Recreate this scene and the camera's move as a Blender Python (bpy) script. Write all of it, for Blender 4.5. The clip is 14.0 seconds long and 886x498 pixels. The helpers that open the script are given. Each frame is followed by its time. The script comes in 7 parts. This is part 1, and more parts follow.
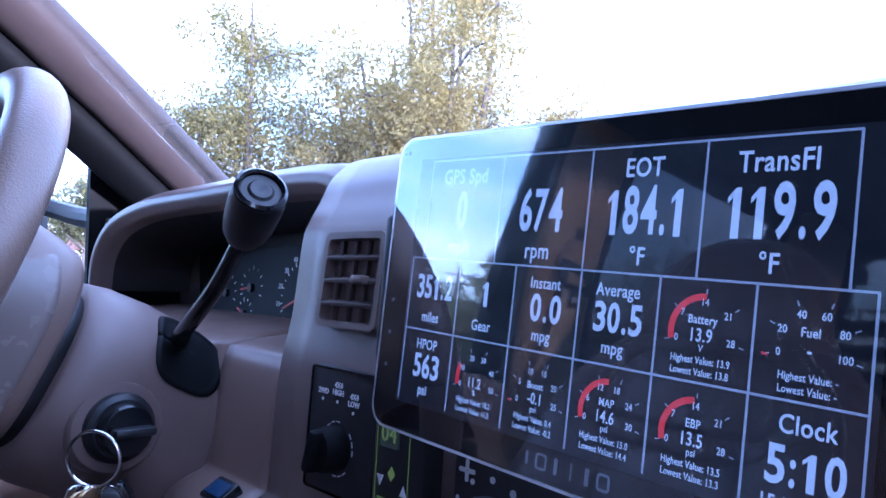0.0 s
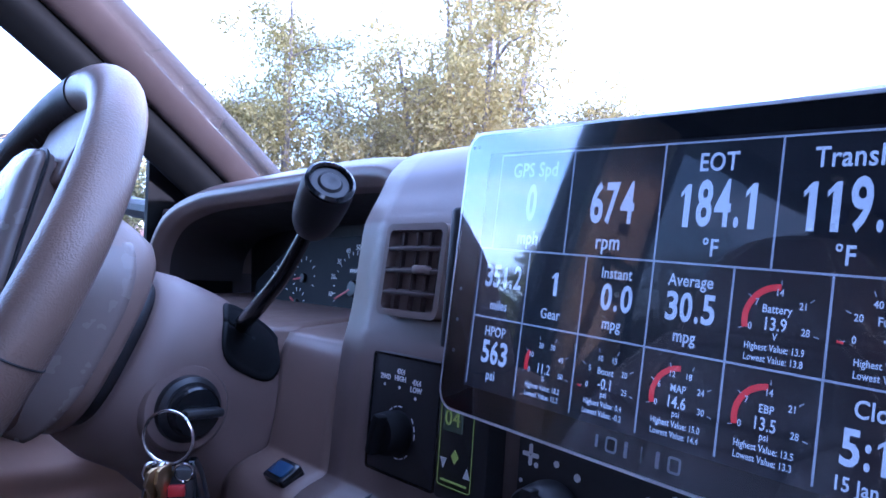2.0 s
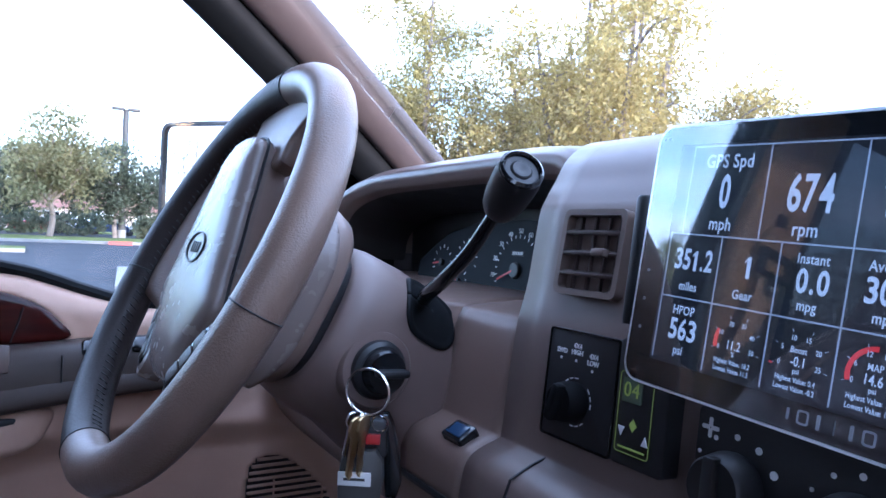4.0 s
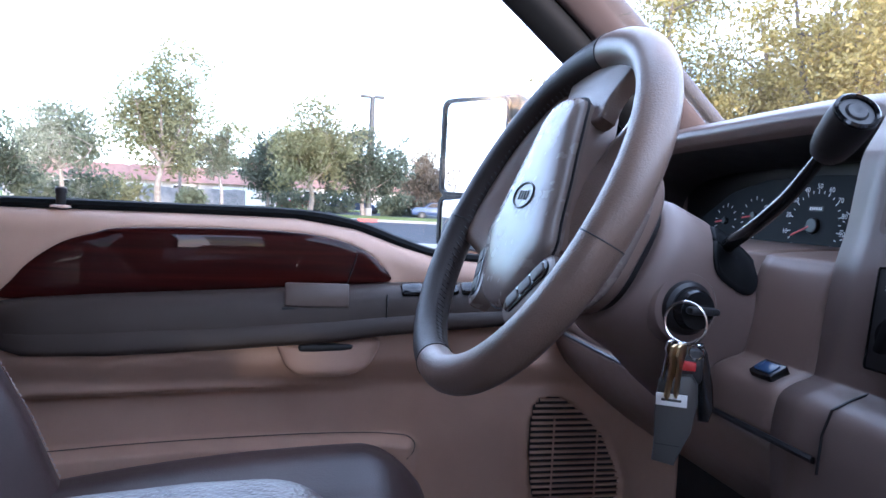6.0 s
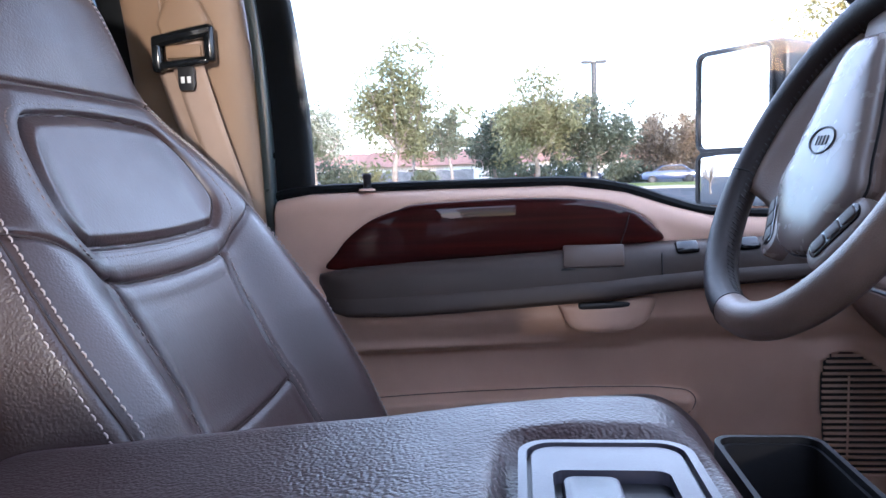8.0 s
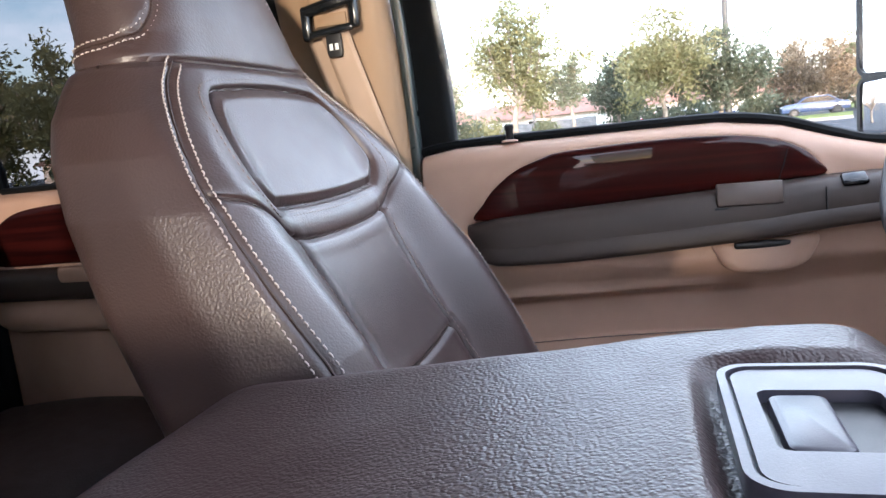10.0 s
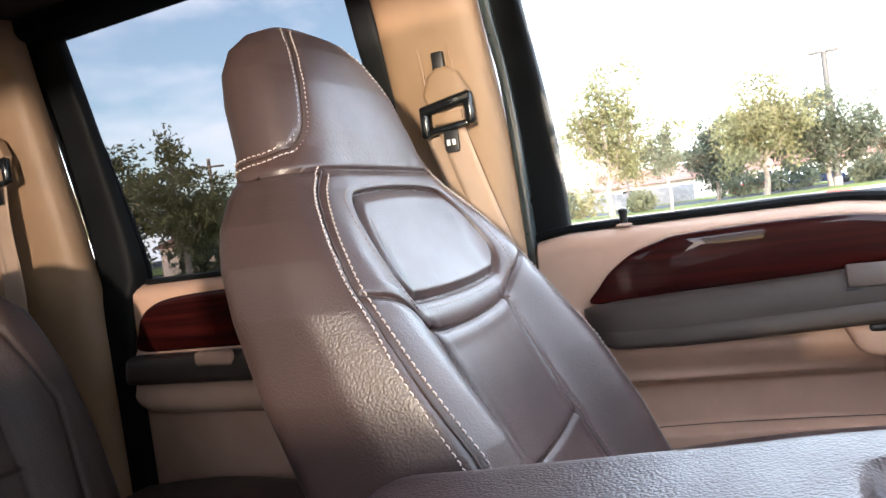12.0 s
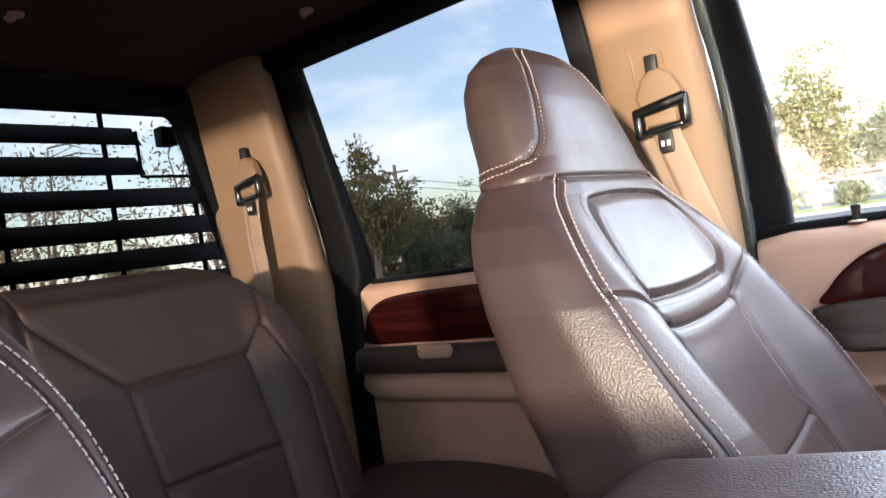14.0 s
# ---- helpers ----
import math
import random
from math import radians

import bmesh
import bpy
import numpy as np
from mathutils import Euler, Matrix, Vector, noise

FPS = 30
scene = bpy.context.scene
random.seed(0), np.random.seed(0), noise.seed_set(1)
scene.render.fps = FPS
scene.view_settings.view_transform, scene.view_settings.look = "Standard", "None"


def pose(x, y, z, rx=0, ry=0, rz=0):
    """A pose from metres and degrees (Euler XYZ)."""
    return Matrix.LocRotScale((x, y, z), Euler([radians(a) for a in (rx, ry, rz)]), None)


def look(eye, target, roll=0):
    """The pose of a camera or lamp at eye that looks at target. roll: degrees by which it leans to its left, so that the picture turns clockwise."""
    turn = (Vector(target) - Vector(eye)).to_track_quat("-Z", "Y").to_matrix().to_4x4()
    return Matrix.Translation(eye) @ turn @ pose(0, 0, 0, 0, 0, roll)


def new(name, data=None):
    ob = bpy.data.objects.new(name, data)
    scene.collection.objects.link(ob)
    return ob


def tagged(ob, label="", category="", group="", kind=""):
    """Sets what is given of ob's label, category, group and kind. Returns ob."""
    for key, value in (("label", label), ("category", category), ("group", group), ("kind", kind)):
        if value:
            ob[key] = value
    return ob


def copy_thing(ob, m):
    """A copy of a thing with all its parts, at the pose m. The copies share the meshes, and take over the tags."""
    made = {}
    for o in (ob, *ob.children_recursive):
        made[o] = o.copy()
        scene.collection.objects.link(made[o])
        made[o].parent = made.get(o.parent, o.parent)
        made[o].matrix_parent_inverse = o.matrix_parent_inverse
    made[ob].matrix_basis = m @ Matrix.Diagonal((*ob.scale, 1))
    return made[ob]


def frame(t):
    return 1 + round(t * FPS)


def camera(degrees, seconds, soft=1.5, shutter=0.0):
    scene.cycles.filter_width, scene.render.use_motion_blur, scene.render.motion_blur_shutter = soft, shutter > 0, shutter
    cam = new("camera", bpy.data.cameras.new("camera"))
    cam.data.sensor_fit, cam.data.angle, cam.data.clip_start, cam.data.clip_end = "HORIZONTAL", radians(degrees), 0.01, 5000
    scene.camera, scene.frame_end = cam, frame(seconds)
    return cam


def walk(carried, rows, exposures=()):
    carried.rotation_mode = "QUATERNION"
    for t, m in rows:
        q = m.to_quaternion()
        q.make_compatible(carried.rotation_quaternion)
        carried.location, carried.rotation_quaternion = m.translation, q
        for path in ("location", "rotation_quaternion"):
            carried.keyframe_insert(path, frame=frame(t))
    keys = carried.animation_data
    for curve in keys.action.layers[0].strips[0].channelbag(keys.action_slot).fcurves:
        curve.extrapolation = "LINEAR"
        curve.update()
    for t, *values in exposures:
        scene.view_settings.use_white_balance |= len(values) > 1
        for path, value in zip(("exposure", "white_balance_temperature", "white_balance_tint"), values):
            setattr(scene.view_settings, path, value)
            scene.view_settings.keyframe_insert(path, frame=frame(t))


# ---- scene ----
cam = camera(64.1, 14.0)
PATH = [
    (0, (0.001, 0.016, 1.518), (-1.448, 1.395, 1.546), 0.4),
    (0.5, (0.0, 0.015, 1.518), (-1.454, 1.388, 1.532), 0.4),
    (1, (0.0, 0.013, 1.518), (-1.45, 1.392, 1.525), 0.5),
    (1.5, (-0.001, 0.006, 1.519), (-1.468, 1.366, 1.528), 0.5),
    (2, (-0.001, -0.005, 1.516), (-1.515, 1.302, 1.526), 1.0),
    (2.2, (-0.001, -0.008, 1.515), (-1.528, 1.283, 1.52), 1.4),
    (4.3, (0.019, -0.072, 1.51), (-1.756, 0.848, 1.468), 2.4),
    (4.5, (0.025, -0.082, 1.508), (-1.783, 0.773, 1.467), 2.2),
    (5, (0.032, -0.107, 1.499), (-1.832, 0.616, 1.461), 2.9),
    (5.5, (0.042, -0.133, 1.49), (-1.87, 0.45, 1.423), 3.3),
    (6, (0.055, -0.157, 1.481), (-1.896, 0.262, 1.35), 2.7),
    (6.5, (0.073, -0.181, 1.471), (-1.906, 0.045, 1.282), 1.7),
    (7, (0.085, -0.2, 1.471), (-1.903, -0.127, 1.265), 0.4),
    (7.5, (0.1, -0.214, 1.477), (-1.887, -0.295, 1.265), -1.8),
    (8, (0.116, -0.228, 1.474), (-1.861, -0.445, 1.26), -2.1),
    (8.5, (0.134, -0.235, 1.469), (-1.824, -0.58, 1.254), -2.8),
    (8.7, (0.138, -0.237, 1.469), (-1.812, -0.623, 1.255), -2.9),
    (10.8, (0.156, -0.269, 1.48), (-1.713, -0.916, 1.181), -8.0),
    (11, (0.16, -0.27, 1.484), (-1.713, -0.929, 1.244), -8.1),
    (11.5, (0.174, -0.276, 1.493), (-1.691, -0.984, 1.351), -8.0),
    (12, (0.189, -0.282, 1.499), (-1.644, -1.078, 1.42), -7.9),
    (12.5, (0.208, -0.287, 1.503), (-1.587, -1.167, 1.445), -8.2),
    (13, (0.229, -0.294, 1.51), (-1.509, -1.282, 1.468), -9.1),
    (13.5, (0.257, -0.304, 1.512), (-1.4, -1.425, 1.497), -8.9),
    (14, (0.278, -0.305, 1.512), (-1.304, -1.528, 1.506), -8.9),
]
EXPOSURES = [(0, 3.45, 4300, 34), (2.2, 3.45, 4300, 34), (4.3, 3.65, 4800, 23), (8.7, 3.72, 5250, 25), (10.8, 4.35, 5950, 19), (12.5, 4.45, 6000, 20), (14, 4.65, 6050, 21)]
walk(cam, [(t, look(eye, target, roll)) for t, eye, target, roll in PATH], EXPOSURES)

# ---- world and light ----
world = bpy.data.worlds.new("sky")
scene.world = world
world.use_nodes = True
SUN_AZ, SUN_EL = radians(104), radians(4.5)
sky = world.node_tree.nodes.new("ShaderNodeTexSky")
sky.sky_type = "NISHITA"
sky.sun_disc = False
sky.sun_elevation = SUN_EL
sky.sun_rotation = math.pi - SUN_AZ
sky.altitude = 50
sky.air_density = 1.0
sky.dust_density = 0.7
sky.ozone_density = 2.0
wn, wl = world.node_tree.nodes, world.node_tree.links
# broken cloud over the sky
wtc = wn.new("ShaderNodeTexCoord")
wmap = wn.new("ShaderNodeMapping")
wmap.inputs["Scale"].default_value = (1.6, 1.6, 4.2)
wl.new(wtc.outputs["Generated"], wmap.inputs["Vector"])
cloud = wn.new("ShaderNodeTexNoise")
cloud.inputs["Scale"].default_value, cloud.inputs["Detail"].default_value, cloud.inputs["Roughness"].default_value = 2.2, 9, 0.56
wl.new(wmap.outputs["Vector"], cloud.inputs["Vector"])
cr = wn.new("ShaderNodeMapRange")
cr.inputs["From Min"].default_value, cr.inputs["From Max"].default_value = 0.40, 0.64
cr.inputs["To Min"].default_value, cr.inputs["To Max"].default_value = 0.22, 0.92
wl.new(cloud.outputs["Fac"], cr.inputs["Value"])
cmix = wn.new("ShaderNodeMix")
cmix.data_type = "RGBA"
cmix.inputs[7].default_value = (4.2, 4.2, 4.25, 1)
wl.new(cr.outputs["Result"], cmix.inputs[0])
wl.new(sky.outputs["Color"], cmix.inputs[6])
wn["Background"].inputs["Strength"].default_value = 0.15
wl.new(cmix.outputs[2], wn["Background"].inputs["Color"])
sun = bpy.data.lights.new("sun", "SUN")
sun.energy, sun.angle, sun.color = 1.0, radians(2.5), (1.0, 0.80, 0.60)
SUN_DIR = Vector((math.sin(SUN_AZ) * math.cos(SUN_EL), -math.cos(SUN_AZ) * math.cos(SUN_EL), math.sin(SUN_EL)))
sun_ob = new("sun", sun)
sun_ob.matrix_world = look(SUN_DIR * 60, (0, 0, 0))

# ---- materials ----
def material(name, colour, rough=0.5, metal=0.0, spec=0.5, grain=0.0, grain_scale=900.0, mottle=0.12, mottle_scale=9.0,
             bump_kind="noise", coat=0.0, coat_rough=0.1, rough_var=0.08, sheen=0.0):
    """A principled surface with mottled colour at two scales, uneven gloss and a fine relief."""
    m = bpy.data.materials.new(name)
    m.use_nodes = True
    nt = m.node_tree
    b = nt.nodes["Principled BSDF"]
    b.inputs["Metallic"].default_value = metal
    b.inputs["Specular IOR Level"].default_value = spec
    b.inputs["Coat Weight"].default_value = coat
    b.inputs["Coat Roughness"].default_value = coat_rough
    b.inputs["Sheen Weight"].default_value = sheen
    tc = nt.nodes.new("ShaderNodeTexCoord")
    big = nt.nodes.new("ShaderNodeTexNoise")
    big.inputs["Scale"].default_value = mottle_scale
    big.inputs["Detail"].default_value = 6
    nt.links.new(tc.outputs["Object"], big.inputs["Vector"])
    ramp = nt.nodes.new("ShaderNodeMapRange")
    ramp.inputs["From Min"].default_value, ramp.inputs["From Max"].default_value = 0.3, 0.7
    ramp.inputs["To Min"].default_value, ramp.inputs["To Max"].default_value = 1 - mottle, 1 + mottle
    nt.links.new(big.outputs["Fac"], ramp.inputs["Value"])
    mul = nt.nodes.new("ShaderNodeVectorMath")
    mul.operation = "SCALE"
    mul.inputs[0].default_value = colour
    nt.links.new(ramp.outputs["Result"], mul.inputs["Scale"])
    nt.links.new(mul.outputs["Vector"], b.inputs["Base Color"])
    rr = nt.nodes.new("ShaderNodeMapRange")
    rr.inputs["To Min"].default_value, rr.inputs["To Max"].default_value = max(rough - rough_var, 0.02), min(rough + rough_var, 1)
    mid = nt.nodes.new("ShaderNodeTexNoise")
    mid.inputs["Scale"].default_value = mottle_scale * 5
    mid.inputs["Detail"].default_value = 3
    nt.links.new(tc.outputs["Object"], mid.inputs["Vector"])
    nt.links.new(mid.outputs["Fac"], rr.inputs["Value"])
    nt.links.new(rr.outputs["Result"], b.inputs["Roughness"])
    if grain:
        bump = nt.nodes.new("ShaderNodeBump")
        bump.inputs["Strength"].default_value = grain
        bump.inputs["Distance"].default_value = 0.0012
        if bump_kind == "leather":
            warp = nt.nodes.new("ShaderNodeTexNoise")
            warp.inputs["Scale"].default_value = grain_scale * 0.35
            nt.links.new(tc.outputs["Object"], warp.inputs["Vector"])
            add = nt.nodes.new("ShaderNodeVectorMath")
            add.operation = "MULTIPLY_ADD"
            add.inputs[1].default_value = (0.004, 0.004, 0.004)
            nt.links.new(warp.outputs["Color"], add.inputs[0])
            nt.links.new(tc.outputs["Object"], add.inputs[2])
            v = nt.nodes.new("ShaderNodeTexVoronoi")
            v.feature = "SMOOTH_F1"
            v.inputs["Scale"].default_value = grain_scale
            v.inputs["Smoothness"].default_value = 0.5
            nt.links.new(add.outputs["Vector"], v.inputs["Vector"])
            bump.invert = True
            nt.links.new(v.outputs["Distance"], bump.inputs["Height"])
        else:
            n = nt.nodes.new("ShaderNodeTexNoise")
            n.inputs["Scale"].default_value = grain_scale
            n.inputs["Detail"].default_value = 4
            nt.links.new(tc.outputs["Object"], n.inputs["Vector"])
            nt.links.new(n.outputs["Fac"], bump.inputs["Height"])
        nt.links.new(bump.outputs["Normal"], b.inputs["Normal"])
    return m


def glow(name, colour, strength):
    m = bpy.data.materials.new(name)
    m.use_nodes = True
    b = m.node_tree.nodes["Principled BSDF"]
    b.inputs["Base Color"].default_value = (*[c * 0.3 for c in colour], 1)
    b.inputs["Emission Color"].default_value = (*colour, 1)
    b.inputs["Emission Strength"].default_value = strength
    return m


def glass(name, tint, gloss=0.04):
    """Thin car glass: clear transmission with a tint and a Fresnel reflection."""
    m = bpy.data.materials.new(name)
    m.use_nodes = True
    nt = m.node_tree
    nt.nodes.remove(nt.nodes["Principled BSDF"])
    t = nt.nodes.new("ShaderNodeBsdfTransparent")
    t.inputs["Color"].default_value = (*tint, 1)
    g = nt.nodes.new("ShaderNodeBsdfGlossy")
    g.inputs["Roughness"].default_value = 0.01
    lw = nt.nodes.new("ShaderNodeLayerWeight")
    lw.inputs["Blend"].default_value = 0.5
    pw = nt.nodes.new("ShaderNodeMath")
    pw.operation, pw.inputs[1].default_value = "POWER", 4.0
    nt.links.new(lw.outputs["Facing"], pw.inputs[0])
    ad = nt.nodes.new("ShaderNodeMath")
    ad.operation, ad.inputs[1].default_value, ad.inputs[2].default_value = "MULTIPLY_ADD", 0.8 if gloss else 0.12, gloss
    nt.links.new(pw.outputs[0], ad.inputs[0])
    mix = nt.nodes.new("ShaderNodeMixShader")
    nt.links.new(ad.outputs[0], mix.inputs["Fac"])
    nt.links.new(t.outputs["BSDF"], mix.inputs[1])
    nt.links.new(g.outputs["BSDF"], mix.inputs[2])
    nt.links.new(mix.outputs["Shader"], nt.nodes["Material Output"].inputs["Surface"])
    return m


LEATHER = material("brown leather", (0.050, 0.0312, 0.0280), 0.38, spec=0.55, grain=0.22, grain_scale=420, bump_kind="leather", mottle=0.18, mottle_scale=7)
CONSOLE_LEATHER = material("dull brown console leather", (0.041, 0.0255, 0.0240), 0.40, spec=0.42, grain=0.42, grain_scale=420, bump_kind="leather", mottle=0.15, mottle_scale=8)
LEATHER_DARK = material("dark brown rear leather", (0.038, 0.023, 0.018), 0.5, spec=0.3, grain=0.3, grain_scale=420, bump_kind="leather", mottle=0.15)
WHEEL_LEATHER = material("taupe wheel leather", (0.165, 0.112, 0.084), 0.34, grain=0.25, grain_scale=700, bump_kind="leather", mottle=0.15, mottle_scale=14)
DASH = material("taupe grained plastic", (0.170, 0.116, 0.090), 0.42, grain=0.18, grain_scale=1500, mottle=0.08)
DASH_TOP = material("satin taupe dash top", (0.150, 0.110, 0.092), 0.33, spec=0.6, grain=0.2, grain_scale=1400, mottle=0.08)
TAN = material("tan moulded plastic", (0.50, 0.320, 0.228), 0.5, grain=0.15, grain_scale=1300, mottle=0.08)
A_TRIM = material("grey taupe pillar trim", (0.100, 0.080, 0.076), 0.5, spec=0.35, grain=0.18, grain_scale=1500, mottle=0.08)
PILLAR = material("tan pillar plastic", (0.245, 0.155, 0.088), 0.55, grain=0.15, grain_scale=1300, mottle=0.08)
GREY_ARM = material("grey-brown armrest vinyl", (0.050, 0.036, 0.029), 0.45, spec=0.35, grain=0.25, grain_scale=900, mottle=0.12)
BLACK = material("black plastic", (0.011, 0.011, 0.012), 0.45, grain=0.1, grain_scale=1500, mottle=0.2)
RUBBER = material("black rubber seal", (0.006, 0.0068, 0.0075), 0.6, mottle=0.25, spec=0.12)
GLOSS_BLACK = material("gloss black", (0.008, 0.009, 0.010), 0.16, mottle=0.1, rough_var=0.03)
CHROME = material("polished steel", (0.75, 0.74, 0.72), 0.16, metal=1.0, mottle=0.05)
BRASS = material("key brass", (0.62, 0.45, 0.24), 0.3, metal=1.0)
STITCH_DIM = material("brown stitching thread", (0.20, 0.15, 0.13), 0.8, mottle=0.2)
STITCH = material("pale stitching thread", (0.45, 0.38, 0.345), 0.8, mottle=0.2)
HEADLINER = material("brown headliner cloth", (0.040, 0.028, 0.021), 0.95, grain=0.3, grain_scale=2200, mottle=0.1)
CARPET = material("dark carpet", (0.03, 0.025, 0.022), 0.95, grain=0.6, grain_scale=800, mottle=0.25)
PAINT = material("dark green body paint", (0.03, 0.045, 0.045), 0.3, coat=0.6, mottle=0.05)
WEB = material("tan seat belt webbing", (0.33, 0.235, 0.17), 0.75, grain=0.4, grain_scale=1800)
RED = material("red plastic", (0.5, 0.03, 0.03), 0.4)
WHITE = material("white plastic", (0.75, 0.75, 0.73), 0.5)
BLUE = material("dark blue switch lens", (0.02, 0.05, 0.11), 0.2)
CLEAR = glass("clear window glass", (0.93, 0.96, 0.94))
# tints of the unseen right-hand panes, chosen to trim the light coming in
SIDE_TINT = glass("passenger pane tint that cuts the sun", (0.56, 0.58, 0.55))
REAR_TINT = glass("lighter rear pane tint that admits light", (0.44, 0.45, 0.44))
PRIVACY = glass("privacy window glass", (0.26, 0.265, 0.265), 0.0)
BACKGLASS = glass("tinted back glass", (0.29, 0.295, 0.285), 0.0)
MIRROR = material("mirror glass", (0.86, 0.88, 0.88), 0.02, metal=1.0, mottle=0.01, rough_var=0.0)


def wood_material():
    m = bpy.data.materials.new("lacquered dark red wood")
    m.use_nodes = True
    nt = m.node_tree
    b = nt.nodes["Principled BSDF"]
    tc = nt.nodes.new("ShaderNodeTexCoord")
    mp = nt.nodes.new("ShaderNodeMapping")
    mp.inputs["Scale"].default_value = (30, 2.2, 60)
    nt.links.new(tc.outputs["Object"], mp.inputs["Vector"])
    n = nt.nodes.new("ShaderNodeTexNoise")
    n.inputs["Scale"].default_value, n.inputs["Detail"].default_value, n.inputs["Distortion"].default_value = 1.0, 5, 0.5
    nt.links.new(mp.outputs["Vector"], n.inputs["Vector"])
    r = nt.nodes.new("ShaderNodeValToRGB")
    r.color_ramp.elements[0].position, r.color_ramp.elements[1].position = 0.34, 0.72
    r.color_ramp.elements[0].color = (0.014, 0.0025, 0.0026, 1)
    r.color_ramp.elements[1].color = (0.052, 0.0072, 0.0050, 1)
    nt.links.new(n.outputs["Fac"], r.inputs["Fac"])
    nt.links.new(r.outputs["Color"], b.inputs["Base Color"])
    b.inputs["Roughness"].default_value = 0.4
    b.inputs["Specular IOR Level"].default_value = 0.05
    b.inputs["Coat Weight"].default_value = 0.36
    b.inputs["Coat Roughness"].default_value = 0.03
    return m


WOOD = wood_material()

# ---- building tools ----
def thing(name, loc, label, category, group="", kind=""):
    ob = new(name)
    ob.empty_display_size = 0.02
    ob.location = loc
    return tagged(ob, label, category, group, kind)


def base_of(ob):
    v = Vector(ob.location)
    while ob.parent:
        ob = ob.parent
        v = v + Vector(ob.location)
    return v


def solid(name, verts, faces, mat, parent=None, label="", smooth=True, kind="", category=""):
    """A mesh object from world-space points; under a parent it is stored relative to it."""
    me = bpy.data.meshes.new(name)
    o = base_of(parent) if parent else Vector((0, 0, 0))
    me.from_pydata([(v[0] - o.x, v[1] - o.y, v[2] - o.z) for v in verts], [], faces)
    me.validate()
    bm = bmesh.new()
    bm.from_mesh(me)
    bmesh.ops.recalc_face_normals(bm, faces=bm.faces)
    bm.to_mesh(me)
    bm.free()
    if smooth:
        me.shade_smooth()
    me.materials.append(mat)
    ob = new(name, me)
    if parent:
        ob.parent = parent
    return tagged(ob, label, category, "", kind)


def part(name, bm, mat, parent=None, label="", smooth=True, sharp=35, kind="", category=""):
    me = bpy.data.meshes.new(name)
    o = base_of(parent) if parent else Vector((0, 0, 0))
    bmesh.ops.translate(bm, verts=bm.verts, vec=-o)
    bmesh.ops.recalc_face_normals(bm, faces=bm.faces)
    if smooth:
        for f in bm.faces:
            f.smooth = True
        for e in bm.edges:
            if len(e.link_faces) == 2 and e.calc_face_angle(0) > radians(sharp):
                e.smooth = False
    bm.to_mesh(me)
    bm.free()
    me.materials.append(mat)
    ob = new(name, me)
    if parent:
        ob.parent = parent
    return tagged(ob, label, category, "", kind)


def box(size, at=(0, 0, 0), bevel=0.0, rot=None, seg=2):
    """A bevelled block: size, centre, edge radius, and an optional turn."""
    bm = bmesh.new()
    bmesh.ops.create_cube(bm, size=1)
    bmesh.ops.scale(bm, vec=size, verts=bm.verts)
    if bevel:
        bmesh.ops.bevel(bm, geom=bm.edges[:], offset=bevel, segments=seg, profile=0.5, affect="EDGES")
    m = Matrix.Translation(at)
    if rot is not None:
        m = m @ (rot if isinstance(rot, Matrix) else Euler([radians(a) for a in rot]).to_matrix().to_4x4())
    bmesh.ops.transform(bm, matrix=m, verts=bm.verts)
    return bm


def axes(o, u, v):
    """A matrix with x along u, y along v and z along their cross product, at o."""
    u, v = Vector(u).normalized(), Vector(v)
    n = u.cross(v).normalized()
    v = n.cross(u)
    return Matrix(((u.x, v.x, n.x, o[0]), (u.y, v.y, n.y, o[1]), (u.z, v.z, n.z, o[2]), (0, 0, 0, 1)))


def slab(outline, depth, m=None, bevel=0.0, seg=2):
    """A prism over a 2D outline in the local xy plane, its front at z = 0 and its back at z = -depth."""
    bm = bmesh.new()
    vs = [bm.verts.new((x, y, 0)) for x, y in outline]
    f = bm.faces.new(vs)
    r = bmesh.ops.extrude_face_region(bm, geom=[f])
    top = [v for v in r["geom"] if isinstance(v, bmesh.types.BMVert)]
    bmesh.ops.translate(bm, verts=top, vec=(0, 0, -depth))
    bmesh.ops.recalc_face_normals(bm, faces=bm.faces)
    if bevel:
        front = [e for e in bm.edges if all(abs(v.co.z) < 1e-7 for v in e.verts)]
        bmesh.ops.bevel(bm, geom=front, offset=bevel, segments=seg, profile=0.5, affect="EDGES", clamp_overlap=True)
    if m is not None:
        bmesh.ops.transform(bm, matrix=m, verts=bm.verts)
    return bm


def round_rect(w, h, r, n=6):
    out = []
    for cx, cy, a0 in ((w / 2 - r, h / 2 - r, 0), (-w / 2 + r, h / 2 - r, 90), (-w / 2 + r, -h / 2 + r, 180), (w / 2 - r, -h / 2 + r, 270)):
        for i in range(n + 1):
            a = radians(a0 + 90 * i / n)
            out.append((cx + r * math.cos(a), cy + r * math.sin(a)))
    return out


def frame_ring(outer, inner, depth, m=None):
    """A flat ring between two outlines of equal count."""
    n = len(outer)
    vs = [(x, y, 0) for x, y in outer] + [(x, y, 0) for x, y in inner] + [(x, y, -depth) for x, y in outer] + [(x, y, -depth) for x, y in inner]
    bm = bmesh.new()
    v = [bm.verts.new(p) for p in vs]
    for i in range(n):
        j = (i + 1) % n
        for a, b in ((0, n), (n, 3 * n), (3 * n, 2 * n), (2 * n, 0)):
            bm.faces.new((v[a + i], v[a + j], v[b + j], v[b + i]))
    if m is not None:
        bmesh.ops.transform(bm, matrix=m, verts=bm.verts)
    return bm


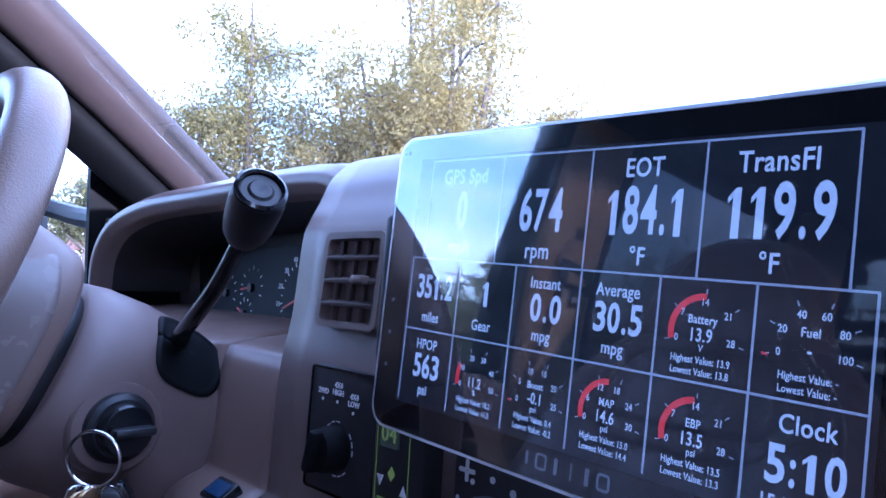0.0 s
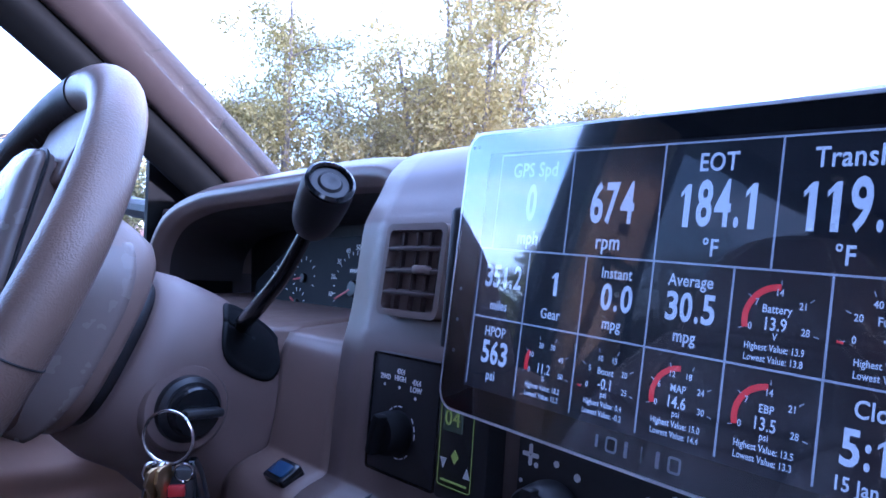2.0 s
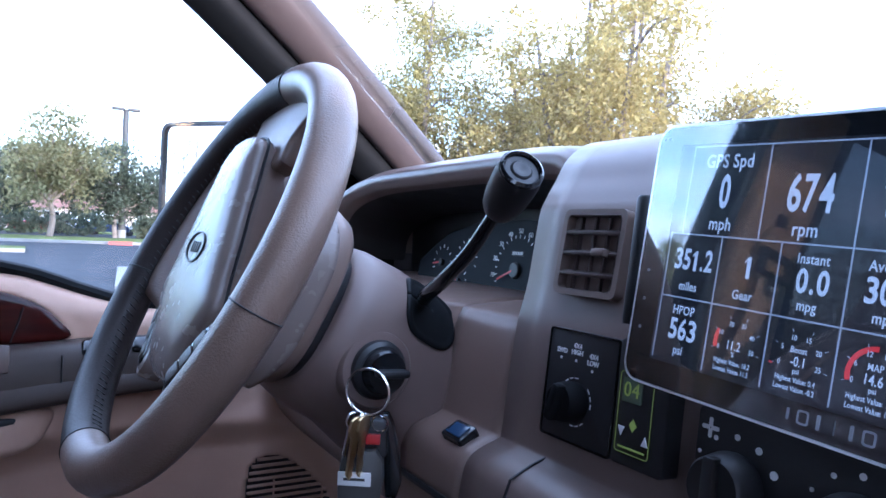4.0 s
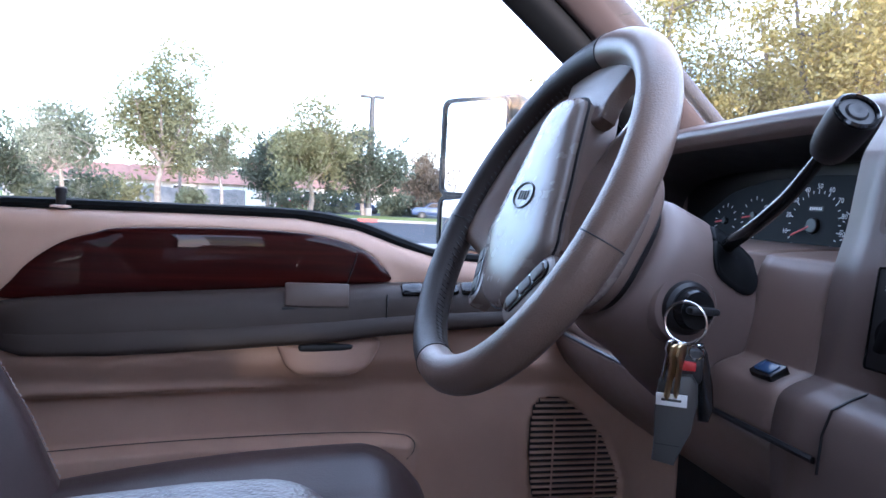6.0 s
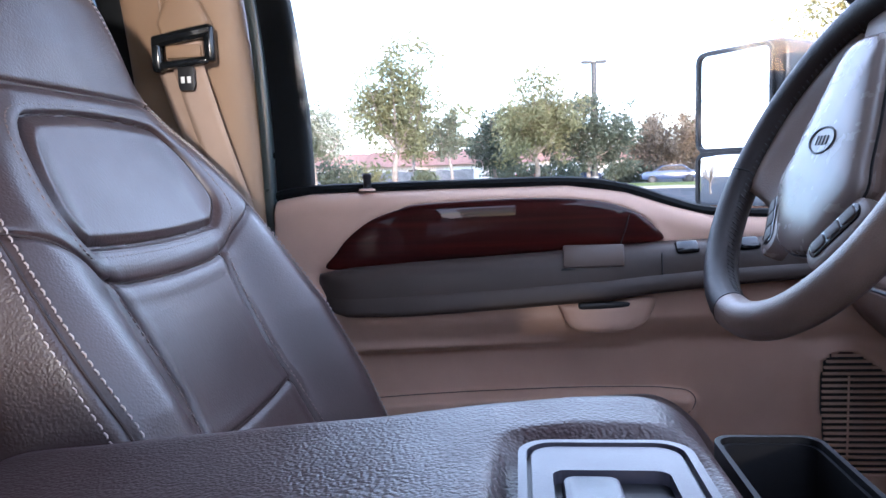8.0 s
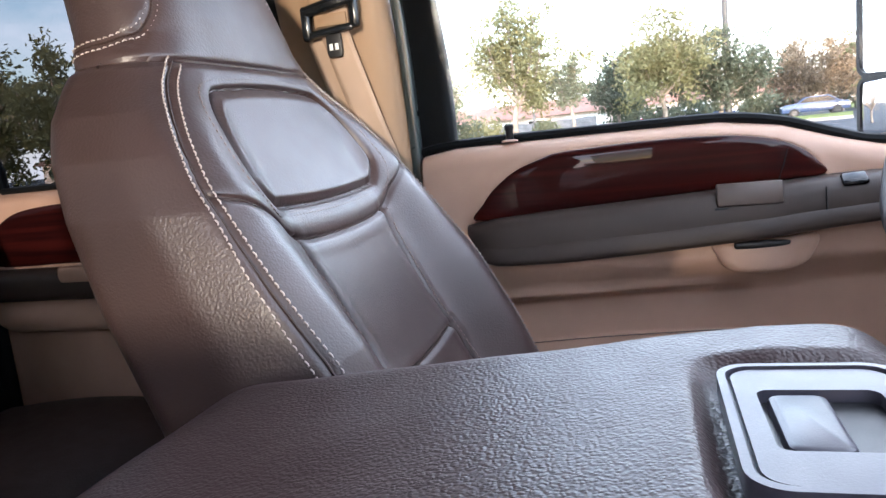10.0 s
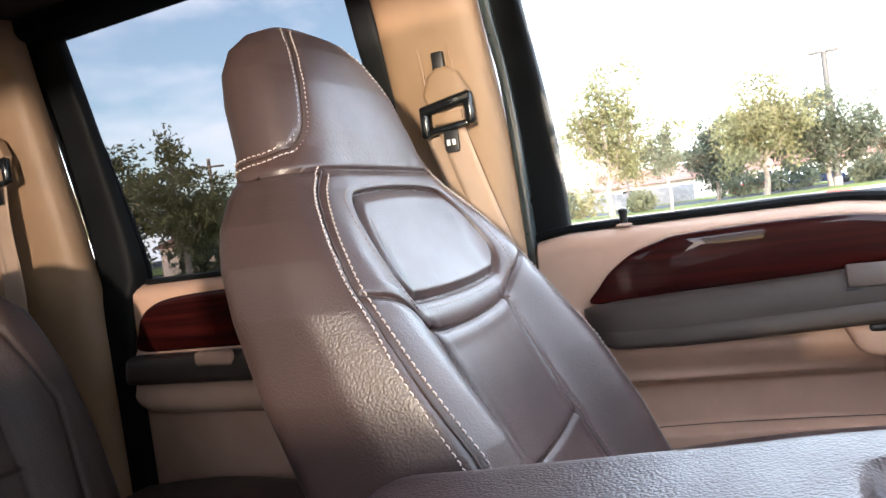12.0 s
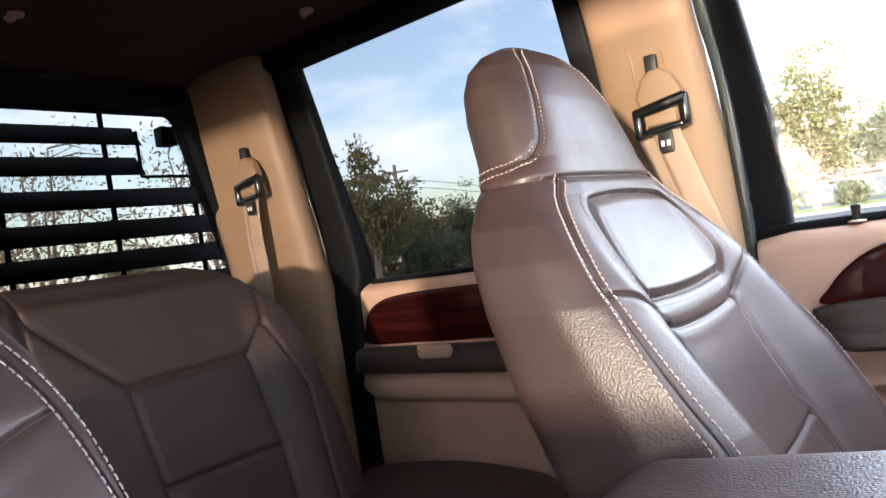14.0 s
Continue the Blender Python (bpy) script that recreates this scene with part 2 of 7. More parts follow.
def catmull(points, n=8, closed=False):
    """A smooth run of points through the given ones."""
    p = [Vector(q) for q in points]
    out = []
    k = len(p)
    last = k if closed else k - 1
    for i in range(last):
        p0, p1 = p[(i - 1) % k if closed else max(i - 1, 0)], p[i]
        p2, p3 = p[(i + 1) % k], p[(i + 2) % k if closed else min(i + 2, k - 1)]
        for j in range(n):
            t = j / n
            out.append(0.5 * ((2 * p1) + (p2 - p0) * t + (2 * p0 - 5 * p1 + 4 * p2 - p3) * t * t + (3 * p1 - p0 - 3 * p2 + p3) * t ** 3))
    if not closed:
        out.append(p[-1])
    return out


def tube(points, radius, n=10, closed=False, flat=None):
    """A round (or oval: flat = other radius) pipe along points; radius may be a list."""
    p = [Vector(q) for q in points]
    k = len(p)
    rad = radius if isinstance(radius, (list, tuple)) else [radius] * k
    bm = bmesh.new()
    rings = []
    up = None
    for i in range(k):
        a, b = p[(i - 1) % k if closed else max(i - 1, 0)], p[(i + 1) % k if closed else min(i + 1, k - 1)]
        d = (b - a).normalized()
        if up is None:
            up = d.orthogonal().normalized()
        s = d.cross(up).normalized()
        up = s.cross(d).normalized()
        r2 = rad[i] if flat is None else flat
        rings.append([bm.verts.new(p[i] + up * (rad[i] * math.cos(2 * math.pi * j / n)) + s * (r2 * math.sin(2 * math.pi * j / n))) for j in range(n)])
    for i in range(k if closed else k - 1):
        a, b = rings[i], rings[(i + 1) % k]
        for j in range(n):
            bm.faces.new((a[j], a[(j + 1) % n], b[(j + 1) % n], b[j]))
    if not closed:
        bm.faces.new(rings[0])
        bm.faces.new(rings[-1])
    return bm


def lathe(profile, m, n=32):
    """A turned solid: profile of (radius, height) about the local z axis."""
    bm = bmesh.new()
    rings = []
    for r, h in profile:
        if r < 1e-6:
            rings.append([bm.verts.new((0, 0, h))])
        else:
            rings.append([bm.verts.new((r * math.cos(2 * math.pi * j / n), r * math.sin(2 * math.pi * j / n), h)) for j in range(n)])
    for a, b in zip(rings, rings[1:]):
        for j in range(n):
            q = [a[j % len(a)], a[(j + 1) % len(a)], b[(j + 1) % len(b)], b[j % len(b)]]
            q = list(dict.fromkeys(q))
            if len(q) > 2:
                bm.faces.new(q)
    if len(rings[0]) > 1:
        bm.faces.new(rings[0])
    if len(rings[-1]) > 1:
        bm.faces.new(rings[-1])
    bmesh.ops.transform(bm, matrix=m, verts=bm.verts)
    return bm


def loft(sections, closed=True, caps=True):
    """A skin over a row of equal-count sections."""
    verts = [tuple(q) for s in sections for q in s]
    n = len(sections[0])
    faces = []
    for i in range(len(sections) - 1):
        for j in range(n if closed else n - 1):
            a, b = i * n + j, i * n + (j + 1) % n
            faces.append((a, b, b + n, a + n))
    if caps and closed:
        faces.append(tuple(range(n)))
        faces.append(tuple((len(sections) - 1) * n + j for j in range(n)))
    return verts, faces


def grid_faces(nu, nv):
    return [(i * nv + j, i * nv + j + 1, (i + 1) * nv + j + 1, (i + 1) * nv + j) for i in range(nu - 1) for j in range(nv - 1)]


def sheet(nu, nv, fn, thick_vec=None):
    """A grid surface fn(u, v), u and v from 0 to 1, closed to a shell along thick_vec."""
    top = [fn(i / (nu - 1), j / (nv - 1)) for i in range(nu) for j in range(nv)]
    faces = grid_faces(nu, nv)
    if thick_vec is None:
        return top, faces
    n = len(top)
    t = Vector(thick_vec)
    verts = top + [tuple(Vector(p) + t) for p in top]
    faces = faces + [tuple(reversed([q + n for q in f])) for f in faces]
    edge = [i * nv for i in range(nu)] + [(nu - 1) * nv + j for j in range(1, nv)] + [i * nv + nv - 1 for i in range(nu - 2, -1, -1)] + [j for j in range(nv - 2, 0, -1)]
    for a, b in zip(edge, edge[1:] + edge[:1]):
        faces.append((a, b, b + n, a + n))
    return verts, faces


def lerp(table, x):
    """Piecewise linear reading of a table of (x, value)."""
    return float(np.interp(x, [t[0] for t in table], [t[1] for t in table]))


def seg_dist(px, py, line):
    """Distance of points to a polyline, in 2D."""
    best = np.full(px.shape, 9.0)
    for (ax, ay), (bx, by) in zip(line, line[1:]):
        dx, dy = bx - ax, by - ay
        t = np.clip(((px - ax) * dx + (py - ay) * dy) / (dx * dx + dy * dy + 1e-12), 0, 1)
        best = np.minimum(best, np.hypot(px - ax - t * dx, py - ay - t * dy))
    return best


def inside(px, py, poly):
    """Which points lie in a polygon, in 2D."""
    r = np.zeros(px.shape, bool)
    for (ax, ay), (bx, by) in zip(poly, poly[1:] + poly[:1]):
        c = (ay > py) != (by > py)
        r ^= c & (px < (bx - ax) * (py - ay) / (by - ay + 1e-12) + ax)
    return r


def lettering(text, size, m, mat, parent, name="lettering", align="CENTER", thick=0.0002, bold=0.0, width=0.0):
    """Raised writing in the built-in font on a surface."""
    cu = bpy.data.curves.new(name, "FONT")
    cu.body, cu.size, cu.align_x, cu.align_y, cu.extrude, cu.resolution_u = text, size, align, "CENTER", thick, 3
    cu.offset, cu.space_character = bold, 1.05
    tmp = bpy.data.objects.new(name, cu)
    scene.collection.objects.link(tmp)
    me = bpy.data.meshes.new_from_object(tmp.evaluated_get(bpy.context.evaluated_depsgraph_get()))
    bpy.data.objects.remove(tmp)
    xs = [q.co.x for q in me.vertices] or [0.0]
    if align == "CENTER":
        k = width / (max(xs) - min(xs)) if width else 1.0
        me.transform(Matrix.Diagonal((k, 1, 1, 1)) @ Matrix.Translation((-(max(xs) + min(xs)) / 2, 0, 0)))
    me.transform(Matrix.Translation(-base_of(parent)) @ m)
    me.materials.clear()
    me.materials.append(mat)
    ob = new(name, me)
    ob.parent = parent
    return ob

# ---- the cab: floor, roof, pillars, doors, glass ----
MID = -0.165          # the truck's centre line
DOOR_X = -1.0         # inner face of the left door trim


def mirror_x(x):
    return 2 * MID - x


# floor pan with a raised tunnel
v, f = sheet(24, 40, lambda a, b: (-1.08 + 1.83 * a, -2.05 + 2.75 * b, 0.80 + 0.07 * math.exp(-((-1.08 + 1.83 * a - MID) / 0.2) ** 2) + 0.004 * noise.noise((a * 20, b * 30, 0))), (0, 0, -0.04))
solid("floor", v, f, CARPET, None, "dark carpeted cab floor with a raised tunnel", kind="structure", category="floor")


# headliner: a shallow arched shell that turns down at its sides
def headliner(a, b):
    x = -1.0 + 1.67 * a
    y = -2.06 + 2.0 * b
    s = abs(x - MID) / 0.835
    back = max(0.0, (-1.75 - y) / 0.31)
    front = max(0.0, (y + 0.35) / 0.3)
    return (x, y, 2.105 - 0.075 * s ** 5 - 0.075 * back ** 2 - 0.07 * front ** 2 + 0.0015 * noise.noise((x * 9, y * 9, 3)))


v, f = sheet(50, 60, headliner, (0, 0, 0.04))
solid("ceiling", v, f, HEADLINER, None, "brown cloth headliner of the truck cab", kind="structure", category="ceiling")
# roof skin over it
v, f = sheet(20, 20, lambda a, b: (-1.04 + 1.75 * a, -2.12 + 2.1 * b, 2.165 - 0.02 * (2 * a - 1) ** 4), (0, 0, 0.01))
solid("roof_skin", v, f, PAINT, None, "dark painted steel roof panel of the cab", kind="structure", category="roof")

# sill line of the left door window: level, then dipping towards the mirror
SILL = [(-0.64, 1.436), (-0.568, 1.447), (-0.332, 1.448), (-0.152, 1.447), (-0.063, 1.434), (0.008, 1.410), (0.07, 1.393), (0.194, 1.386), (0.5, 1.386)]
WOOD_OUT = [(-0.537, 1.326), (-0.522, 1.352), (-0.500, 1.377), (-0.463, 1.403), (-0.420, 1.418), (-0.382, 1.426), (-0.242, 1.430), (-0.150, 1.427), (-0.103, 1.421), (-0.070, 1.412),
            (-0.043, 1.399), (-0.024, 1.382), (-0.012, 1.360), (-0.080, 1.354), (-0.157, 1.349), (-0.333, 1.336), (-0.450, 1.329)]
SPEAKER = [(0.214, 1.15), (0.217, 1.172), (0.228, 1.186), (0.254, 1.189), (0.280, 1.178), (0.305, 1.158), (0.331, 1.130), (0.352, 1.092), (0.366, 1.055), (0.366, 1.025), (0.352, 1.004), (0.320, 0.998),
           (0.245, 0.998), (0.228, 1.010), (0.219, 1.05), (0.214, 1.10)]


def smooth(a, b, x):
    t = np.clip((x - a) / (b - a), 0, 1)
    return t * t * (3 - 2 * t)


def front_trim(y, z):
    """How far the front door trim stands inboard of x = DOOR_X (arrays)."""
    d = np.zeros_like(y)
    rear = smooth(-0.02, -0.62, y)
    # swelling under the armrest, easing towards the front
    d += 0.030 * smooth(1.20, 1.25, z) * (1 - smooth(1.28, 1.32, z))
    # hollow of the lower panel with a soft rim
    hollow = inside(y, z, [(-0.56, 1.188), (-0.30, 1.197), (-0.08, 1.206), (0.02, 1.200), (0.05, 1.1), (0.05, 0.8), (-0.56, 0.8)])
    edge = seg_dist(y, z, [(-0.56, 0.8), (-0.56, 1.17), (-0.53, 1.188), (-0.30, 1.197), (-0.08, 1.206), (0.02, 1.215)])
    fade = 1 - smooth(-0.34, 0.02, y)
    d -= 0.040 * hollow * smooth(0.0, 0.020, edge) * fade
    # map pocket that swells out again below
    lip = np.interp(y, [-0.6, -0.45, -0.2, 0.0, 0.03, 0.045], [1.095, 1.103, 1.12, 1.128, 1.122, 1.11])
    pocket = smooth(0.0, 0.012, lip - z) * (1 - smooth(0.02, 0.048, y))
    d += 0.034 * pocket
    # speaker rim and seat
    g = seg_dist(y, z, SPEAKER + SPEAKER[:1])
    s_in = inside(y, z, SPEAKER)
    d += np.where(s_in, -0.003, 0.010 * np.exp(-(g / 0.018) ** 2))
    d += 0.035 * smooth(0.05, 0.30, y) * (1 - smooth(1.2, 1.29, z))
    # upper roll at the sill
    top = np.interp(y, [s[0] for s in SILL], [s[1] for s in SILL])
    k = np.clip((z - (top - 0.03)) / 0.03, 0, 1)
    d -= 0.030 * (1 - np.sqrt(np.clip(1 - k ** 2, 0, 1)))
    # recess that takes the wood
    w = inside(y, z, WOOD_OUT)
    wd = seg_dist(y, z, WOOD_OUT + WOOD_OUT[:1])
    d += np.where(w, 0.0, 0.004 * np.exp(-(wd / 0.012) ** 2))
    return d


def door_panel(name, label, flip=False):
    """The moulded inner skin of a front door, up to its sill, as a shell."""
    nu, nv = 250, 170
    yy = np.linspace(-0.625, 0.47, nu)
    top = np.interp(yy, [s[0] for s in SILL], [s[1] for s in SILL])
    t = np.linspace(0, 1, nv)
    Y = np.repeat(yy[:, None], nv, 1)
    Z = 0.86 + (top[:, None] - 0.86) * t[None]
    X = DOOR_X + front_trim(Y, Z)
    if flip:
        X = 2 * MID - X
    out = -1.09 if not flip else mirror_x(-1.09)
    verts = list(zip(X.ravel(), Y.ravel(), Z.ravel()))
    faces = grid_faces(nu, nv)
    n = len(verts)
    verts += [(out, p[1], p[2]) for p in verts]
    faces += [(i * nv + nv - 1, i * nv + nv - 1 + n, (i + 1) * nv + nv - 1 + n, (i + 1) * nv + nv - 1) for i in range(nu - 1)]
    faces += [(j, j + 1, j + 1 + n, j + n) for j in range(nv - 1)]
    faces += [((nu - 1) * nv + j, (nu - 1) * nv + j + 1, (nu - 1) * nv + j + 1 + n, (nu - 1) * nv + j + n) for j in range(nv - 1)]
    m = (nu - 1) * nv
    faces += [(n, n + nv - 1, n + m + nv - 1, n + m)]
    return solid(name, verts, faces, TAN, None, label, kind="structure", category="door")


door_front = door_panel("door_1", "tan moulded front door with red wood trim and armrest")
door_right = door_panel("door_2", "tan moulded passenger front door standing ajar", flip=True)

# lacquered wood insert on the door
PLANE_DOOR = axes((DOOR_X + 0.001, 0, 0), (0, 1, 0), (0, 0, 1))


def swell(outline, m, height, mat, name, parent, label="", rings=7):
    """A pillow-shaped insert over a 2D outline."""
    c = Vector((sum(p[0] for p in outline) / len(outline), sum(p[1] for p in outline) / len(outline)))
    o = [Vector((p.x, p.y)) for p in catmull([(a, b, 0) for a, b in outline], 5, True)]
    n = len(o)
    verts = [(p.x, p.y, -0.008) for p in o]
    for r in range(rings):
        k = r / (rings - 1)
        inset = 0.0016 * (1 - math.cos(k * math.pi / 2)) if r < 3 else 0
        s = (1, 1, 0.985, 0.95, 0.85, 0.6, 0.2)[r]
        h = height * (1 - s ** 6) ** 0.5 + 0.0012 * min(r, 1)
        verts += [((c.x + (p.x - c.x) * s), (c.y + (p.y - c.y) * s), h) for p in o]
    faces = []
    for r in range(rings):
        for j in range(n):
            a, b = r * n + j, r * n + (j + 1) % n
            faces.append((a, b, b + n, a + n))
    faces.append(tuple(range(rings * n, rings * n + n)))
    return solid(name, [tuple(m @ Vector(q)) for q in verts], faces, mat, parent, label)


swell(WOOD_OUT, Matrix.Translation((0.008, 0, 0)) @ PLANE_DOOR, 0.007, WOOD, "wood_trim", door_front, "glossy dark red wood insert")


# the armrest band: a padded roll along the door
def arm_section(y, x0, bulge, z0, z1, n=20, drop=0.0, px=0.6, pz=0.7):
    out = []
    for i in range(n):
        a = 2 * math.pi * i / n
        c, s = math.cos(a), math.sin(a)
        x = x0 + bulge * (abs(c) ** px) * (1 if c > 0 else -0.3)
        z = (z0 + z1) / 2 + (z1 - z0) / 2 * (abs(s) ** pz) * (1 if s > 0 else -1)
        out.append((x + (0.012 if s < 0 and c > 0 else 0) * -s, y, z - drop))
    return out


ARM = [(-0.552, 1.285, 1.318, 0.012), (-0.535, 1.262, 1.322, 0.030), (-0.50, 1.252, 1.329, 0.040), (-0.40, 1.253, 1.336, 0.045), (-0.25, 1.262, 1.344, 0.047), (-0.10, 1.274, 1.352, 0.050), (-0.035, 1.283, 1.357, 0.052),
       (0.05, 1.292, 1.359, 0.052), (0.15, 1.300, 1.361, 0.050), (0.25, 1.306, 1.361, 0.046), (0.33, 1.312, 1.358, 0.036), (0.36, 1.325, 1.35, 0.015)]
secs = []
for y in np.linspace(-0.552, 0.36, 80):
    z0, z1, bl = (float(np.interp(y, [a[0] for a in ARM], [a[k] for a in ARM])) for k in (1, 2, 3))
    secs.append(arm_section(y, DOOR_X, bl, z0, z1))
v, f = loft(secs)
armrest = solid("armrest", v, f, GREY_ARM, door_front, "grey-brown padded armrest band")
secs = []
for y in np.linspace(-0.545, 0.20, 70):
    z0, z1, bl = (float(np.interp(y, [a[0] for a in ARM], [a[k] for a in ARM])) for k in (1, 2, 3))
    sw = 1 + 0.006 * math.sin(y * 31) + 0.05 * min(1, (y + 0.545) / 0.04)
    secs.append(arm_section(y, DOOR_X, bl * 1.06 * sw, z0 - 0.002, z0 + 0.50 * (z1 - z0)))
v, f = loft(secs)
solid("armrest_roll", v, f, GREY_ARM, armrest)


# window seals and frames: runs of rubber round the openings
def seal(name, pts, r, parent, mat=RUBBER, flat=None, label=""):
    return part(name, tube(catmull(pts, 6), r, 8, flat=flat), mat, parent, label)


seal("sill_seal", [(DOOR_X - 0.034, y, z + 0.006) for y, z in SILL], 0.0085, door_front, flat=0.008)


def quad_prism(name, quad_in, thick, mat, parent=None, label="", kind="", category=""):
    """A flat plate through four or more corners, thickened by a vector."""
    n = len(quad_in)
    t = Vector(thick)
    verts = [tuple(q) for q in quad_in] + [tuple(Vector(q) + t) for q in quad_in]
    faces = [tuple(range(n)), tuple(range(2 * n - 1, n - 1, -1))] + [(i, (i + 1) % n, (i + 1) % n + n, i + n) for i in range(n)]
    return solid(name, verts, faces, mat, parent, label, smooth=False, kind=kind, category=category)


# front door glass and rear door glass, both sides
def side_x(z):
    """The glass leans inboard towards the roof."""
    return -1.055 + 0.13 * max(0.0, (z - 1.40)) ** 1.25


def pane(name, outline, mat, parent, flip=False):
    pts = [(side_x(z), y, z) for y, z in outline]
    if flip:
        pts = [(mirror_x(x), y, z) for x, y, z in pts]
    n = len(pts)
    t = 0.004 if not flip else -0.004
    verts = pts + [(x - t, y, z) for x, y, z in pts]
    faces = [tuple(range(n)), tuple(range(2 * n - 1, n - 1, -1))] + [(i, (i + 1) % n, (i + 1) % n + n, i + n) for i in range(n)]
    ob = solid(name, verts, faces, mat, parent, smooth=False)
    ob.visible_shadow = mat is not CLEAR
    return ob


FRONT_GLASS = [(-0.60, 1.40), (0.30, 1.34), (0.36, 1.60), (0.23, 1.70), (0.085, 1.816), (-0.09, 1.97), (-0.15, 2.03), (-0.62, 2.03)]
REAR_GLASS = [(-0.88, 1.41), (-1.575, 1.41), (-1.64, 2.03), (-0.88, 2.03)]
for flip, dr in ((False, door_front), (True, door_right)):
    pane("window_pane", FRONT_GLASS, SIDE_TINT if flip else CLEAR, dr, flip)
# unseen passenger door, set ajar on its front hinge to let light in low
HINGE = Matrix.Translation((0.72, 0.47, 0))
door_right.matrix_world = HINGE @ Matrix.Rotation(radians(25), 4, "Z") @ HINGE.inverted()



# ---- pillars ----
def strip(name, pts, width_dir, depth_dir, mat, label, kind="structure", category="pillar", n=14, power=2.6, parent=None):
    """A pillar trim: rounded sections along a run of (point, width, depth)."""
    secs = []
    w, d = Vector(width_dir).normalized(), Vector(depth_dir).normalized()
    P = catmull([p for p, _, _ in pts], 6)
    k = len(P)
    for i, p in enumerate(P):
        t = i / (k - 1) * (len(pts) - 1)
        a = min(int(t), len(pts) - 2)
        fr = t - a
        hw = pts[a][1] * (1 - fr) + pts[a + 1][1] * fr
        hd = pts[a][2] * (1 - fr) + pts[a + 1][2] * fr
        s = []
        for j in range(n * 2):
            an = 2 * math.pi * j / (n * 2)
            c, sn = math.cos(an), math.sin(an)
            s.append(p + w * (hw * math.copysign(abs(c) ** (2 / power), c)) + d * (hd * math.copysign(abs(sn) ** (2 / power), sn)))
        secs.append(s)
    v, f = loft(secs)
    return solid(name, v, f, mat, parent, label, kind=kind, category=category)


def both(fn):
    fn(1)
    fn(-1)


def mx(p, side):
    return p if side > 0 else (mirror_x(p[0]), p[1], p[2])


def pillars(side):
    tag = "left" if side > 0 else "right"
    sx = lambda p: mx(p, side)
    o = 1 if side > 0 else -1
    # windscreen pillar: tan trim over a dark outer frame
    a0, a1 = Vector((-0.955, 0.505, 1.575)), Vector((-0.815, -0.135, 2.02))
    run = [a0.lerp(a1, k) + Vector((0, 0, 0.018 * math.sin(k * math.pi))) for k in (0, 0.25, 0.5, 0.75, 1)]
    strip("pillar_a_" + tag, [(sx(p), 0.034, 0.024) for p in run], (0.80 * o, 0.42, 0.43), (0.5 * o, -0.62, -0.6), A_TRIM, "taupe windscreen pillar trim", power=2.3)
    run2 = [p + Vector((-0.045, -0.034, -0.020)) for p in run]
    strip("pillar_a_frame_" + tag, [(sx(p), 0.030, 0.034) for p in run2], (0.80 * o, 0.42, 0.43), (0.5 * o, -0.62, -0.6), RUBBER, "black door frame and seal at the windscreen pillar", power=2.6)
    # centre pillar
    strip("pillar_b_" + tag, [(sx((-1.035, -0.748, 0.86)), 0.105, 0.035), (sx((-1.035, -0.748, 1.30)), 0.105, 0.035), (sx((-1.025, -0.750, 1.60)), 0.100, 0.034), (sx((-0.985, -0.760, 1.86)), 0.095, 0.034), (sx((-0.945, -0.765, 2.05)), 0.10, 0.034)],
          (0, 1, 0), (1, 0, 0), PILLAR, "tan centre pillar trim with a belt slide", power=4)
    strip("pillar_b_frame_" + tag, [(sx((-1.052, -0.607, 1.36)), 0.036, 0.020), (sx((-1.050, -0.610, 1.60)), 0.036, 0.020), (sx((-1.005, -0.627, 1.86)), 0.031, 0.020), (sx((-0.955, -0.638, 2.05)), 0.026, 0.020)],
          (0, 1, 0), (1, 0, 0), RUBBER, "black window frame of the front door", power=5)
    strip("pillar_b_edge_" + tag, [(sx((-1.028, -0.640, 0.90)), 0.010, 0.012), (sx((-1.028, -0.640, 1.60)), 0.010, 0.012), (sx((-0.985, -0.652, 1.86)), 0.010, 0.012), (sx((-0.935, -0.655, 2.05)), 0.010, 0.012)],
          (0, 1, 0), (1, 0, 0), PAINT, "dark green painted door edge", power=3)
    strip("pillar_b_seal_" + tag, [(sx((-1.045, -0.872, 0.86)), 0.030, 0.024), (sx((-1.040, -0.872, 1.60)), 0.028, 0.022), (sx((-1.0, -0.885, 1.86)), 0.028, 0.022), (sx((-0.955, -0.89, 2.05)), 0.028, 0.022)],
          (0, 1, 0), (1, 0, 0), RUBBER, "black seal at the front of the rear door", power=4)
    # rear pillar: broad tan trim sweeping to the back window
    strip("pillar_c_" + tag, [(sx((-0.985, -1.83, 0.86)), 0.175, 0.06), (sx((-0.985, -1.83, 1.30)), 0.175, 0.06), (sx((-0.965, -1.845, 1.55)), 0.18, 0.05), (sx((-0.935, -1.88, 1.80)), 0.20, 0.05), (sx((-0.905, -1.90, 2.06)), 0.20, 0.05)],
          (0, 1, 0), (1, 0, 0), PILLAR, "broad tan rear pillar trim", power=3.2)
    strip("pillar_c_frame_" + tag, [(sx((-1.030, -1.645, 0.86)), 0.050, 0.045), (sx((-1.030, -1.640, 1.36)), 0.055, 0.045), (sx((-1.035, -1.628, 1.50)), 0.058, 0.035), (sx((-1.0, -1.665, 1.80)), 0.055, 0.020), (sx((-0.955, -1.69, 2.05)), 0.060, 0.020)],
          (0, 1, 0), (1, 0, 0), RUBBER, "black frame at the back of the rear door", power=5)
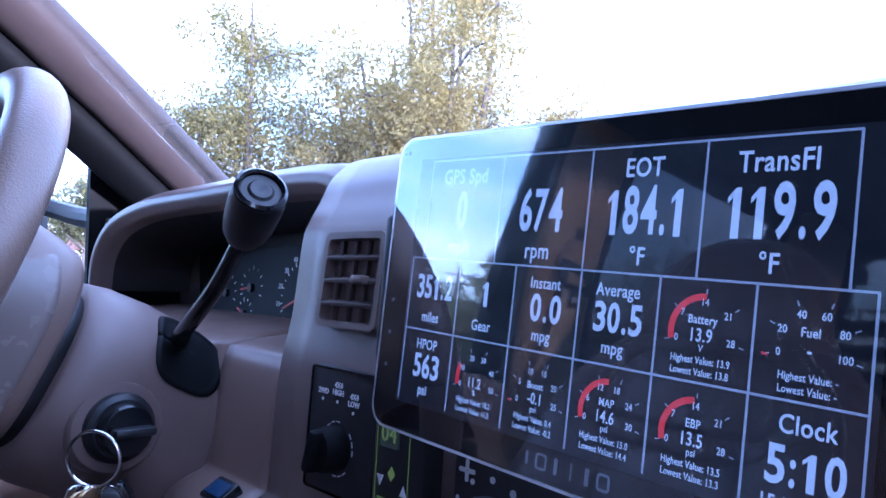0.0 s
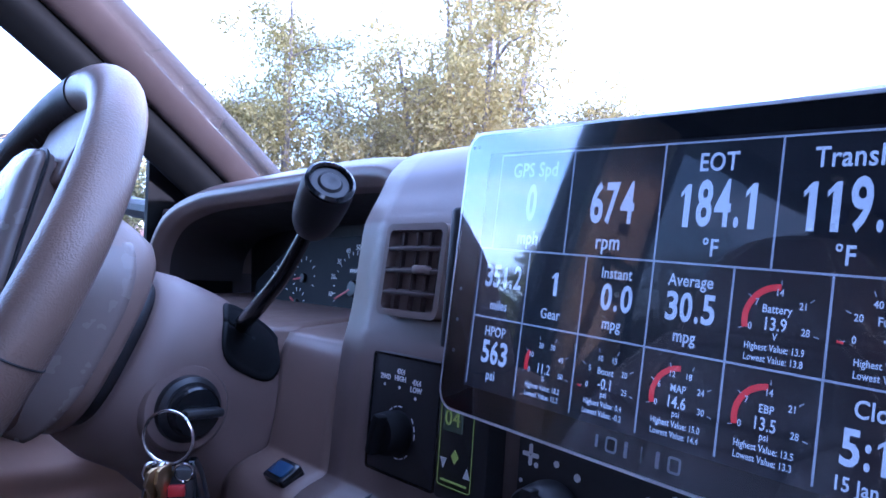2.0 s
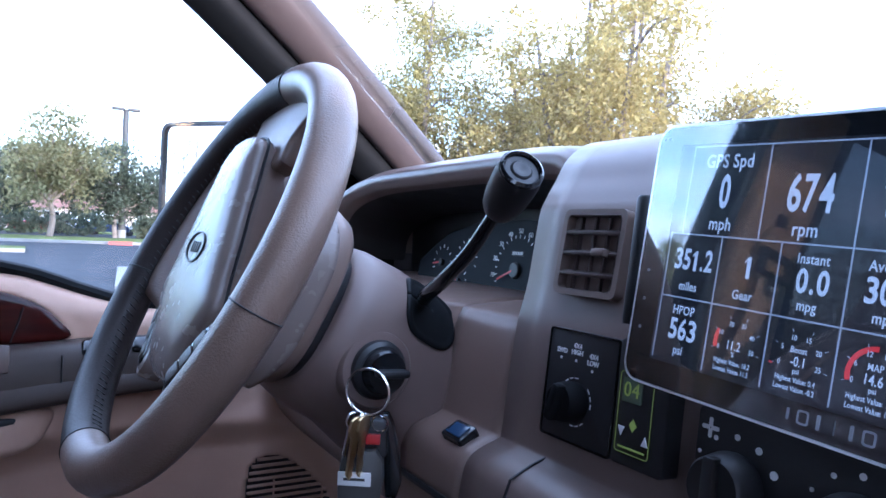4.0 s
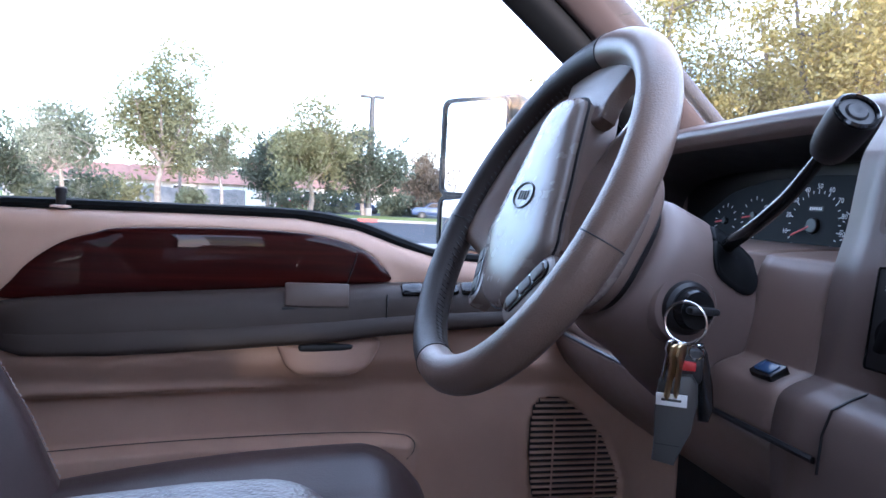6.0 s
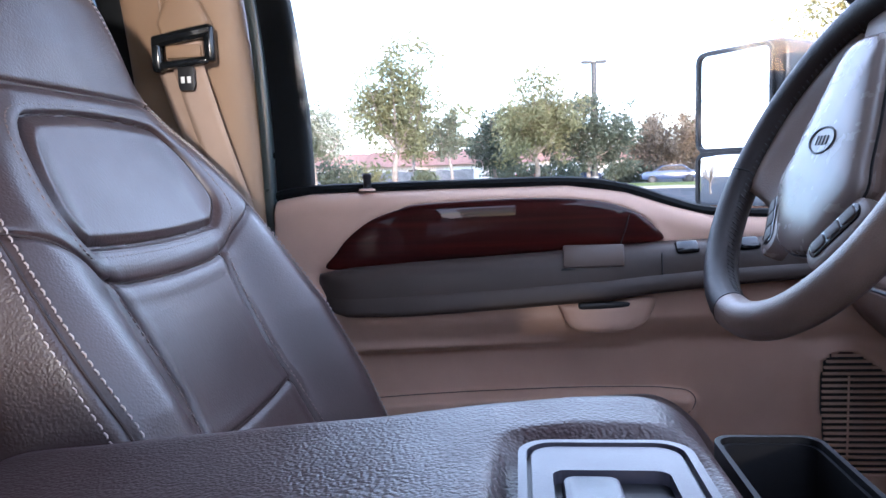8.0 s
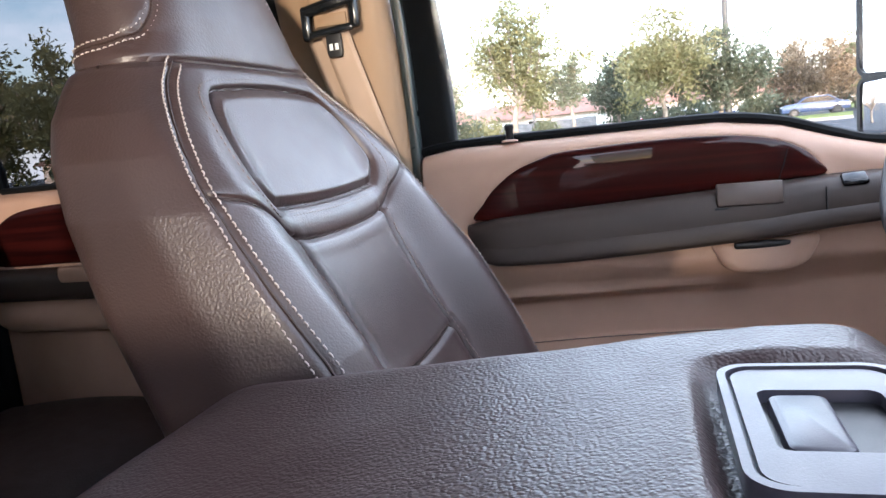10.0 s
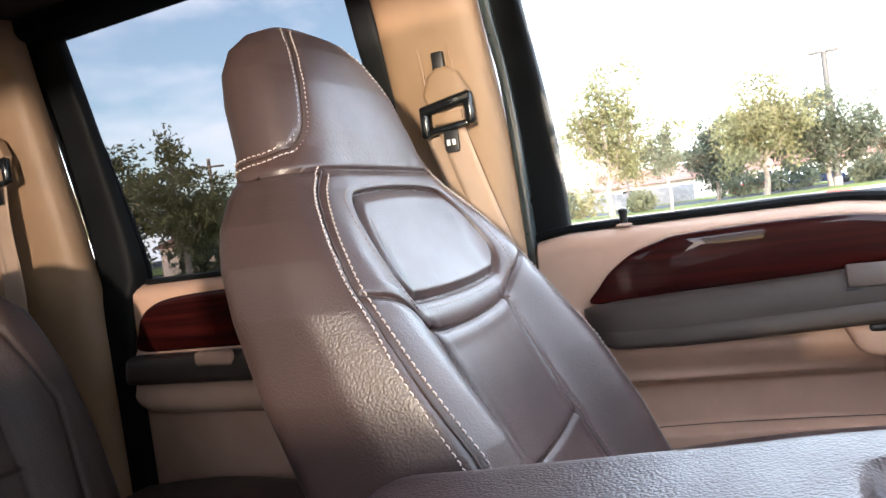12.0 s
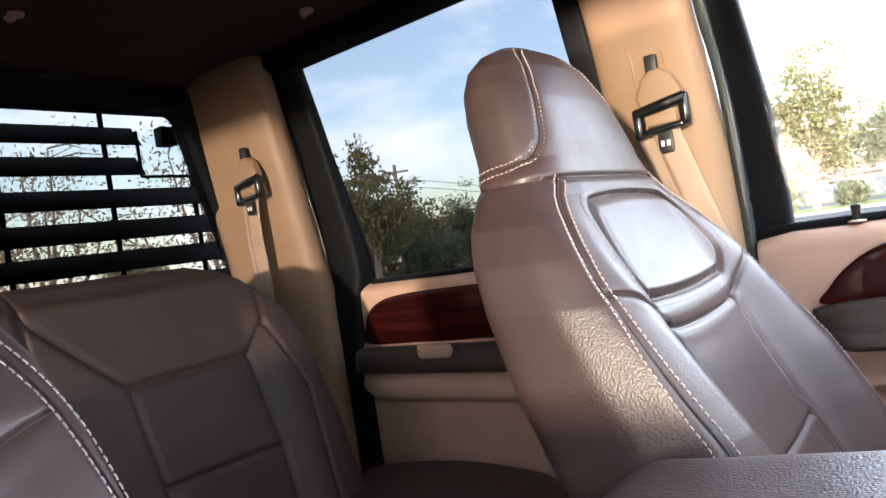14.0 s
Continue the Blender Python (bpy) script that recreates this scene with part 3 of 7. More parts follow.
    # roof rails over the doors
    strip("roof_rail_" + tag, [(sx((-0.955, -0.12, 2.045)), 0.05, 0.035), (sx((-0.955, -0.9, 2.055)), 0.05, 0.035), (sx((-0.955, -1.95, 2.05)), 0.05, 0.035)],
          (1, 0, 0), (0, 0, 1), RUBBER, "dark roof rail and seal above the doors", category="rail", power=4)


both(pillars)

# ---- rear doors ----
REAR_WOOD = [(-1.575, 1.300), (-1.572, 1.345), (-1.555, 1.378), (-1.52, 1.400), (-1.47, 1.412), (-1.38, 1.418), (-1.22, 1.420), (-1.05, 1.418), (-0.98, 1.41), (-0.96, 1.36), (-0.97, 1.305), (-1.22, 1.298), (-1.40, 1.297)]


def rear_door(name, label, flip):
    nu, nv = 60, 60

    def fn(a, b):
        y = -1.615 + 0.745 * a
        z = 0.86 + 0.588 * b
        d = 0.02 * (1 / (1 + math.exp(-(z - 1.20) * 150))) * (1 / (1 + math.exp((z - 1.29) * 120)))
        d -= 0.03 * max(0, (z - 1.425) / 0.023) ** 2
        d -= 0.025 * max(0, (-1.585 - y) / 0.03) ** 2
        x = DOOR_X - 0.005 + d
        return (mirror_x(x) if flip else x, y, z)

    v, f = sheet(nu, nv, fn, (0.075 if flip else -0.075, 0, 0))
    ob = solid(name, v, f, TAN, None, label, kind="structure", category="door")
    pane("window_pane", REAR_GLASS, REAR_TINT if flip else PRIVACY, ob, flip)
    if not flip:
        swell(REAR_WOOD, PLANE_DOOR, 0.006, WOOD, "wood_trim", ob, "glossy dark red wood insert")
        secs = []
        for y in np.linspace(-1.605, -0.95, 50):
            k = min(1, (y + 1.605) / 0.03)
            secs.append(arm_section(y, DOOR_X - 0.004, 0.012 + 0.043 * k ** 0.5, 1.232 - 0.004 * k, 1.288 + 0.004 * k))
        vv, ff = loft(secs)
        solid("armrest", vv, ff, GREY_ARM, ob, "grey-brown padded armrest")
        secs = [arm_section(y, DOOR_X - 0.004, 0.052 * min(1, (y + 1.6) / 0.09 + 0.05) ** 0.5, 1.160 + 0.03 * max(0, 1 - (y + 1.6) / 0.08) ** 2, 1.236, px=1.0, pz=1.0) for y in np.linspace(-1.6, -0.95, 60)]
        vv, ff = loft(secs)
        solid("armrest_base", vv, ff, TAN, ob)
        part("door_handle", box((0.014, 0.100, 0.034), (DOOR_X + 0.047, -1.325, 1.281), 0.010, None, 3), TAN, ob, "tan plastic release lever")
        seal("sill_seal", [(-1.035, -0.90, 1.451), (-1.036, -1.2, 1.451), (-1.036, -1.56, 1.451)], 0.008, ob)
    return ob


door_rear = rear_door("door_3", "tan moulded rear door with red wood trim", False)
door_rear_right = rear_door("door_4", "tan moulded rear passenger door", True)

# ---- back wall with its window ----
BACK_Y = -2.03
W0, W1, Z0, Z1 = -0.905, mirror_x(-0.905), 1.49, 1.995


def flare(pts):
    """The back window widens towards its foot."""
    return [(MID + (x - MID) * (1 + 0.34 * ((Z0 + Z1) / 2 - z)), z) for x, z in pts]


bm = frame_ring([(-1.04, 0.80), (0.71, 0.80), (0.71, 2.15), (-1.04, 2.15)], flare([(W0, Z0), (W1, Z0), (W1, Z1), (W0, Z1)]), 0.05, axes((0, BACK_Y - 0.02, 0), (1, 0, 0), (0, 0, 1)))
wall_back = part("wall_rear", bm, HEADLINER, None, "brown trimmed back wall of the cab", kind="structure", category="wall", smooth=False)
win_back = thing("window_1", (MID, BACK_Y, Z0), "tinted rear window with black louvres behind it", "window", kind="structure")
rr = flare([(MID + x, (Z0 + Z1) / 2 + y) for x, y in round_rect(W1 - W0 + 0.12, Z1 - Z0 + 0.08, 0.06, 6)])
rr_in = flare([(MID + x, (Z0 + Z1) / 2 + y) for x, y in round_rect(W1 - W0 - 0.03, Z1 - Z0 - 0.03, 0.05, 6)])
part("window_frame", frame_ring(rr, rr_in, 0.06, axes((0, BACK_Y + 0.012, 0), (1, 0, 0), (0, 0, 1))), RUBBER, win_back, "black rubber window surround", smooth=False)
g = part("window_pane", slab(rr, 0.004, axes((0, BACK_Y + 0.034, 0), (1, 0, 0), (0, 0, 1))), BACKGLASS, win_back, smooth=False)
# louvre blades outside the back glass, the upper ones cut short round a lamp
LOUVRE = material("matt black louvre plastic", (0.006, 0.006, 0.0065), 0.6, mottle=0.3, spec=0.08)
for z, x0 in ((2.032, -0.98), (1.949, -0.80), (1.866, -0.80), (1.778, -1.002), (1.692, -1.014), (1.608, -1.026), (1.524, -1.04)):
    x1 = 0.66 if x0 < -0.9 else 0.62
    part("louvre_blade", box((x1 - x0, 0.070, 0.006), ((x0 + x1) / 2, BACK_Y - 0.12, z), 0.002, (-52, 0, 0)), LOUVRE, win_back)
for x in (-0.975, -0.72, -0.44, MID, 0.11, 0.39):
    part("louvre_stay", box((0.014, 0.008, 0.56), (x, BACK_Y - 0.150, 1.77), 0.002), LOUVRE, win_back)
part("lamp_box", box((0.050, 0.04, 0.055), (-0.891, BACK_Y - 0.12, 1.951), 0.004), LOUVRE, win_back, "small black lamp box")
part("cutout_rail", box((0.20, 0.008, 0.008), (-0.90, BACK_Y - 0.12, 1.836), 0.001), LOUVRE, win_back)
part("cutout_rail", box((0.008, 0.008, 0.13), (-0.800, BACK_Y - 0.12, 1.90), 0.001), LOUVRE, win_back)

# ---- windscreen ----
def screen_glass(a, b):
    x = -0.90 + 1.47 * a
    s = (2 * a - 1) ** 2
    y0, z0 = 0.78 - 0.30 * s, 1.575
    y1, z1 = 0.0 - 0.14 * s, 2.045
    k = b
    xx = MID + (x - MID) * (1 - 0.1 * k)
    return (xx, y0 + (y1 - y0) * k, z0 + (z1 - z0) * k + 0.02 * math.sin(k * math.pi))


v, f = sheet(24, 16, screen_glass, (0, 0.004, 0.003))
ws = solid("window_2", v, f, CLEAR, None, "clear curved windscreen glass", kind="structure", category="window")
ws.visible_shadow = False
# unseen panel added on the passenger side to keep low sun off the wheel
part("sun_block", box((0.03, 0.66, 0.625), (0.657, 0.09, 1.7075), 0.004, (0, -7, 0)), TAN, None, "plain unseen tan panel added to block the low sun", kind="structure", category="wall")
# kick panels between the doors and the firewall
for x, tag in ((-1.045, "left"), (mirror_x(-1.045), "right")):
    part("wall_kick_" + tag, box((0.05, 0.42, 0.76), (x, 0.665, 1.16), 0.0), CARPET, None, "dark kick panel below the dashboard end", kind="structure", category="wall")
# header rail and firewall close the front
part("header_rail", box((1.62, 0.14, 0.05), (MID, -0.07, 2.07), 0.02), HEADLINER, None, "dark header rail above the windscreen", kind="structure", category="rail")
part("wall_front", box((1.80, 0.04, 0.80), (MID, 0.80, 1.19), 0.0), CARPET, None, "dark firewall below the windscreen", kind="structure", category="wall")

# ---- front seats ----
SEAT_X = -0.61
HALF = [(1.02, 0.245), (1.10, 0.272), (1.20, 0.280), (1.35, 0.277), (1.43, 0.270), (1.48, 0.257), (1.52, 0.236), (1.55, 0.207), (1.575, 0.179), (1.60, 0.166), (1.66, 0.156), (1.70, 0.145), (1.73, 0.123), (1.752, 0.091), (1.765, 0.055), (1.770, 0.015)]
FRONT = [(1.02, -0.445), (1.10, -0.457), (1.228, -0.520), (1.384, -0.600), (1.535, -0.676), (1.57, -0.690), (1.62, -0.700), (1.68, -0.718), (1.73, -0.742), (1.755, -0.762), (1.770, -0.79)]
BACK = [(1.02, -0.640), (1.10, -0.660), (1.232, -0.700), (1.35, -0.745), (1.45, -0.775), (1.53, -0.798), (1.575, -0.814), (1.60, -0.823), (1.66, -0.838), (1.69, -0.842), (1.73, -0.842), (1.755, -0.832), (1.770, -0.81)]
BOLSTER = [(1.02, 0.06), (1.20, 0.066), (1.30, 0.063), (1.40, 0.042), (1.48, 0.022), (1.55, 0.004), (1.8, 0.0)]
# seam lines on the front, as offsets from the seat's centre and heights
EDGE_SEAM = [(0.141, 1.571), (0.166, 1.550), (0.196, 1.521), (0.220, 1.490), (0.240, 1.450), (0.251, 1.40), (0.257, 1.35), (0.259, 1.29), (0.259, 1.20), (0.250, 1.05)]
PANEL_SEAM = [(0.122, 1.386), (0.113, 1.34), (0.108, 1.27), (0.118, 1.20), (0.128, 1.08)]
COLLAR = [(0.241, 1.441), (0.205, 1.432), (0.165, 1.412), (0.122, 1.385), (0.05, 1.378), (-0.05, 1.378), (-0.122, 1.385), (-0.165, 1.412), (-0.205, 1.432), (-0.241, 1.441)]
PATCH = [(0.095, 1.543), (0.123, 1.535), (0.144, 1.509), (0.156, 1.470), (0.155, 1.446), (0.137, 1.423), (0.113, 1.416), (0.000, 1.412), (-0.113, 1.416), (-0.137, 1.423), (-0.155, 1.446), (-0.156, 1.470), (-0.144, 1.509), (-0.123, 1.535), (-0.095, 1.543), (0.000, 1.547)]
HEAD_SEAM = [(0.060, 1.755), (0.092, 1.715), (0.110, 1.68), (0.122, 1.65), (0.135, 1.622), (0.152, 1.602), (0.166, 1.590)]
VEE = [(0.114, 1.225), (0.06, 1.221), (0.0, 1.220), (-0.06, 1.221), (-0.114, 1.225)]

PATCH_S = [(p.x, p.y) for p in catmull([(a, b, 0) for a, b in PATCH], 4, True)]
COLLAR_S = [(p.x, p.y) for p in catmull([(a, b, 0) for a, b in COLLAR], 4)]


def seat_surface(nz, nr, z_from, z_to):
    """Sections of the backrest with its bolsters, panel seams and raised patch."""
    zz = np.linspace(z_from, z_to, nz)
    ex = np.interp(zz, [1.0, 1.5, 1.6, 1.8], [5.0, 4.6, 3.0, 2.4])[:, None]
    # round each section: up one side, evenly across the front, down the other side, back across
    up = np.linspace(0, 0.86, 44, endpoint=False)[None]
    q0 = (1 - 0.86 ** ex) ** (1 / ex)
    side_q = (1 - up ** ex) ** (1 / ex)
    across = q0 * np.linspace(1, -1, nr)[None]
    rear = q0 * np.linspace(-1, 1, 50)[None]
    q = np.concatenate([side_q, across, -side_q[:, ::-1], -side_q[:, 1:], rear, side_q[:, :0:-1]], 1)
    f_across = (1 - np.abs(across) ** ex) ** (1 / ex)
    f_rear = (1 - np.abs(rear) ** ex) ** (1 / ex)
    flat = np.repeat(up, nz, 0)
    f = np.concatenate([flat, f_across, flat[:, ::-1], -flat[:, 1:], -f_rear, -flat[:, :0:-1]], 1)
    Z = np.repeat(zz[:, None], q.shape[1], 1)
    hw = np.array([lerp(HALF, z) for z in zz])[:, None]
    yf = np.array([lerp(FRONT, z) for z in zz])[:, None]
    yb = np.array([lerp(BACK, z) for z in zz])[:, None]
    bo = np.array([lerp(BOLSTER, z) for z in zz])[:, None]
    X = hw * q
    Y = (yf + yb) / 2 + (yf - yb) / 2 * f
    front = f > 0.02
    c = q
    q = np.abs(q)
    Y = Y + np.where(front, bo * smooth(0.42, 0.80, q) * (1 - 0.75 * smooth(0.93, 1.0, q)), 0)
    A = np.abs(X)
    g = np.zeros_like(X)
    body = Z < 1.568
    for line, deep, wide in ((EDGE_SEAM, 0.0042, 0.0036), (PANEL_SEAM, 0.0075, 0.0042), (COLLAR_S, 0.0055, 0.004), (PATCH_S + PATCH_S[:1], 0.006, 0.0036), (VEE, 0.007, 0.0042)):
        src = A if line in (EDGE_SEAM, PANEL_SEAM) else X
        dl = seg_dist(src, Z, line)
        puff = 0.0 if line is EDGE_SEAM else 0.0011
        g -= np.where(body & front, deep * np.exp(-(dl / (wide * 0.62)) ** 2) - puff * np.exp(-((dl - 0.011) / 0.008) ** 2) * smooth(0.012, 0.03, seg_dist(A, Z, EDGE_SEAM)), 0)
    g -= np.where(front & ~body, 0.0035 * np.exp(-(seg_dist(A, Z, HEAD_SEAM) / 0.0045) ** 2), 0)
    g -= 0.006 * np.exp(-((Z - 1.570) / 0.004) ** 2)
    pin = inside(X, Z, PATCH_S) & front
    g += np.where(pin, 0.006 * smooth(0.003, 0.014, seg_dist(X, Z, PATCH_S + PATCH_S[:1])), 0)
    collar_in = inside(X, Z, COLLAR_S + [(-a, b) for a, b in EDGE_SEAM[3::-1]] + EDGE_SEAM[:4]) & front & ~pin
    g += np.where(collar_in, 0.0035 * smooth(0.0, 0.02, seg_dist(X, Z, COLLAR_S)) * smooth(0.0, 0.03, seg_dist(A, Z, EDGE_SEAM)), 0)
    Y = Y + np.where(front, g, 0) - np.where(~front, 0.4 * g, 0)
    X = X + np.where(np.abs(c) > 0.9, np.sign(X) * g * 0.8, 0)
    return X, Y, Z


def seat_front_y(x, z):
    """Depth of the seat's front at an offset x and height z."""
    hw, yf, yb, bo = lerp(HALF, z), lerp(FRONT, z), lerp(BACK, z), lerp(BOLSTER, z)
    ex = float(np.interp(z, [1.0, 1.5, 1.6, 1.8], [5.0, 4.6, 3.0, 2.4]))
    q = min(abs(x) / hw, 0.999)
    s = (1 - q ** ex) ** (1 / ex)
    return (yf + yb) / 2 + (yf - yb) / 2 * s + bo * float(smooth(0.42, 0.80, q)) * (1 - 0.75 * float(smooth(0.93, 1.0, q)))


def stitches(line, offset, seat_parent, name="stitching"):
    """A run of single thread stitches beside a seam, joined into one part."""
    pts = catmull([(a, b, 0) for a, b in line], 12)
    verts, faces = [], []
    path = []
    for a, b in zip(pts, pts[1:]):
        d = (b - a)
        n = Vector((-d.y, d.x, 0)).normalized() * offset
        path.append((a + n, d.length))
    pitch, ln = 0.0066, 0.0046
    flat = [p for p, _ in path]
    cum = np.cumsum([0] + [(flat[i + 1] - flat[i]).length for i in range(len(flat) - 1)])
    xs, zs = [p.x for p in flat], [p.y for p in flat]
    s = 0.0
    while s + ln < cum[-1]:
        ring = []
        for t in (s, s + ln * 0.5, s + ln):
            x, z = float(np.interp(t, cum, xs)), float(np.interp(t, cum, zs))
            lift = 0.0006 if t == s + ln * 0.5 else -0.0006
            out = float(smooth(0.84, 0.94, abs(x) / lerp(HALF, z)))
            ring.append(Vector((x + math.copysign(0.0016 * out, x), seat_front_y(x, z) + 0.0004 + lift, z)))
        bmx = []
        for k, p in enumerate(ring):
            d = (ring[2] - ring[0]).normalized()
            side = d.cross(Vector((0, 1, 0))).normalized()
            nn = side.cross(d)
            for ca, sa in ((1, 0), (0, 1), (-1, 0), (0, -1)):
                bmx.append(p + side * (0.0008 * ca) + nn * (0.0009 * sa))
        o = len(verts)
        verts += [tuple(q) for q in bmx]
        for k in range(2):
            for j in range(4):
                faces.append((o + k * 4 + j, o + k * 4 + (j + 1) % 4, o + (k + 1) * 4 + (j + 1) % 4, o + (k + 1) * 4 + j))
        s += pitch
    return verts, faces


def shell(z, th):
    """A point of the headrest's shell at a height and an angle from the side (90 is its front)."""
    hw, yf, yb = lerp(HALF, z), lerp(FRONT, z), lerp(BACK, z)
    ex = float(np.interp(z, [1.0, 1.5, 1.6, 1.8], [5.0, 4.6, 3.0, 2.4]))
    c, s = math.cos(radians(th)), math.sin(radians(th))
    return Vector((hw * abs(c) ** (2 / ex), (yf + yb) / 2 + (yf - yb) / 2 * math.copysign(abs(s) ** (2 / ex), s), z))


def head_run(sgn, off):
    """The headrest's seam: down the front, then round the side; with its normals."""
    rows = []
    for x, z in HEAD_SEAM[:-1]:
        ex = float(np.interp(z, [1.0, 1.5, 1.6, 1.8], [5.0, 4.6, 3.0, 2.4]))
        rows.append((math.degrees(math.acos(min(1.0, x / lerp(HALF, z)) ** (ex / 2))), z, 0))
    rows += [(16, 1.597, 0), (2, 1.592, 0), (-14, 1.588, 0), (-40, 1.584, 0), (-70, 1.582, 0)]
    path = catmull(rows, 8)
    out = []
    for k, q in enumerate(path):
        p = shell(q.y, q.x)
        n = (shell(q.y, q.x + 1.0) - shell(q.y, q.x - 1.0)).cross(shell(q.y + 0.002, q.x) - shell(q.y - 0.002, q.x)).normalized()
        if n.dot(p - Vector((0, -0.77, q.y))) < 0:
            n = -n
        a, b = path[max(k - 1, 0)], path[min(k + 1, len(path) - 1)]
        d = (shell(b.y, b.x) - shell(a.y, a.x)).normalized()
        p = p + n.cross(d) * off
        out.append((Vector((sgn * p.x, p.y, p.z)), Vector((sgn * n.x, n.y, n.z))))
    return out


def head_stitches(sgn, off):
    run = head_run(sgn, off)
    cum = np.cumsum([0.0] + [(b[0] - a[0]).length for a, b in zip(run, run[1:])])
    at = lambda t, k: Vector([float(np.interp(t, cum, [r[k][i] for r in run])) for i in range(3)])
    verts, faces, t = [], [], 0.0
    while t + 0.0046 < cum[-1]:
        n = at(t + 0.0023, 1).normalized()
        ring = [at(t, 0) - n * 0.0005, at(t + 0.0023, 0) + n * 0.0009, at(t + 0.0046, 0) - n * 0.0005]
        d = (ring[2] - ring[0]).normalized()
        side = d.cross(n).normalized()
        o = len(verts)
        for p in ring:
            verts += [tuple(p + side * (0.0008 * ca) + n * (0.0010 * sa)) for ca, sa in ((1, 0), (0, 1), (-1, 0), (0, -1))]
        for k in range(2):
            for j in range(4):
                faces.append((o + k * 4 + j, o + k * 4 + (j + 1) % 4, o + (k + 1) * 4 + (j + 1) % 4, o + (k + 1) * 4 + j))
        t += 0.0066
    return verts, faces


def front_seat():
    seat = thing("front_seat", (SEAT_X, -0.5, 0.86), "brown leather bucket seat with pale double stitching", "seat", "front bucket seats")
    for nm, z0, z1, nz in (("backrest", 1.03, 1.570, 270), ("headrest", 1.570, 1.770, 100)):
        X, Y, Z = seat_surface(nz, 320, z0, z1)
        n = X.shape[1]
        verts = list(zip((X + SEAT_X).ravel(), Y.ravel(), Z.ravel()))
        faces = [(i * n + j, i * n + (j + 1) % n, (i + 1) * n + (j + 1) % n, (i + 1) * n + j) for i in range(nz - 1) for j in range(n)]
        faces.append(tuple((nz - 1) * n + j for j in range(n)))
        faces.append(tuple(range(n)))
        solid(nm, verts, faces, LEATHER, seat)
    allv, allf = [], []
    for sgn in (1, -1):
        for off in (0.0058, -0.0058):
            for v, f in (stitches([(sgn * a, b) for a, b in EDGE_SEAM], off, seat), head_stitches(sgn, off)):
                o = len(allv)
                allv += [(p[0] + SEAT_X, p[1] + (0.0011 if p[2] < 1.565 else 0), p[2]) for p in v]
                allf += [tuple(q + o for q in g) for g in f]
        run = [p + Vector((SEAT_X, 0, 0)) - n * 0.0004 for p, n in head_run(sgn, 0.0)]
        part("crease_shade", tube(run, 0.0011, 6), LEATHER_DARK, seat)
    solid("stitching", allv, allf, STITCH, seat, "pale double row of thread", kind="stuff")
    # piping round the raised patch
    loop = [(x, seat_front_y(x, z) + 0.0012, z) for x, z in [(p.x, p.y) for p in catmull([(a * 1.06, 1.475 + (b - 1.475) * 1.06, 0) for a, b in PATCH], 6, True)]]
    part("piping", tube([(x + SEAT_X, y, z) for x, y, z in loop], 0.0020, 8, True), LEATHER, seat)
    for sg in (1, -1):
        pts = [(p.x + SEAT_X, seat_front_y(p.x, p.y) - 0.0022, p.y) for p in catmull([(sg * a, b) + (0,) for a, b in EDGE_SEAM], 8)]
        part("crease_shade", tube(pts, 0.0011, 6), LEATHER_DARK, seat)
        v, f = stitches([(sg * a, b) for a, b in PANEL_SEAM], sg * 0.0085, seat)
        solid("panel_stitching", [(p[0] + SEAT_X, p[1] + 0.0013, p[2]) for p in v], f, STITCH_DIM, seat, "dull brown thread beside the panel seam", kind="stuff")
    # a second ring of stitches just inside the piping
    v, f = stitches([(a * 1.12, 1.475 + (b - 1.475) * 1.13) for a, b in PATCH + PATCH[:1]], 0.0, seat)
    solid("patch_stitching", [(p[0] + SEAT_X, p[1] + 0.0035, p[2]) for p in v], f, STITCH_DIM, seat, "dull brown thread round the raised patch", kind="stuff")
    # thin dark tubes that paint the creases' shade into the panel seams
    CREASES = [[(sg * a, b) for a, b in PANEL_SEAM] for sg in (1, -1)] + [COLLAR, VEE, PATCH + PATCH[:1]]
    for line in CREASES:
        pts = [(p.x + SEAT_X, seat_front_y(p.x, p.y) - 0.0040, p.y) for p in catmull([(a, b, 0) for a, b in line], 8)]
        part("crease_shade", tube(pts, 0.0013, 6), LEATHER_DARK, seat)
    # cushion: a padded block with side rolls
    def cushion(a, b):
        x = (2 * a - 1) * 0.27
        y = -0.56 + 0.58 * b
        q = abs(2 * a - 1)
        z = 1.075 + 0.062 * b ** 1.3 + 0.028 * float(smooth(0.45, 0.8, q)) - 0.05 * max(0, (q - 0.9) / 0.1) ** 2
        z += 0.02 * math.sin(b * math.pi) - 0.06 * max(0, (b - 0.85) / 0.15) ** 2
        z -= 0.006 * math.exp(-((q - 0.5) / 0.02) ** 2)
        return (SEAT_X + x, y, z)
    v, f = sheet(60, 50, cushion, (0, 0, -0.14))
    solid("cushion", v, f, LEATHER, seat)
    part("seat_frame", box((0.44, 0.46, 0.10), (SEAT_X, -0.30, 0.90), 0.02), BLACK, seat)
    return seat


driver_seat = front_seat()
passenger_seat = copy_thing(driver_seat, pose(0.300, -0.725, 0.86))

# ---- rear bench ----
REAR_HALF = [(0.98, 0.60), (1.2, 0.605), (1.32, 0.590), (1.442, 0.548), (1.492, 0.508), (1.529, 0.462), (1.545, 0.43), (1.552, 0.40)]


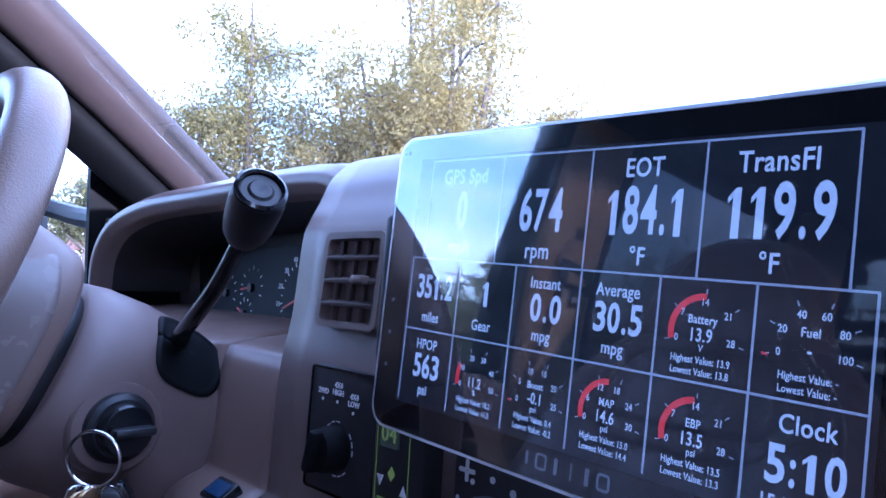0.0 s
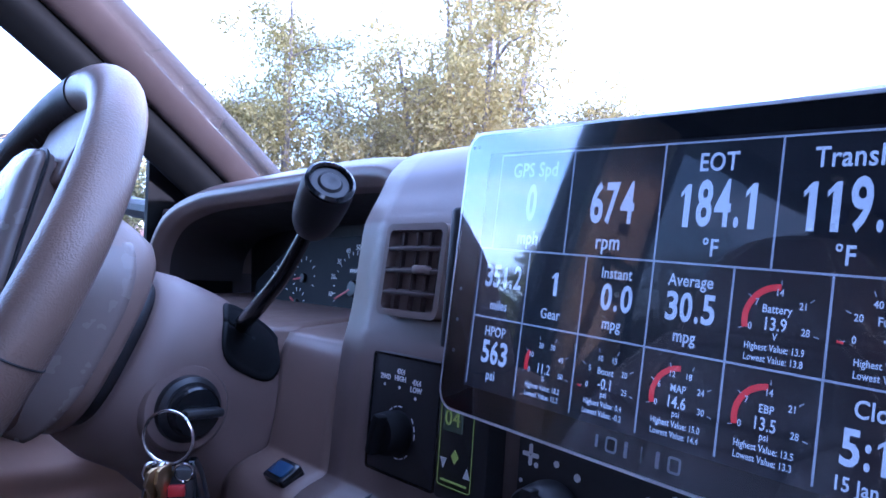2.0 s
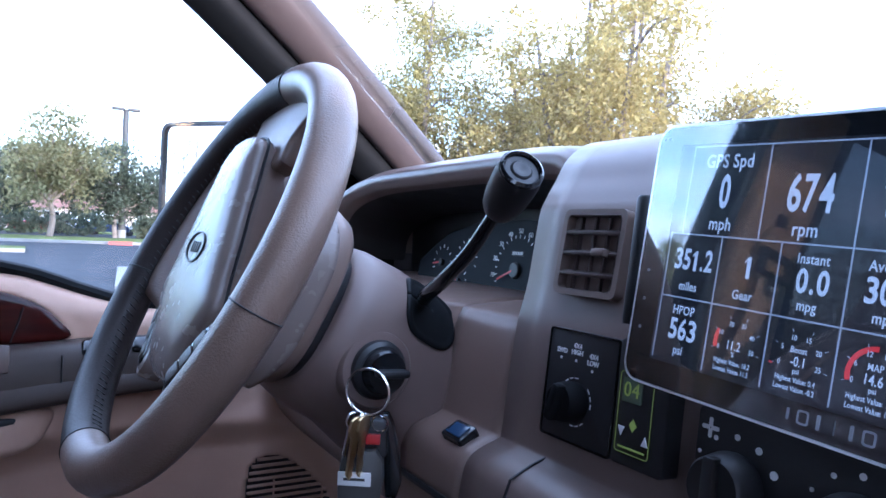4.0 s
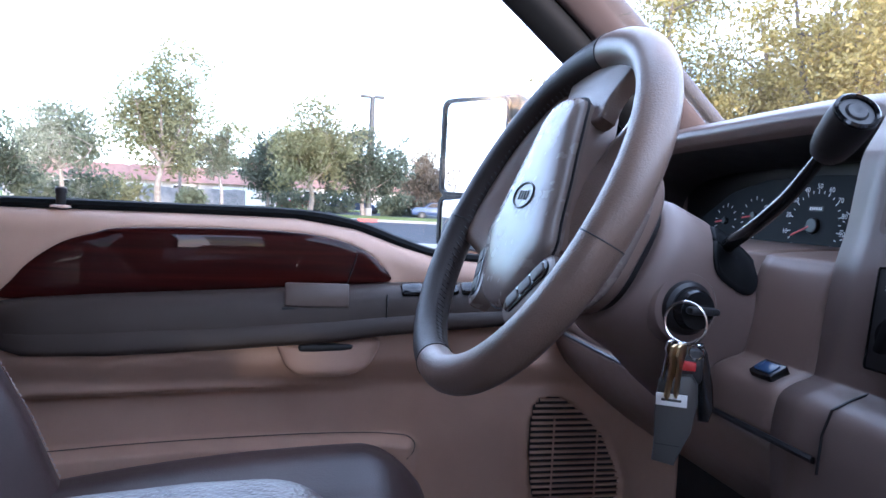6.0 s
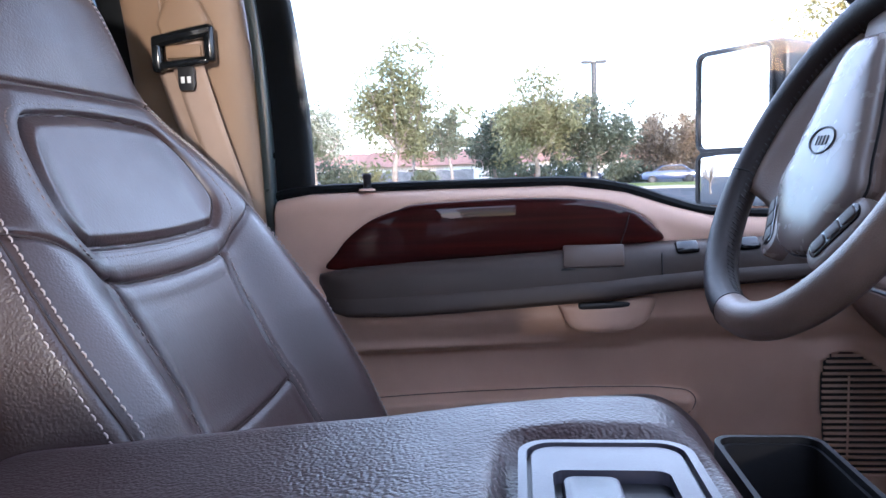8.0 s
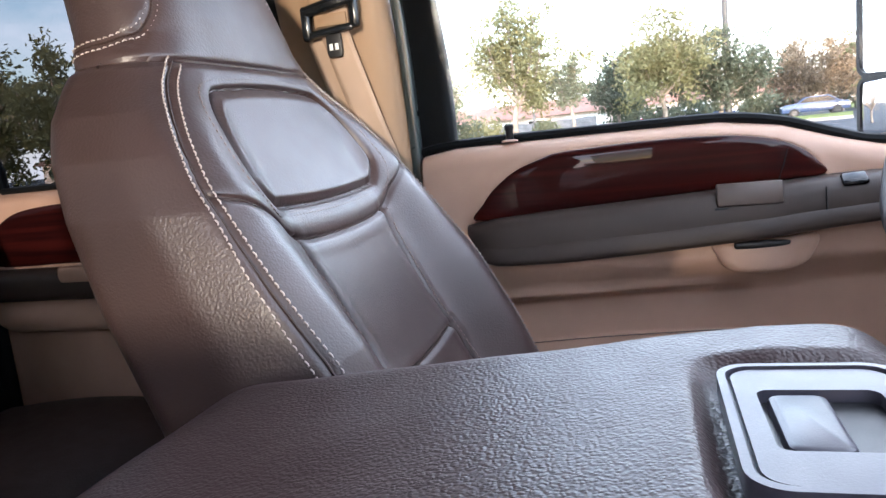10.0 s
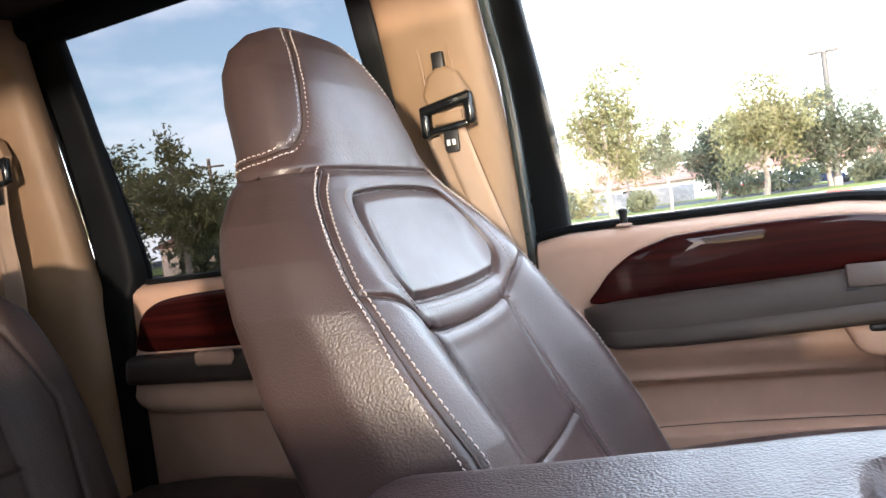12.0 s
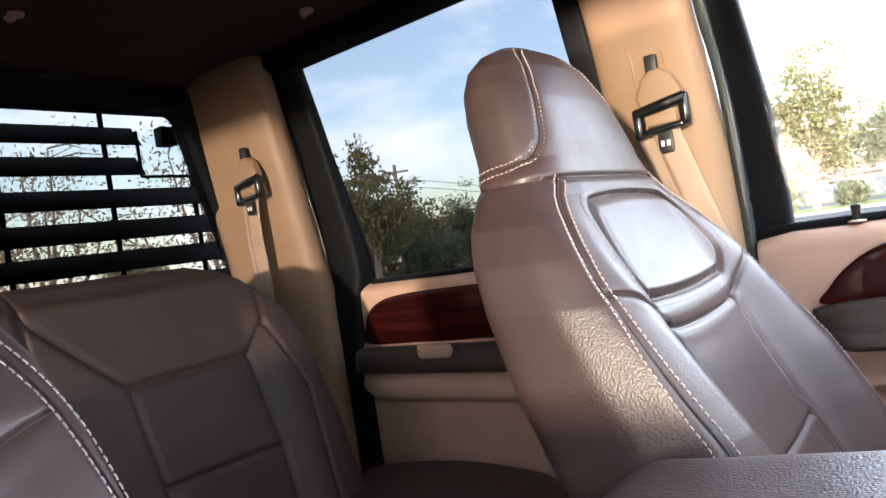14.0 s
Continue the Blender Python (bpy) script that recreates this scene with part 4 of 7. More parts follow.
def rear_bench():
    seat = thing("rear_bench", (MID, -1.5, 0.86), "dark brown leather rear bench seat with stitched panels", "bench seat")
    nz, nx = 130, 330
    zz = np.linspace(0.98, 1.552, nz)
    S = np.linspace(-1, 1, nx)
    hw = np.array([lerp(REAR_HALF, z) for z in zz])[:, None]
    Xc = S[None] * hw
    Z = np.repeat(zz[:, None], nx, 1)
    y = -1.42 - 0.30 * (Z - 1.1)
    top = smooth(1.50, 1.552, Z)
    y = y - 0.05 * top ** 2 - 0.06 * np.clip((np.abs(S[None]) - 0.93) / 0.07, 0, 1) ** 2
    X = Xc + MID
    A = np.abs(Xc)
    # panels of each outer place: collar with a point, centre panel, side rolls
    g = np.zeros_like(X)
    x0 = A - 0.290
    g -= 0.007 * np.exp(-(seg_dist(x0, Z, [(-0.26, 1.50), (-0.12, 1.355), (0.13, 1.360), (0.175, 1.42), (0.20, 1.55)]) / 0.006) ** 2)
    g -= 0.006 * np.exp(-(seg_dist(x0, Z, [(-0.12, 1.35), (-0.107, 1.18), (-0.10, 1.0)]) / 0.006) ** 2)
    g -= 0.006 * np.exp(-(seg_dist(x0, Z, [(0.13, 1.355), (0.138, 1.17), (0.13, 1.0)]) / 0.006) ** 2)
    g -= 0.006 * np.exp(-(seg_dist(x0, Z, [(-0.107, 1.18), (0.138, 1.178)]) / 0.005) ** 2)
    g -= 0.005 * np.exp(-(seg_dist(x0, Z, [(0.175, 1.415), (0.225, 1.28), (0.205, 1.05)]) / 0.005) ** 2)
    g -= 0.010 * np.exp(-((A - 0.03) / 0.006) ** 2)
    g += 0.03 * smooth(0.12, 0.2, x0) * (1 - 0.8 * smooth(0.25, 0.33, x0)) * (1 - smooth(1.42, 1.52, Z))
    y = y + g
    verts = list(zip(X.ravel(), y.ravel(), Z.ravel()))
    faces = grid_faces(nz, nx)
    n = len(verts)
    verts += [(p[0], -1.70 - 0.25 * (p[2] - 1.1), p[2] - (0.02 if p[2] > 1.54 else 0)) for p in verts]
    faces += [(j, j + 1, j + 1 + n, j + n) for j in range(nx - 1)] + [((nz - 1) * nx + j, (nz - 1) * nx + j + 1, (nz - 1) * nx + j + 1 + n, (nz - 1) * nx + j + n) for j in range(nx - 1)]
    faces += [(i * nx, (i + 1) * nx, (i + 1) * nx + n, i * nx + n) for i in range(nz - 1)] + [(i * nx + nx - 1, (i + 1) * nx + nx - 1, (i + 1) * nx + nx - 1 + n, i * nx + nx - 1 + n) for i in range(nz - 1)]
    solid("backrest", verts, faces, LEATHER_DARK, seat)

    def cushion(a, b):
        x = (2 * a - 1) * 0.78
        yy = -1.50 + 0.55 * b
        z = 1.03 + 0.025 * math.sin(b * math.pi) - 0.08 * max(0, (b - 0.8) / 0.2) ** 2 - 0.05 * max(0, (abs(2 * a - 1) - 0.93) / 0.07) ** 2
        z -= 0.01 * math.exp(-(x / 0.01) ** 2)
        return (MID + x, yy, z)
    v, f = sheet(70, 40, cushion, (0, 0, -0.17))
    solid("cushion", v, f, LEATHER_DARK, seat)
    return seat


rear_bench()

# ---- dashboard ----
dash = thing("dashboard", (MID, 0.4, 1.2), "taupe moulded dashboard with a satin dash top", "dashboard")
# cross-section of the centre stack and passenger side
STACK = [(0.80, 1.560), (0.62, 1.585), (0.46, 1.598), (0.39, 1.600), (0.352, 1.595), (0.330, 1.580), (0.318, 1.560)]
FACE = [(0.318, 1.560), (0.309, 1.545), (0.303, 1.530), (0.295, 1.478), (0.286, 1.443), (0.280, 1.40), (0.276, 1.358), (0.272, 1.350), (0.258, 1.345), (0.246, 1.338), (0.240, 1.325), (0.238, 1.29), (0.25, 1.22), (0.29, 1.12), (0.36, 1.02), (0.5, 1.0)]


def run_x(profile, xs, name, mat, sag=None, label=""):
    p = [(q.x, q.y) for q in catmull([(a, b, 0) for a, b in profile], 4)]
    secs = [[(x, y + (sag(x, y, z)[0] if sag else 0), z + (sag(x, y, z)[1] if sag else 0)) for y, z in p] for x in xs]
    verts = [q for s in secs for q in s]
    n = len(p)
    faces = grid_faces(len(xs), n)
    k = len(verts)
    verts += [(x, y + 0.02, z - 0.012) for x, y, z in verts]
    faces += [tuple(reversed([i + k for i in f])) for f in faces]
    m = len(xs)
    edge = [i * n for i in range(m)] + [(m - 1) * n + j for j in range(1, n)] + [i * n + n - 1 for i in range(m - 2, -1, -1)] + [j for j in range(n - 2, 0, -1)]
    faces += [(a, b, b + k, a + k) for a, b in zip(edge, edge[1:] + edge[:1])]
    return solid(name, verts, faces, mat, dash, label)


def crown(x, y, z):
    """The dash top falls away towards the doors."""
    s = max(0.0, (abs(x - MID) - 0.5) / 0.35)
    return (-0.25 * (abs(x - MID) / 0.8) ** 3 * max(0, (y - 0.45) / 0.35), -0.03 * s ** 2)


run_x(STACK + FACE[1:], np.linspace(-0.452, 0.66, 40), "dash_face", DASH_TOP, crown)
# driver side: shelf below the gauges, knee panel
run_x([(0.47, 1.452), (0.40, 1.452), (0.31, 1.447), (0.296, 1.440), (0.290, 1.425), (0.284, 1.40), (0.276, 1.358), (0.272, 1.350), (0.258, 1.345), (0.246, 1.338), (0.240, 1.325), (0.238, 1.300)], np.linspace(-0.555, -0.4525, 8), "dash_face", DASH)
run_x([(0.47, 1.452), (0.40, 1.452), (0.31, 1.447), (0.296, 1.440), (0.288, 1.42), (0.27, 1.36), (0.25, 1.30)], np.linspace(-0.975, -0.5555, 14), "dash_face", DASH)
run_x([(0.262, 1.298), (0.245, 1.296), (0.240, 1.286), (0.262, 1.245), (0.33, 1.185), (0.41, 1.13), (0.52, 1.08)], np.linspace(-0.955, -0.40, 20), "knee_panel", DASH)


# hood over the gauges: a shell with a rolled lip
def hood_line(k):
    """Lip of the hood from the door end to its end at the stack."""
    P = [(-0.985, 1.475), (-0.975, 1.515), (-0.94, 1.548), (-0.88, 1.566), (-0.80, 1.574), (-0.62, 1.578), (-0.511, 1.577), (-0.478, 1.570), (-0.461, 1.552), (-0.454, 1.520), (-0.453, 1.44)]
    q = catmull([(a, b, 0) for a, b in P], 8)
    i = k * (len(q) - 1)
    a = min(int(i), len(q) - 2)
    return q[a].lerp(q[a + 1], i - a)


def hood(a, b):
    p = hood_line(a)
    # from inside the recess, forward over the lip and back along the top
    prof = [(0.46, -0.030), (0.42, -0.022), (0.37, -0.010), (0.352, -0.004), (0.343, 0.004), (0.345, 0.014), (0.36, 0.022), (0.40, 0.026), (0.47, 0.024), (0.62, 0.008), (0.78, -0.02)]
    i = b * (len(prof) - 1)
    k = min(int(i), len(prof) - 2)
    t = i - k
    y = prof[k][0] * (1 - t) + prof[k + 1][0] * t
    o = prof[k][1] * (1 - t) + prof[k + 1][1] * t
    e = 0.004
    d = (hood_line(min(a + e, 1)) - hood_line(max(a - e, 0))).normalized()
    n = Vector((-d.y, d.x, 0))
    q = p + n * o
    if q.x > -0.4535:
        q.x = -0.4535
    far = max(0.0, -(q.x + 0.75)) * 1.0
    return (q.x, y - (0.10 * far if y < 0.5 else 0.9 * far * (y - 0.5)), q.y)


v, f = sheet(70, 30, lambda a, b: hood(a, 0.22 + 0.78 * b))
solid("gauge_hood", v, f, DASH_TOP, dash, "satin taupe hood over the gauges")
v, f = sheet(70, 12, lambda a, b: hood(a, 0.22 * b))
solid("hood_lining", v, f, BLACK, dash, "black lining inside the gauge hood")
part("recess_back", box((0.55, 0.01, 0.16), (-0.72, 0.478, 1.51), 0.0), BLACK, dash)

# ---- centre console: fold-down leather rest with a latch and a bin ----
console = thing("centre_console", (-0.15, -0.35, 0.88), "brown leather centre console armrest with a grey latch plate", "console")
CX0, CX1, CY0, CY1 = -0.330, -0.002, -0.600, -0.122


def console_top(a, b):
    x, y = CX0 + (CX1 - CX0) * a, CY0 + (CY1 - CY0) * b
    z = 1.340 - 0.042 * max(0.0, (-0.20 - y) / 0.4)
    dx0, dx1, dy1, dy0 = x - CX0, CX1 - x, CY1 - y, y - CY0
    q = max(0.0, 1 - min(dx0, dx1) / 0.045) ** 2.5 + max(0.0, 1 - dy1 / 0.05) ** 2.5 + max(0.0, 1 - dy0 / 0.06) ** 2.5
    z -= 0.045 * (1 - math.sqrt(max(0.0, 1 - min(1.0, q))))
    z += 0.0012 * noise.noise((x * 14, y * 14, 1))
    dx, dy = (x + 0.166) / 0.069, (y + 0.190) / 0.045
    rr = (abs(dx) ** 6 + abs(dy) ** 6) ** (1 / 6)
    z -= 0.011 * (1 - float(smooth(0.98, 1.30, rr)))
    return (x, y, z)


v, f = sheet(120, 170, console_top, (0, 0, -0.20))
solid("console_pad", v, f, CONSOLE_LEATHER, console)
part("console_body", box((0.27, 0.42, 0.30), (-0.165, -0.36, 1.0), 0.02), BLACK, console)
LATCH = material("satin grey plastic", (0.045, 0.042, 0.055), 0.34, grain=0.08, mottle=0.06)
lm = axes((-0.166, -0.190, 1.3372), (0, 1, 0), (-1, 0, 0))
bez = part("latch_plate", frame_ring(round_rect(0.0705, 0.1195, 0.012), round_rect(0.052, 0.064, 0.006), 0.010, lm), LATCH, console, "satin grey latch surround", smooth=False)
part("latch_rim", frame_ring(round_rect(0.083, 0.132, 0.016), round_rect(0.075, 0.124, 0.013), 0.010, lm @ Matrix.Translation((0, 0, 0.0012))), LATCH, bez, "satin grey outer rim")
part("latch_gap", frame_ring(round_rect(0.081, 0.130, 0.015), round_rect(0.058, 0.070, 0.006), 0.004, lm @ Matrix.Translation((0, 0, -0.003))), BLACK, bez, smooth=False)
part("latch_pocket", slab(round_rect(0.056, 0.068, 0.006), 0.002, lm @ Matrix.Translation((0, 0, -0.0062))), BLACK, bez, smooth=False)
part("latch_wall", frame_ring(round_rect(0.058, 0.070, 0.006), round_rect(0.0525, 0.0645, 0.006), 0.022, lm @ Matrix.Translation((0, 0, -0.004))), BLACK, bez, smooth=False)
part("latch_paddle", slab(round_rect(0.026, 0.060, 0.006), 0.006, lm @ Matrix.Translation((-0.009, 0.0, -0.0008)), 0.003), LATCH, bez, "satin grey release paddle")
# black bin in front of the rest
bin_m = axes((-0.190, -0.087, 1.312), (1, 0, 0), (0, 1, 0))
BIN = material("satin black bin plastic", (0.012, 0.012, 0.013), 0.5, mottle=0.2, spec=0.15)
tray = thing("console_bin", (-0.195, -0.085, 1.20), "black plastic storage bin in front of the console", "bin")
o, i2 = round_rect(0.236, 0.062, 0.012), round_rect(0.230, 0.056, 0.010)
part("bin_rim", frame_ring(o, i2, 0.012, bin_m), BIN, tray, "thin black rim")
part("bin_wall", frame_ring(round_rect(0.233, 0.059, 0.011), round_rect(0.226, 0.052, 0.009), 0.14, bin_m @ Matrix.Translation((0, 0, -0.004))), BIN, tray)
part("bin_floor", slab(round_rect(0.230, 0.056, 0.010), 0.006, bin_m @ Matrix.Translation((0, 0, -0.10))), BIN, tray)

# ---- steering wheel ----
WC = Vector((-0.605, 0.068, 1.480))
tilt, yaw = radians(27.1), radians(2.9)
WN = Vector((math.sin(yaw) * math.cos(tilt), -math.cos(yaw) * math.cos(tilt), math.sin(tilt)))
WU = Vector((math.cos(yaw), math.sin(yaw), 0))
WV = WN.cross(WU)
WM = axes(WC, WU, WV)


def W(u, w, n):
    return WM @ Vector((u, w, n))


wheel = thing("steering_wheel", tuple(WC), "taupe leather steering wheel with an airbag pad", "steering wheel")
RIM = 0.178


def polar(r, deg, n=0.0):
    return W(r * math.cos(radians(deg)), r * math.sin(radians(deg)), n)


# smooth lower rim and stitched upper left rim, the latter's shade painted in
part("rim", tube([polar(RIM, 262 + 2.5 * i) for i in range(77)], 0.0186, 20), WHEEL_LEATHER, wheel)
SHADED_RIM = material("rim leather darkened as in shade", (0.026, 0.020, 0.018), 0.46, spec=0.22, grain=0.25, grain_scale=700, bump_kind="leather", mottle=0.15, mottle_scale=14)
part("rim", tube([polar(RIM, 92 + 2.5 * i) for i in range(69)], 0.0185, 20), SHADED_RIM, wheel, "stitched leather section with its shade in the colour")
for a in (-8, 92, 188, 262):
    part("rim_seam", tube([polar(RIM, a) + (WN * math.sin(t) + (polar(1, a) - WC).normalized() * math.cos(t)) * 0.01875 for t in [2 * math.pi * k / 28 for k in range(28)]], 0.0007, 5, True), BLACK, wheel)
# stitches along the inner side of the rim
vv, ff = [], []
for i in range(60):
    a = 100 + 158 * i / 59
    p, q = polar(RIM - 0.0182, a, 0.004), polar(RIM - 0.0182, a + 1.2, -0.004)
    bmx = tube([p, q], 0.0008, 5)
    o = len(vv)
    vv += [tuple(x.co) for x in bmx.verts]
    bmx.verts.index_update()
    ff += [tuple(x.index + o for x in fc.verts) for fc in bmx.faces]
    bmx.free()
solid("rim_stitching", vv, ff, BLACK, wheel, "dark lacing on the inner rim", kind="stuff")

PAD = material("soft airbag cover", (0.185, 0.148, 0.128), 0.26, grain=0.12, grain_scale=1400, mottle=0.06)
# spoke plates on both sides, dished behind the pad
for s in (1, -1):
    edge = [(0.050, 0.100), (0.066, 0.128), (0.092, 0.150), (0.120, 0.128), (0.146, 0.095), (0.164, 0.050), (0.170, 0.0), (0.168, -0.035), (0.130, -0.052), (0.098, -0.066), (0.07, -0.075), (0.03, -0.03), (0.03, 0.06)]
    def dish(u, w):
        r = math.hypot(u, w)
        return -0.027 + 0.025 * float(smooth(0.115, 0.170, r)) + 0.012 * (1 - float(smooth(0.05, 0.09, r)))
    out = [(p.x, p.y) for p in catmull([(a, b, 0) for a, b in edge], 5, True)]
    c = (sum(p[0] for p in out) / len(out), sum(p[1] for p in out) / len(out))
    verts, faces, n = [], [], len(out)
    for k in range(9):
        t = 1 - k / 8
        for a, b in out:
            u, w = c[0] + (a - c[0]) * t, c[1] + (b - c[1]) * t
            verts.append(tuple(W(s * u, w, dish(u, w) + 0.004 * (1 - t ** 6))))
    for k in range(8):
        for j in range(n):
            faces.append((k * n + j, k * n + (j + 1) % n, (k + 1) * n + (j + 1) % n, (k + 1) * n + j))
    m = len(verts)
    verts += [tuple(Vector(q) - WN * 0.016) for q in verts[:n]]
    for j in range(n):
        faces.append((j, (j + 1) % n, m + (j + 1) % n, m + j))
    faces.append(tuple(range(m, m + n)))
    solid("spoke", verts, faces, WHEEL_LEATHER, wheel)
# leather bridge from the pad up to the rim
bridge = [(p.x, p.y) for p in catmull([(a, b, 0) for a, b in [(-0.040, 0.092), (0.048, 0.092), (0.052, 0.118), (0.066, 0.148), (0.062, 0.166), (0.0, 0.178), (-0.062, 0.166), (-0.066, 0.148), (-0.052, 0.118)]], 4, True)]
part("spoke", slab(bridge, 0.016, WM @ Matrix.Translation((0, 0, 0.000)), 0.005, 3), WHEEL_LEATHER, wheel)
# airbag cover
half_pad = [(0.031, 0.110), (0.041, 0.086), (0.053, 0.048), (0.061, 0.026), (0.071, -0.008), (0.080, -0.033), (0.067, -0.055), (0.048, -0.080), (0.034, -0.095)]
pad_out = [(0.0, 0.116)] + half_pad + [(0.0, -0.101)] + [(-a, b) for a, b in reversed(half_pad)]
PADM = WM @ Matrix.Translation((0, 0, -0.004)) @ Matrix.Rotation(radians(8), 4, "X")
pad = swell(pad_out, PADM, 0.012, PAD, "airbag_pad", wheel, "smooth taupe airbag cover")
part("pad_body", slab([(a * 0.985, b * 0.985) for a, b in pad_out], 0.036, PADM @ Matrix.Translation((0, 0, -0.002))), DASH, wheel)
part("pad_gap", tube([PADM @ Vector((a * 1.01, b * 1.01, -0.003)) for a, b in [(p.x, p.y) for p in catmull([(a, b, 0) for a, b in pad_out], 4, True)]], 0.0014, 6, True), BLACK, wheel)
part("emblem_ring", tube([PADM @ Vector((0.024 * math.cos(t), 0.010 + 0.013 * math.sin(t), 0.0136)) for t in [2 * math.pi * k / 32 for k in range(32)]], 0.0011, 6, True), BLACK, pad)
for k in range(4):
    part("emblem_bar", box((0.0022, 0.0095, 0.001), tuple(PADM @ Vector((-0.010 + 0.0066 * k, 0.010, 0.0136))), 0.0003, PADM.to_3x3().to_4x4()), BLACK, pad)
# lower spokes with one slot of buttons on each side
for s in (1, -1):
    pm = WM @ Matrix.Translation((s * 0.070, -0.075, -0.010)) @ Matrix.Rotation(radians(s * 52), 4, "Z") @ Matrix.Rotation(radians(8), 4, "X")
    part("button_panel", slab(round_rect(0.080, 0.034, 0.014), 0.020, pm, 0.005), PAD, wheel)
    slot = part("button_slot", slab(round_rect(0.064, 0.018, 0.008), 0.003, pm @ Matrix.Translation((0, 0.003, 0.0016)), 0.001), GLOSS_BLACK, wheel, "gloss black button slot")
    for k in (-1, 0, 1):
        part("button", slab(round_rect(0.017, 0.012, 0.003), 0.003, pm @ Matrix.Translation((0.019 * k, 0.004, 0.0030)), 0.001), GREY_ARM, slot)


# ---- steering column with ignition and gear lever ----
column = thing("steering_column", tuple(W(0, 0, -0.15)), "taupe plastic steering column shroud", "steering column")
# distance below the rim, half width, height above and depth below the axis
COLUMN = [(-0.101, 0.070, 0.066, 0.066), (-0.103, 0.077, 0.073, 0.073), (-0.125, 0.081, 0.078, 0.080), (-0.16, 0.081, 0.080, 0.082), (-0.20, 0.074, 0.078, 0.095), (-0.25, 0.070, 0.072, 0.105), (-0.30, 0.070, 0.066, 0.11)]


def col_section(n, hw, up, dn, r=3.0, shift=0.0, k=48):
    out = []
    for j in range(k):
        a = 2 * math.pi * j / k
        c, s = math.cos(a), math.sin(a)
        u = hw * math.copysign(abs(c) ** (2 / r), c) + shift
        w = (up if s > 0 else dn) * math.copysign(abs(s) ** (2 / r), s)
        out.append(W(u, w, n))
    return out


v, f = loft([col_section(-0.026, 0.070, 0.085, 0.075), col_section(-0.030, 0.080, 0.095, 0.072), col_section(-0.045, 0.084, 0.098, 0.075), col_section(-0.070, 0.084, 0.094, 0.074), col_section(-0.084, 0.082, 0.090, 0.071), col_section(-0.089, 0.078, 0.085, 0.068)])
solid("hub_shroud", v, f, DASH, column)
v, f = loft([*[col_section(a, b, c, d, 2.2) for a, b, c, d in COLUMN]])
v2, f2 = loft([col_section(-0.086, 0.066, 0.064, 0.060), col_section(-0.104, 0.066, 0.064, 0.060)])
solid("column_neck", v2, f2, BLACK, column, "black gap behind the wheel hub")
SHROUD = material("dark taupe column plastic", (0.145, 0.103, 0.087), 0.45, grain=0.18, grain_scale=1400, mottle=0.08)
solid("column_shroud", v, f, SHROUD, column, "dark taupe lower shroud")
def hub_insert(a, b):
    ang, n = radians(-46 + 92 * a), -0.040 - 0.036 * b * (1 - 0.35 * abs(2 * a - 1) ** 2)
    return W(0.0853 * math.copysign(abs(math.cos(ang)) ** (2 / 3), math.cos(ang)), 0.094 * math.copysign(abs(math.sin(ang)) ** (2 / 3), math.sin(ang)), n)


v2, f2 = sheet(24, 8, hub_insert, tuple(WU * -0.004))
solid("hub_insert", v2, f2, PAD, column, "pale taupe insert on the hub side")
# gear lever's recess, its shade painted as a black sheet over the shroud's curve
def pocket(a, b):
    rho, phi = 0.033 * a, 2 * math.pi * b
    rho /= (abs(math.cos(phi)) ** 3.4 + abs(math.sin(phi)) ** 3.4) ** (1 / 3.4)
    n = -0.190 + rho * math.cos(phi)
    ang = radians(40) + rho * math.sin(phi) / 0.074
    hw, up = (float(np.interp(-n, [-q[0] for q in COLUMN], [q[k] for q in COLUMN])) for k in (1, 2))
    lift = 1.022 + (0.02 if 0.86 < a < 0.97 else 0.0)
    return W(hw * lift * math.cos(ang) ** (2 / 2.2), up * lift * math.sin(ang) ** (2 / 2.2), n)


v, f = sheet(14, 40, pocket, tuple(WU * -0.008))
solid("lever_recess_dark", v, f, RUBBER, column, "black sheet painting the shade of the lever recess")
lever_pts = catmull([(-0.585, 0.272, 1.447), (-0.540, 0.248, 1.456), (-0.494, 0.238, 1.473), (-0.452, 0.235, 1.497), (-0.428, 0.234, 1.517), (-0.412, 0.233, 1.531)], 6)
lever = part("gear_lever", tube(lever_pts, [0.0072 - 0.0022 * i / (len(lever_pts) - 1) for i in range(len(lever_pts))], 12), GLOSS_BLACK, column, "bent black gear lever")
kd = (Vector((-0.366, 0.222, 1.561)) - Vector((-0.412, 0.233, 1.529))).normalized()
km = axes((-0.414, 0.2335, 1.5275), kd.orthogonal(), kd.cross(kd.orthogonal()))
part("knob", lathe([(0.006, 0.004), (0.0115, 0.007), (0.0140, 0.013), (0.0156, 0.022), (0.0166, 0.038), (0.0166, 0.046), (0.0158, 0.052)], km, 32), BLACK, column, "black rubber lever knob")
part("knob_ring", lathe([(0.0150, 0.050), (0.0158, 0.0545), (0.0138, 0.056), (0.0125, 0.0545), (0.0125, 0.050)], km, 32), GLOSS_BLACK, column)
part("knob_button", lathe([(0.0128, 0.051), (0.0118, 0.0530), (0.008, 0.0530), (0.0065, 0.0545), (0.003, 0.0545), (0.0, 0.053)], km, 28), BLACK, column, "black push button")
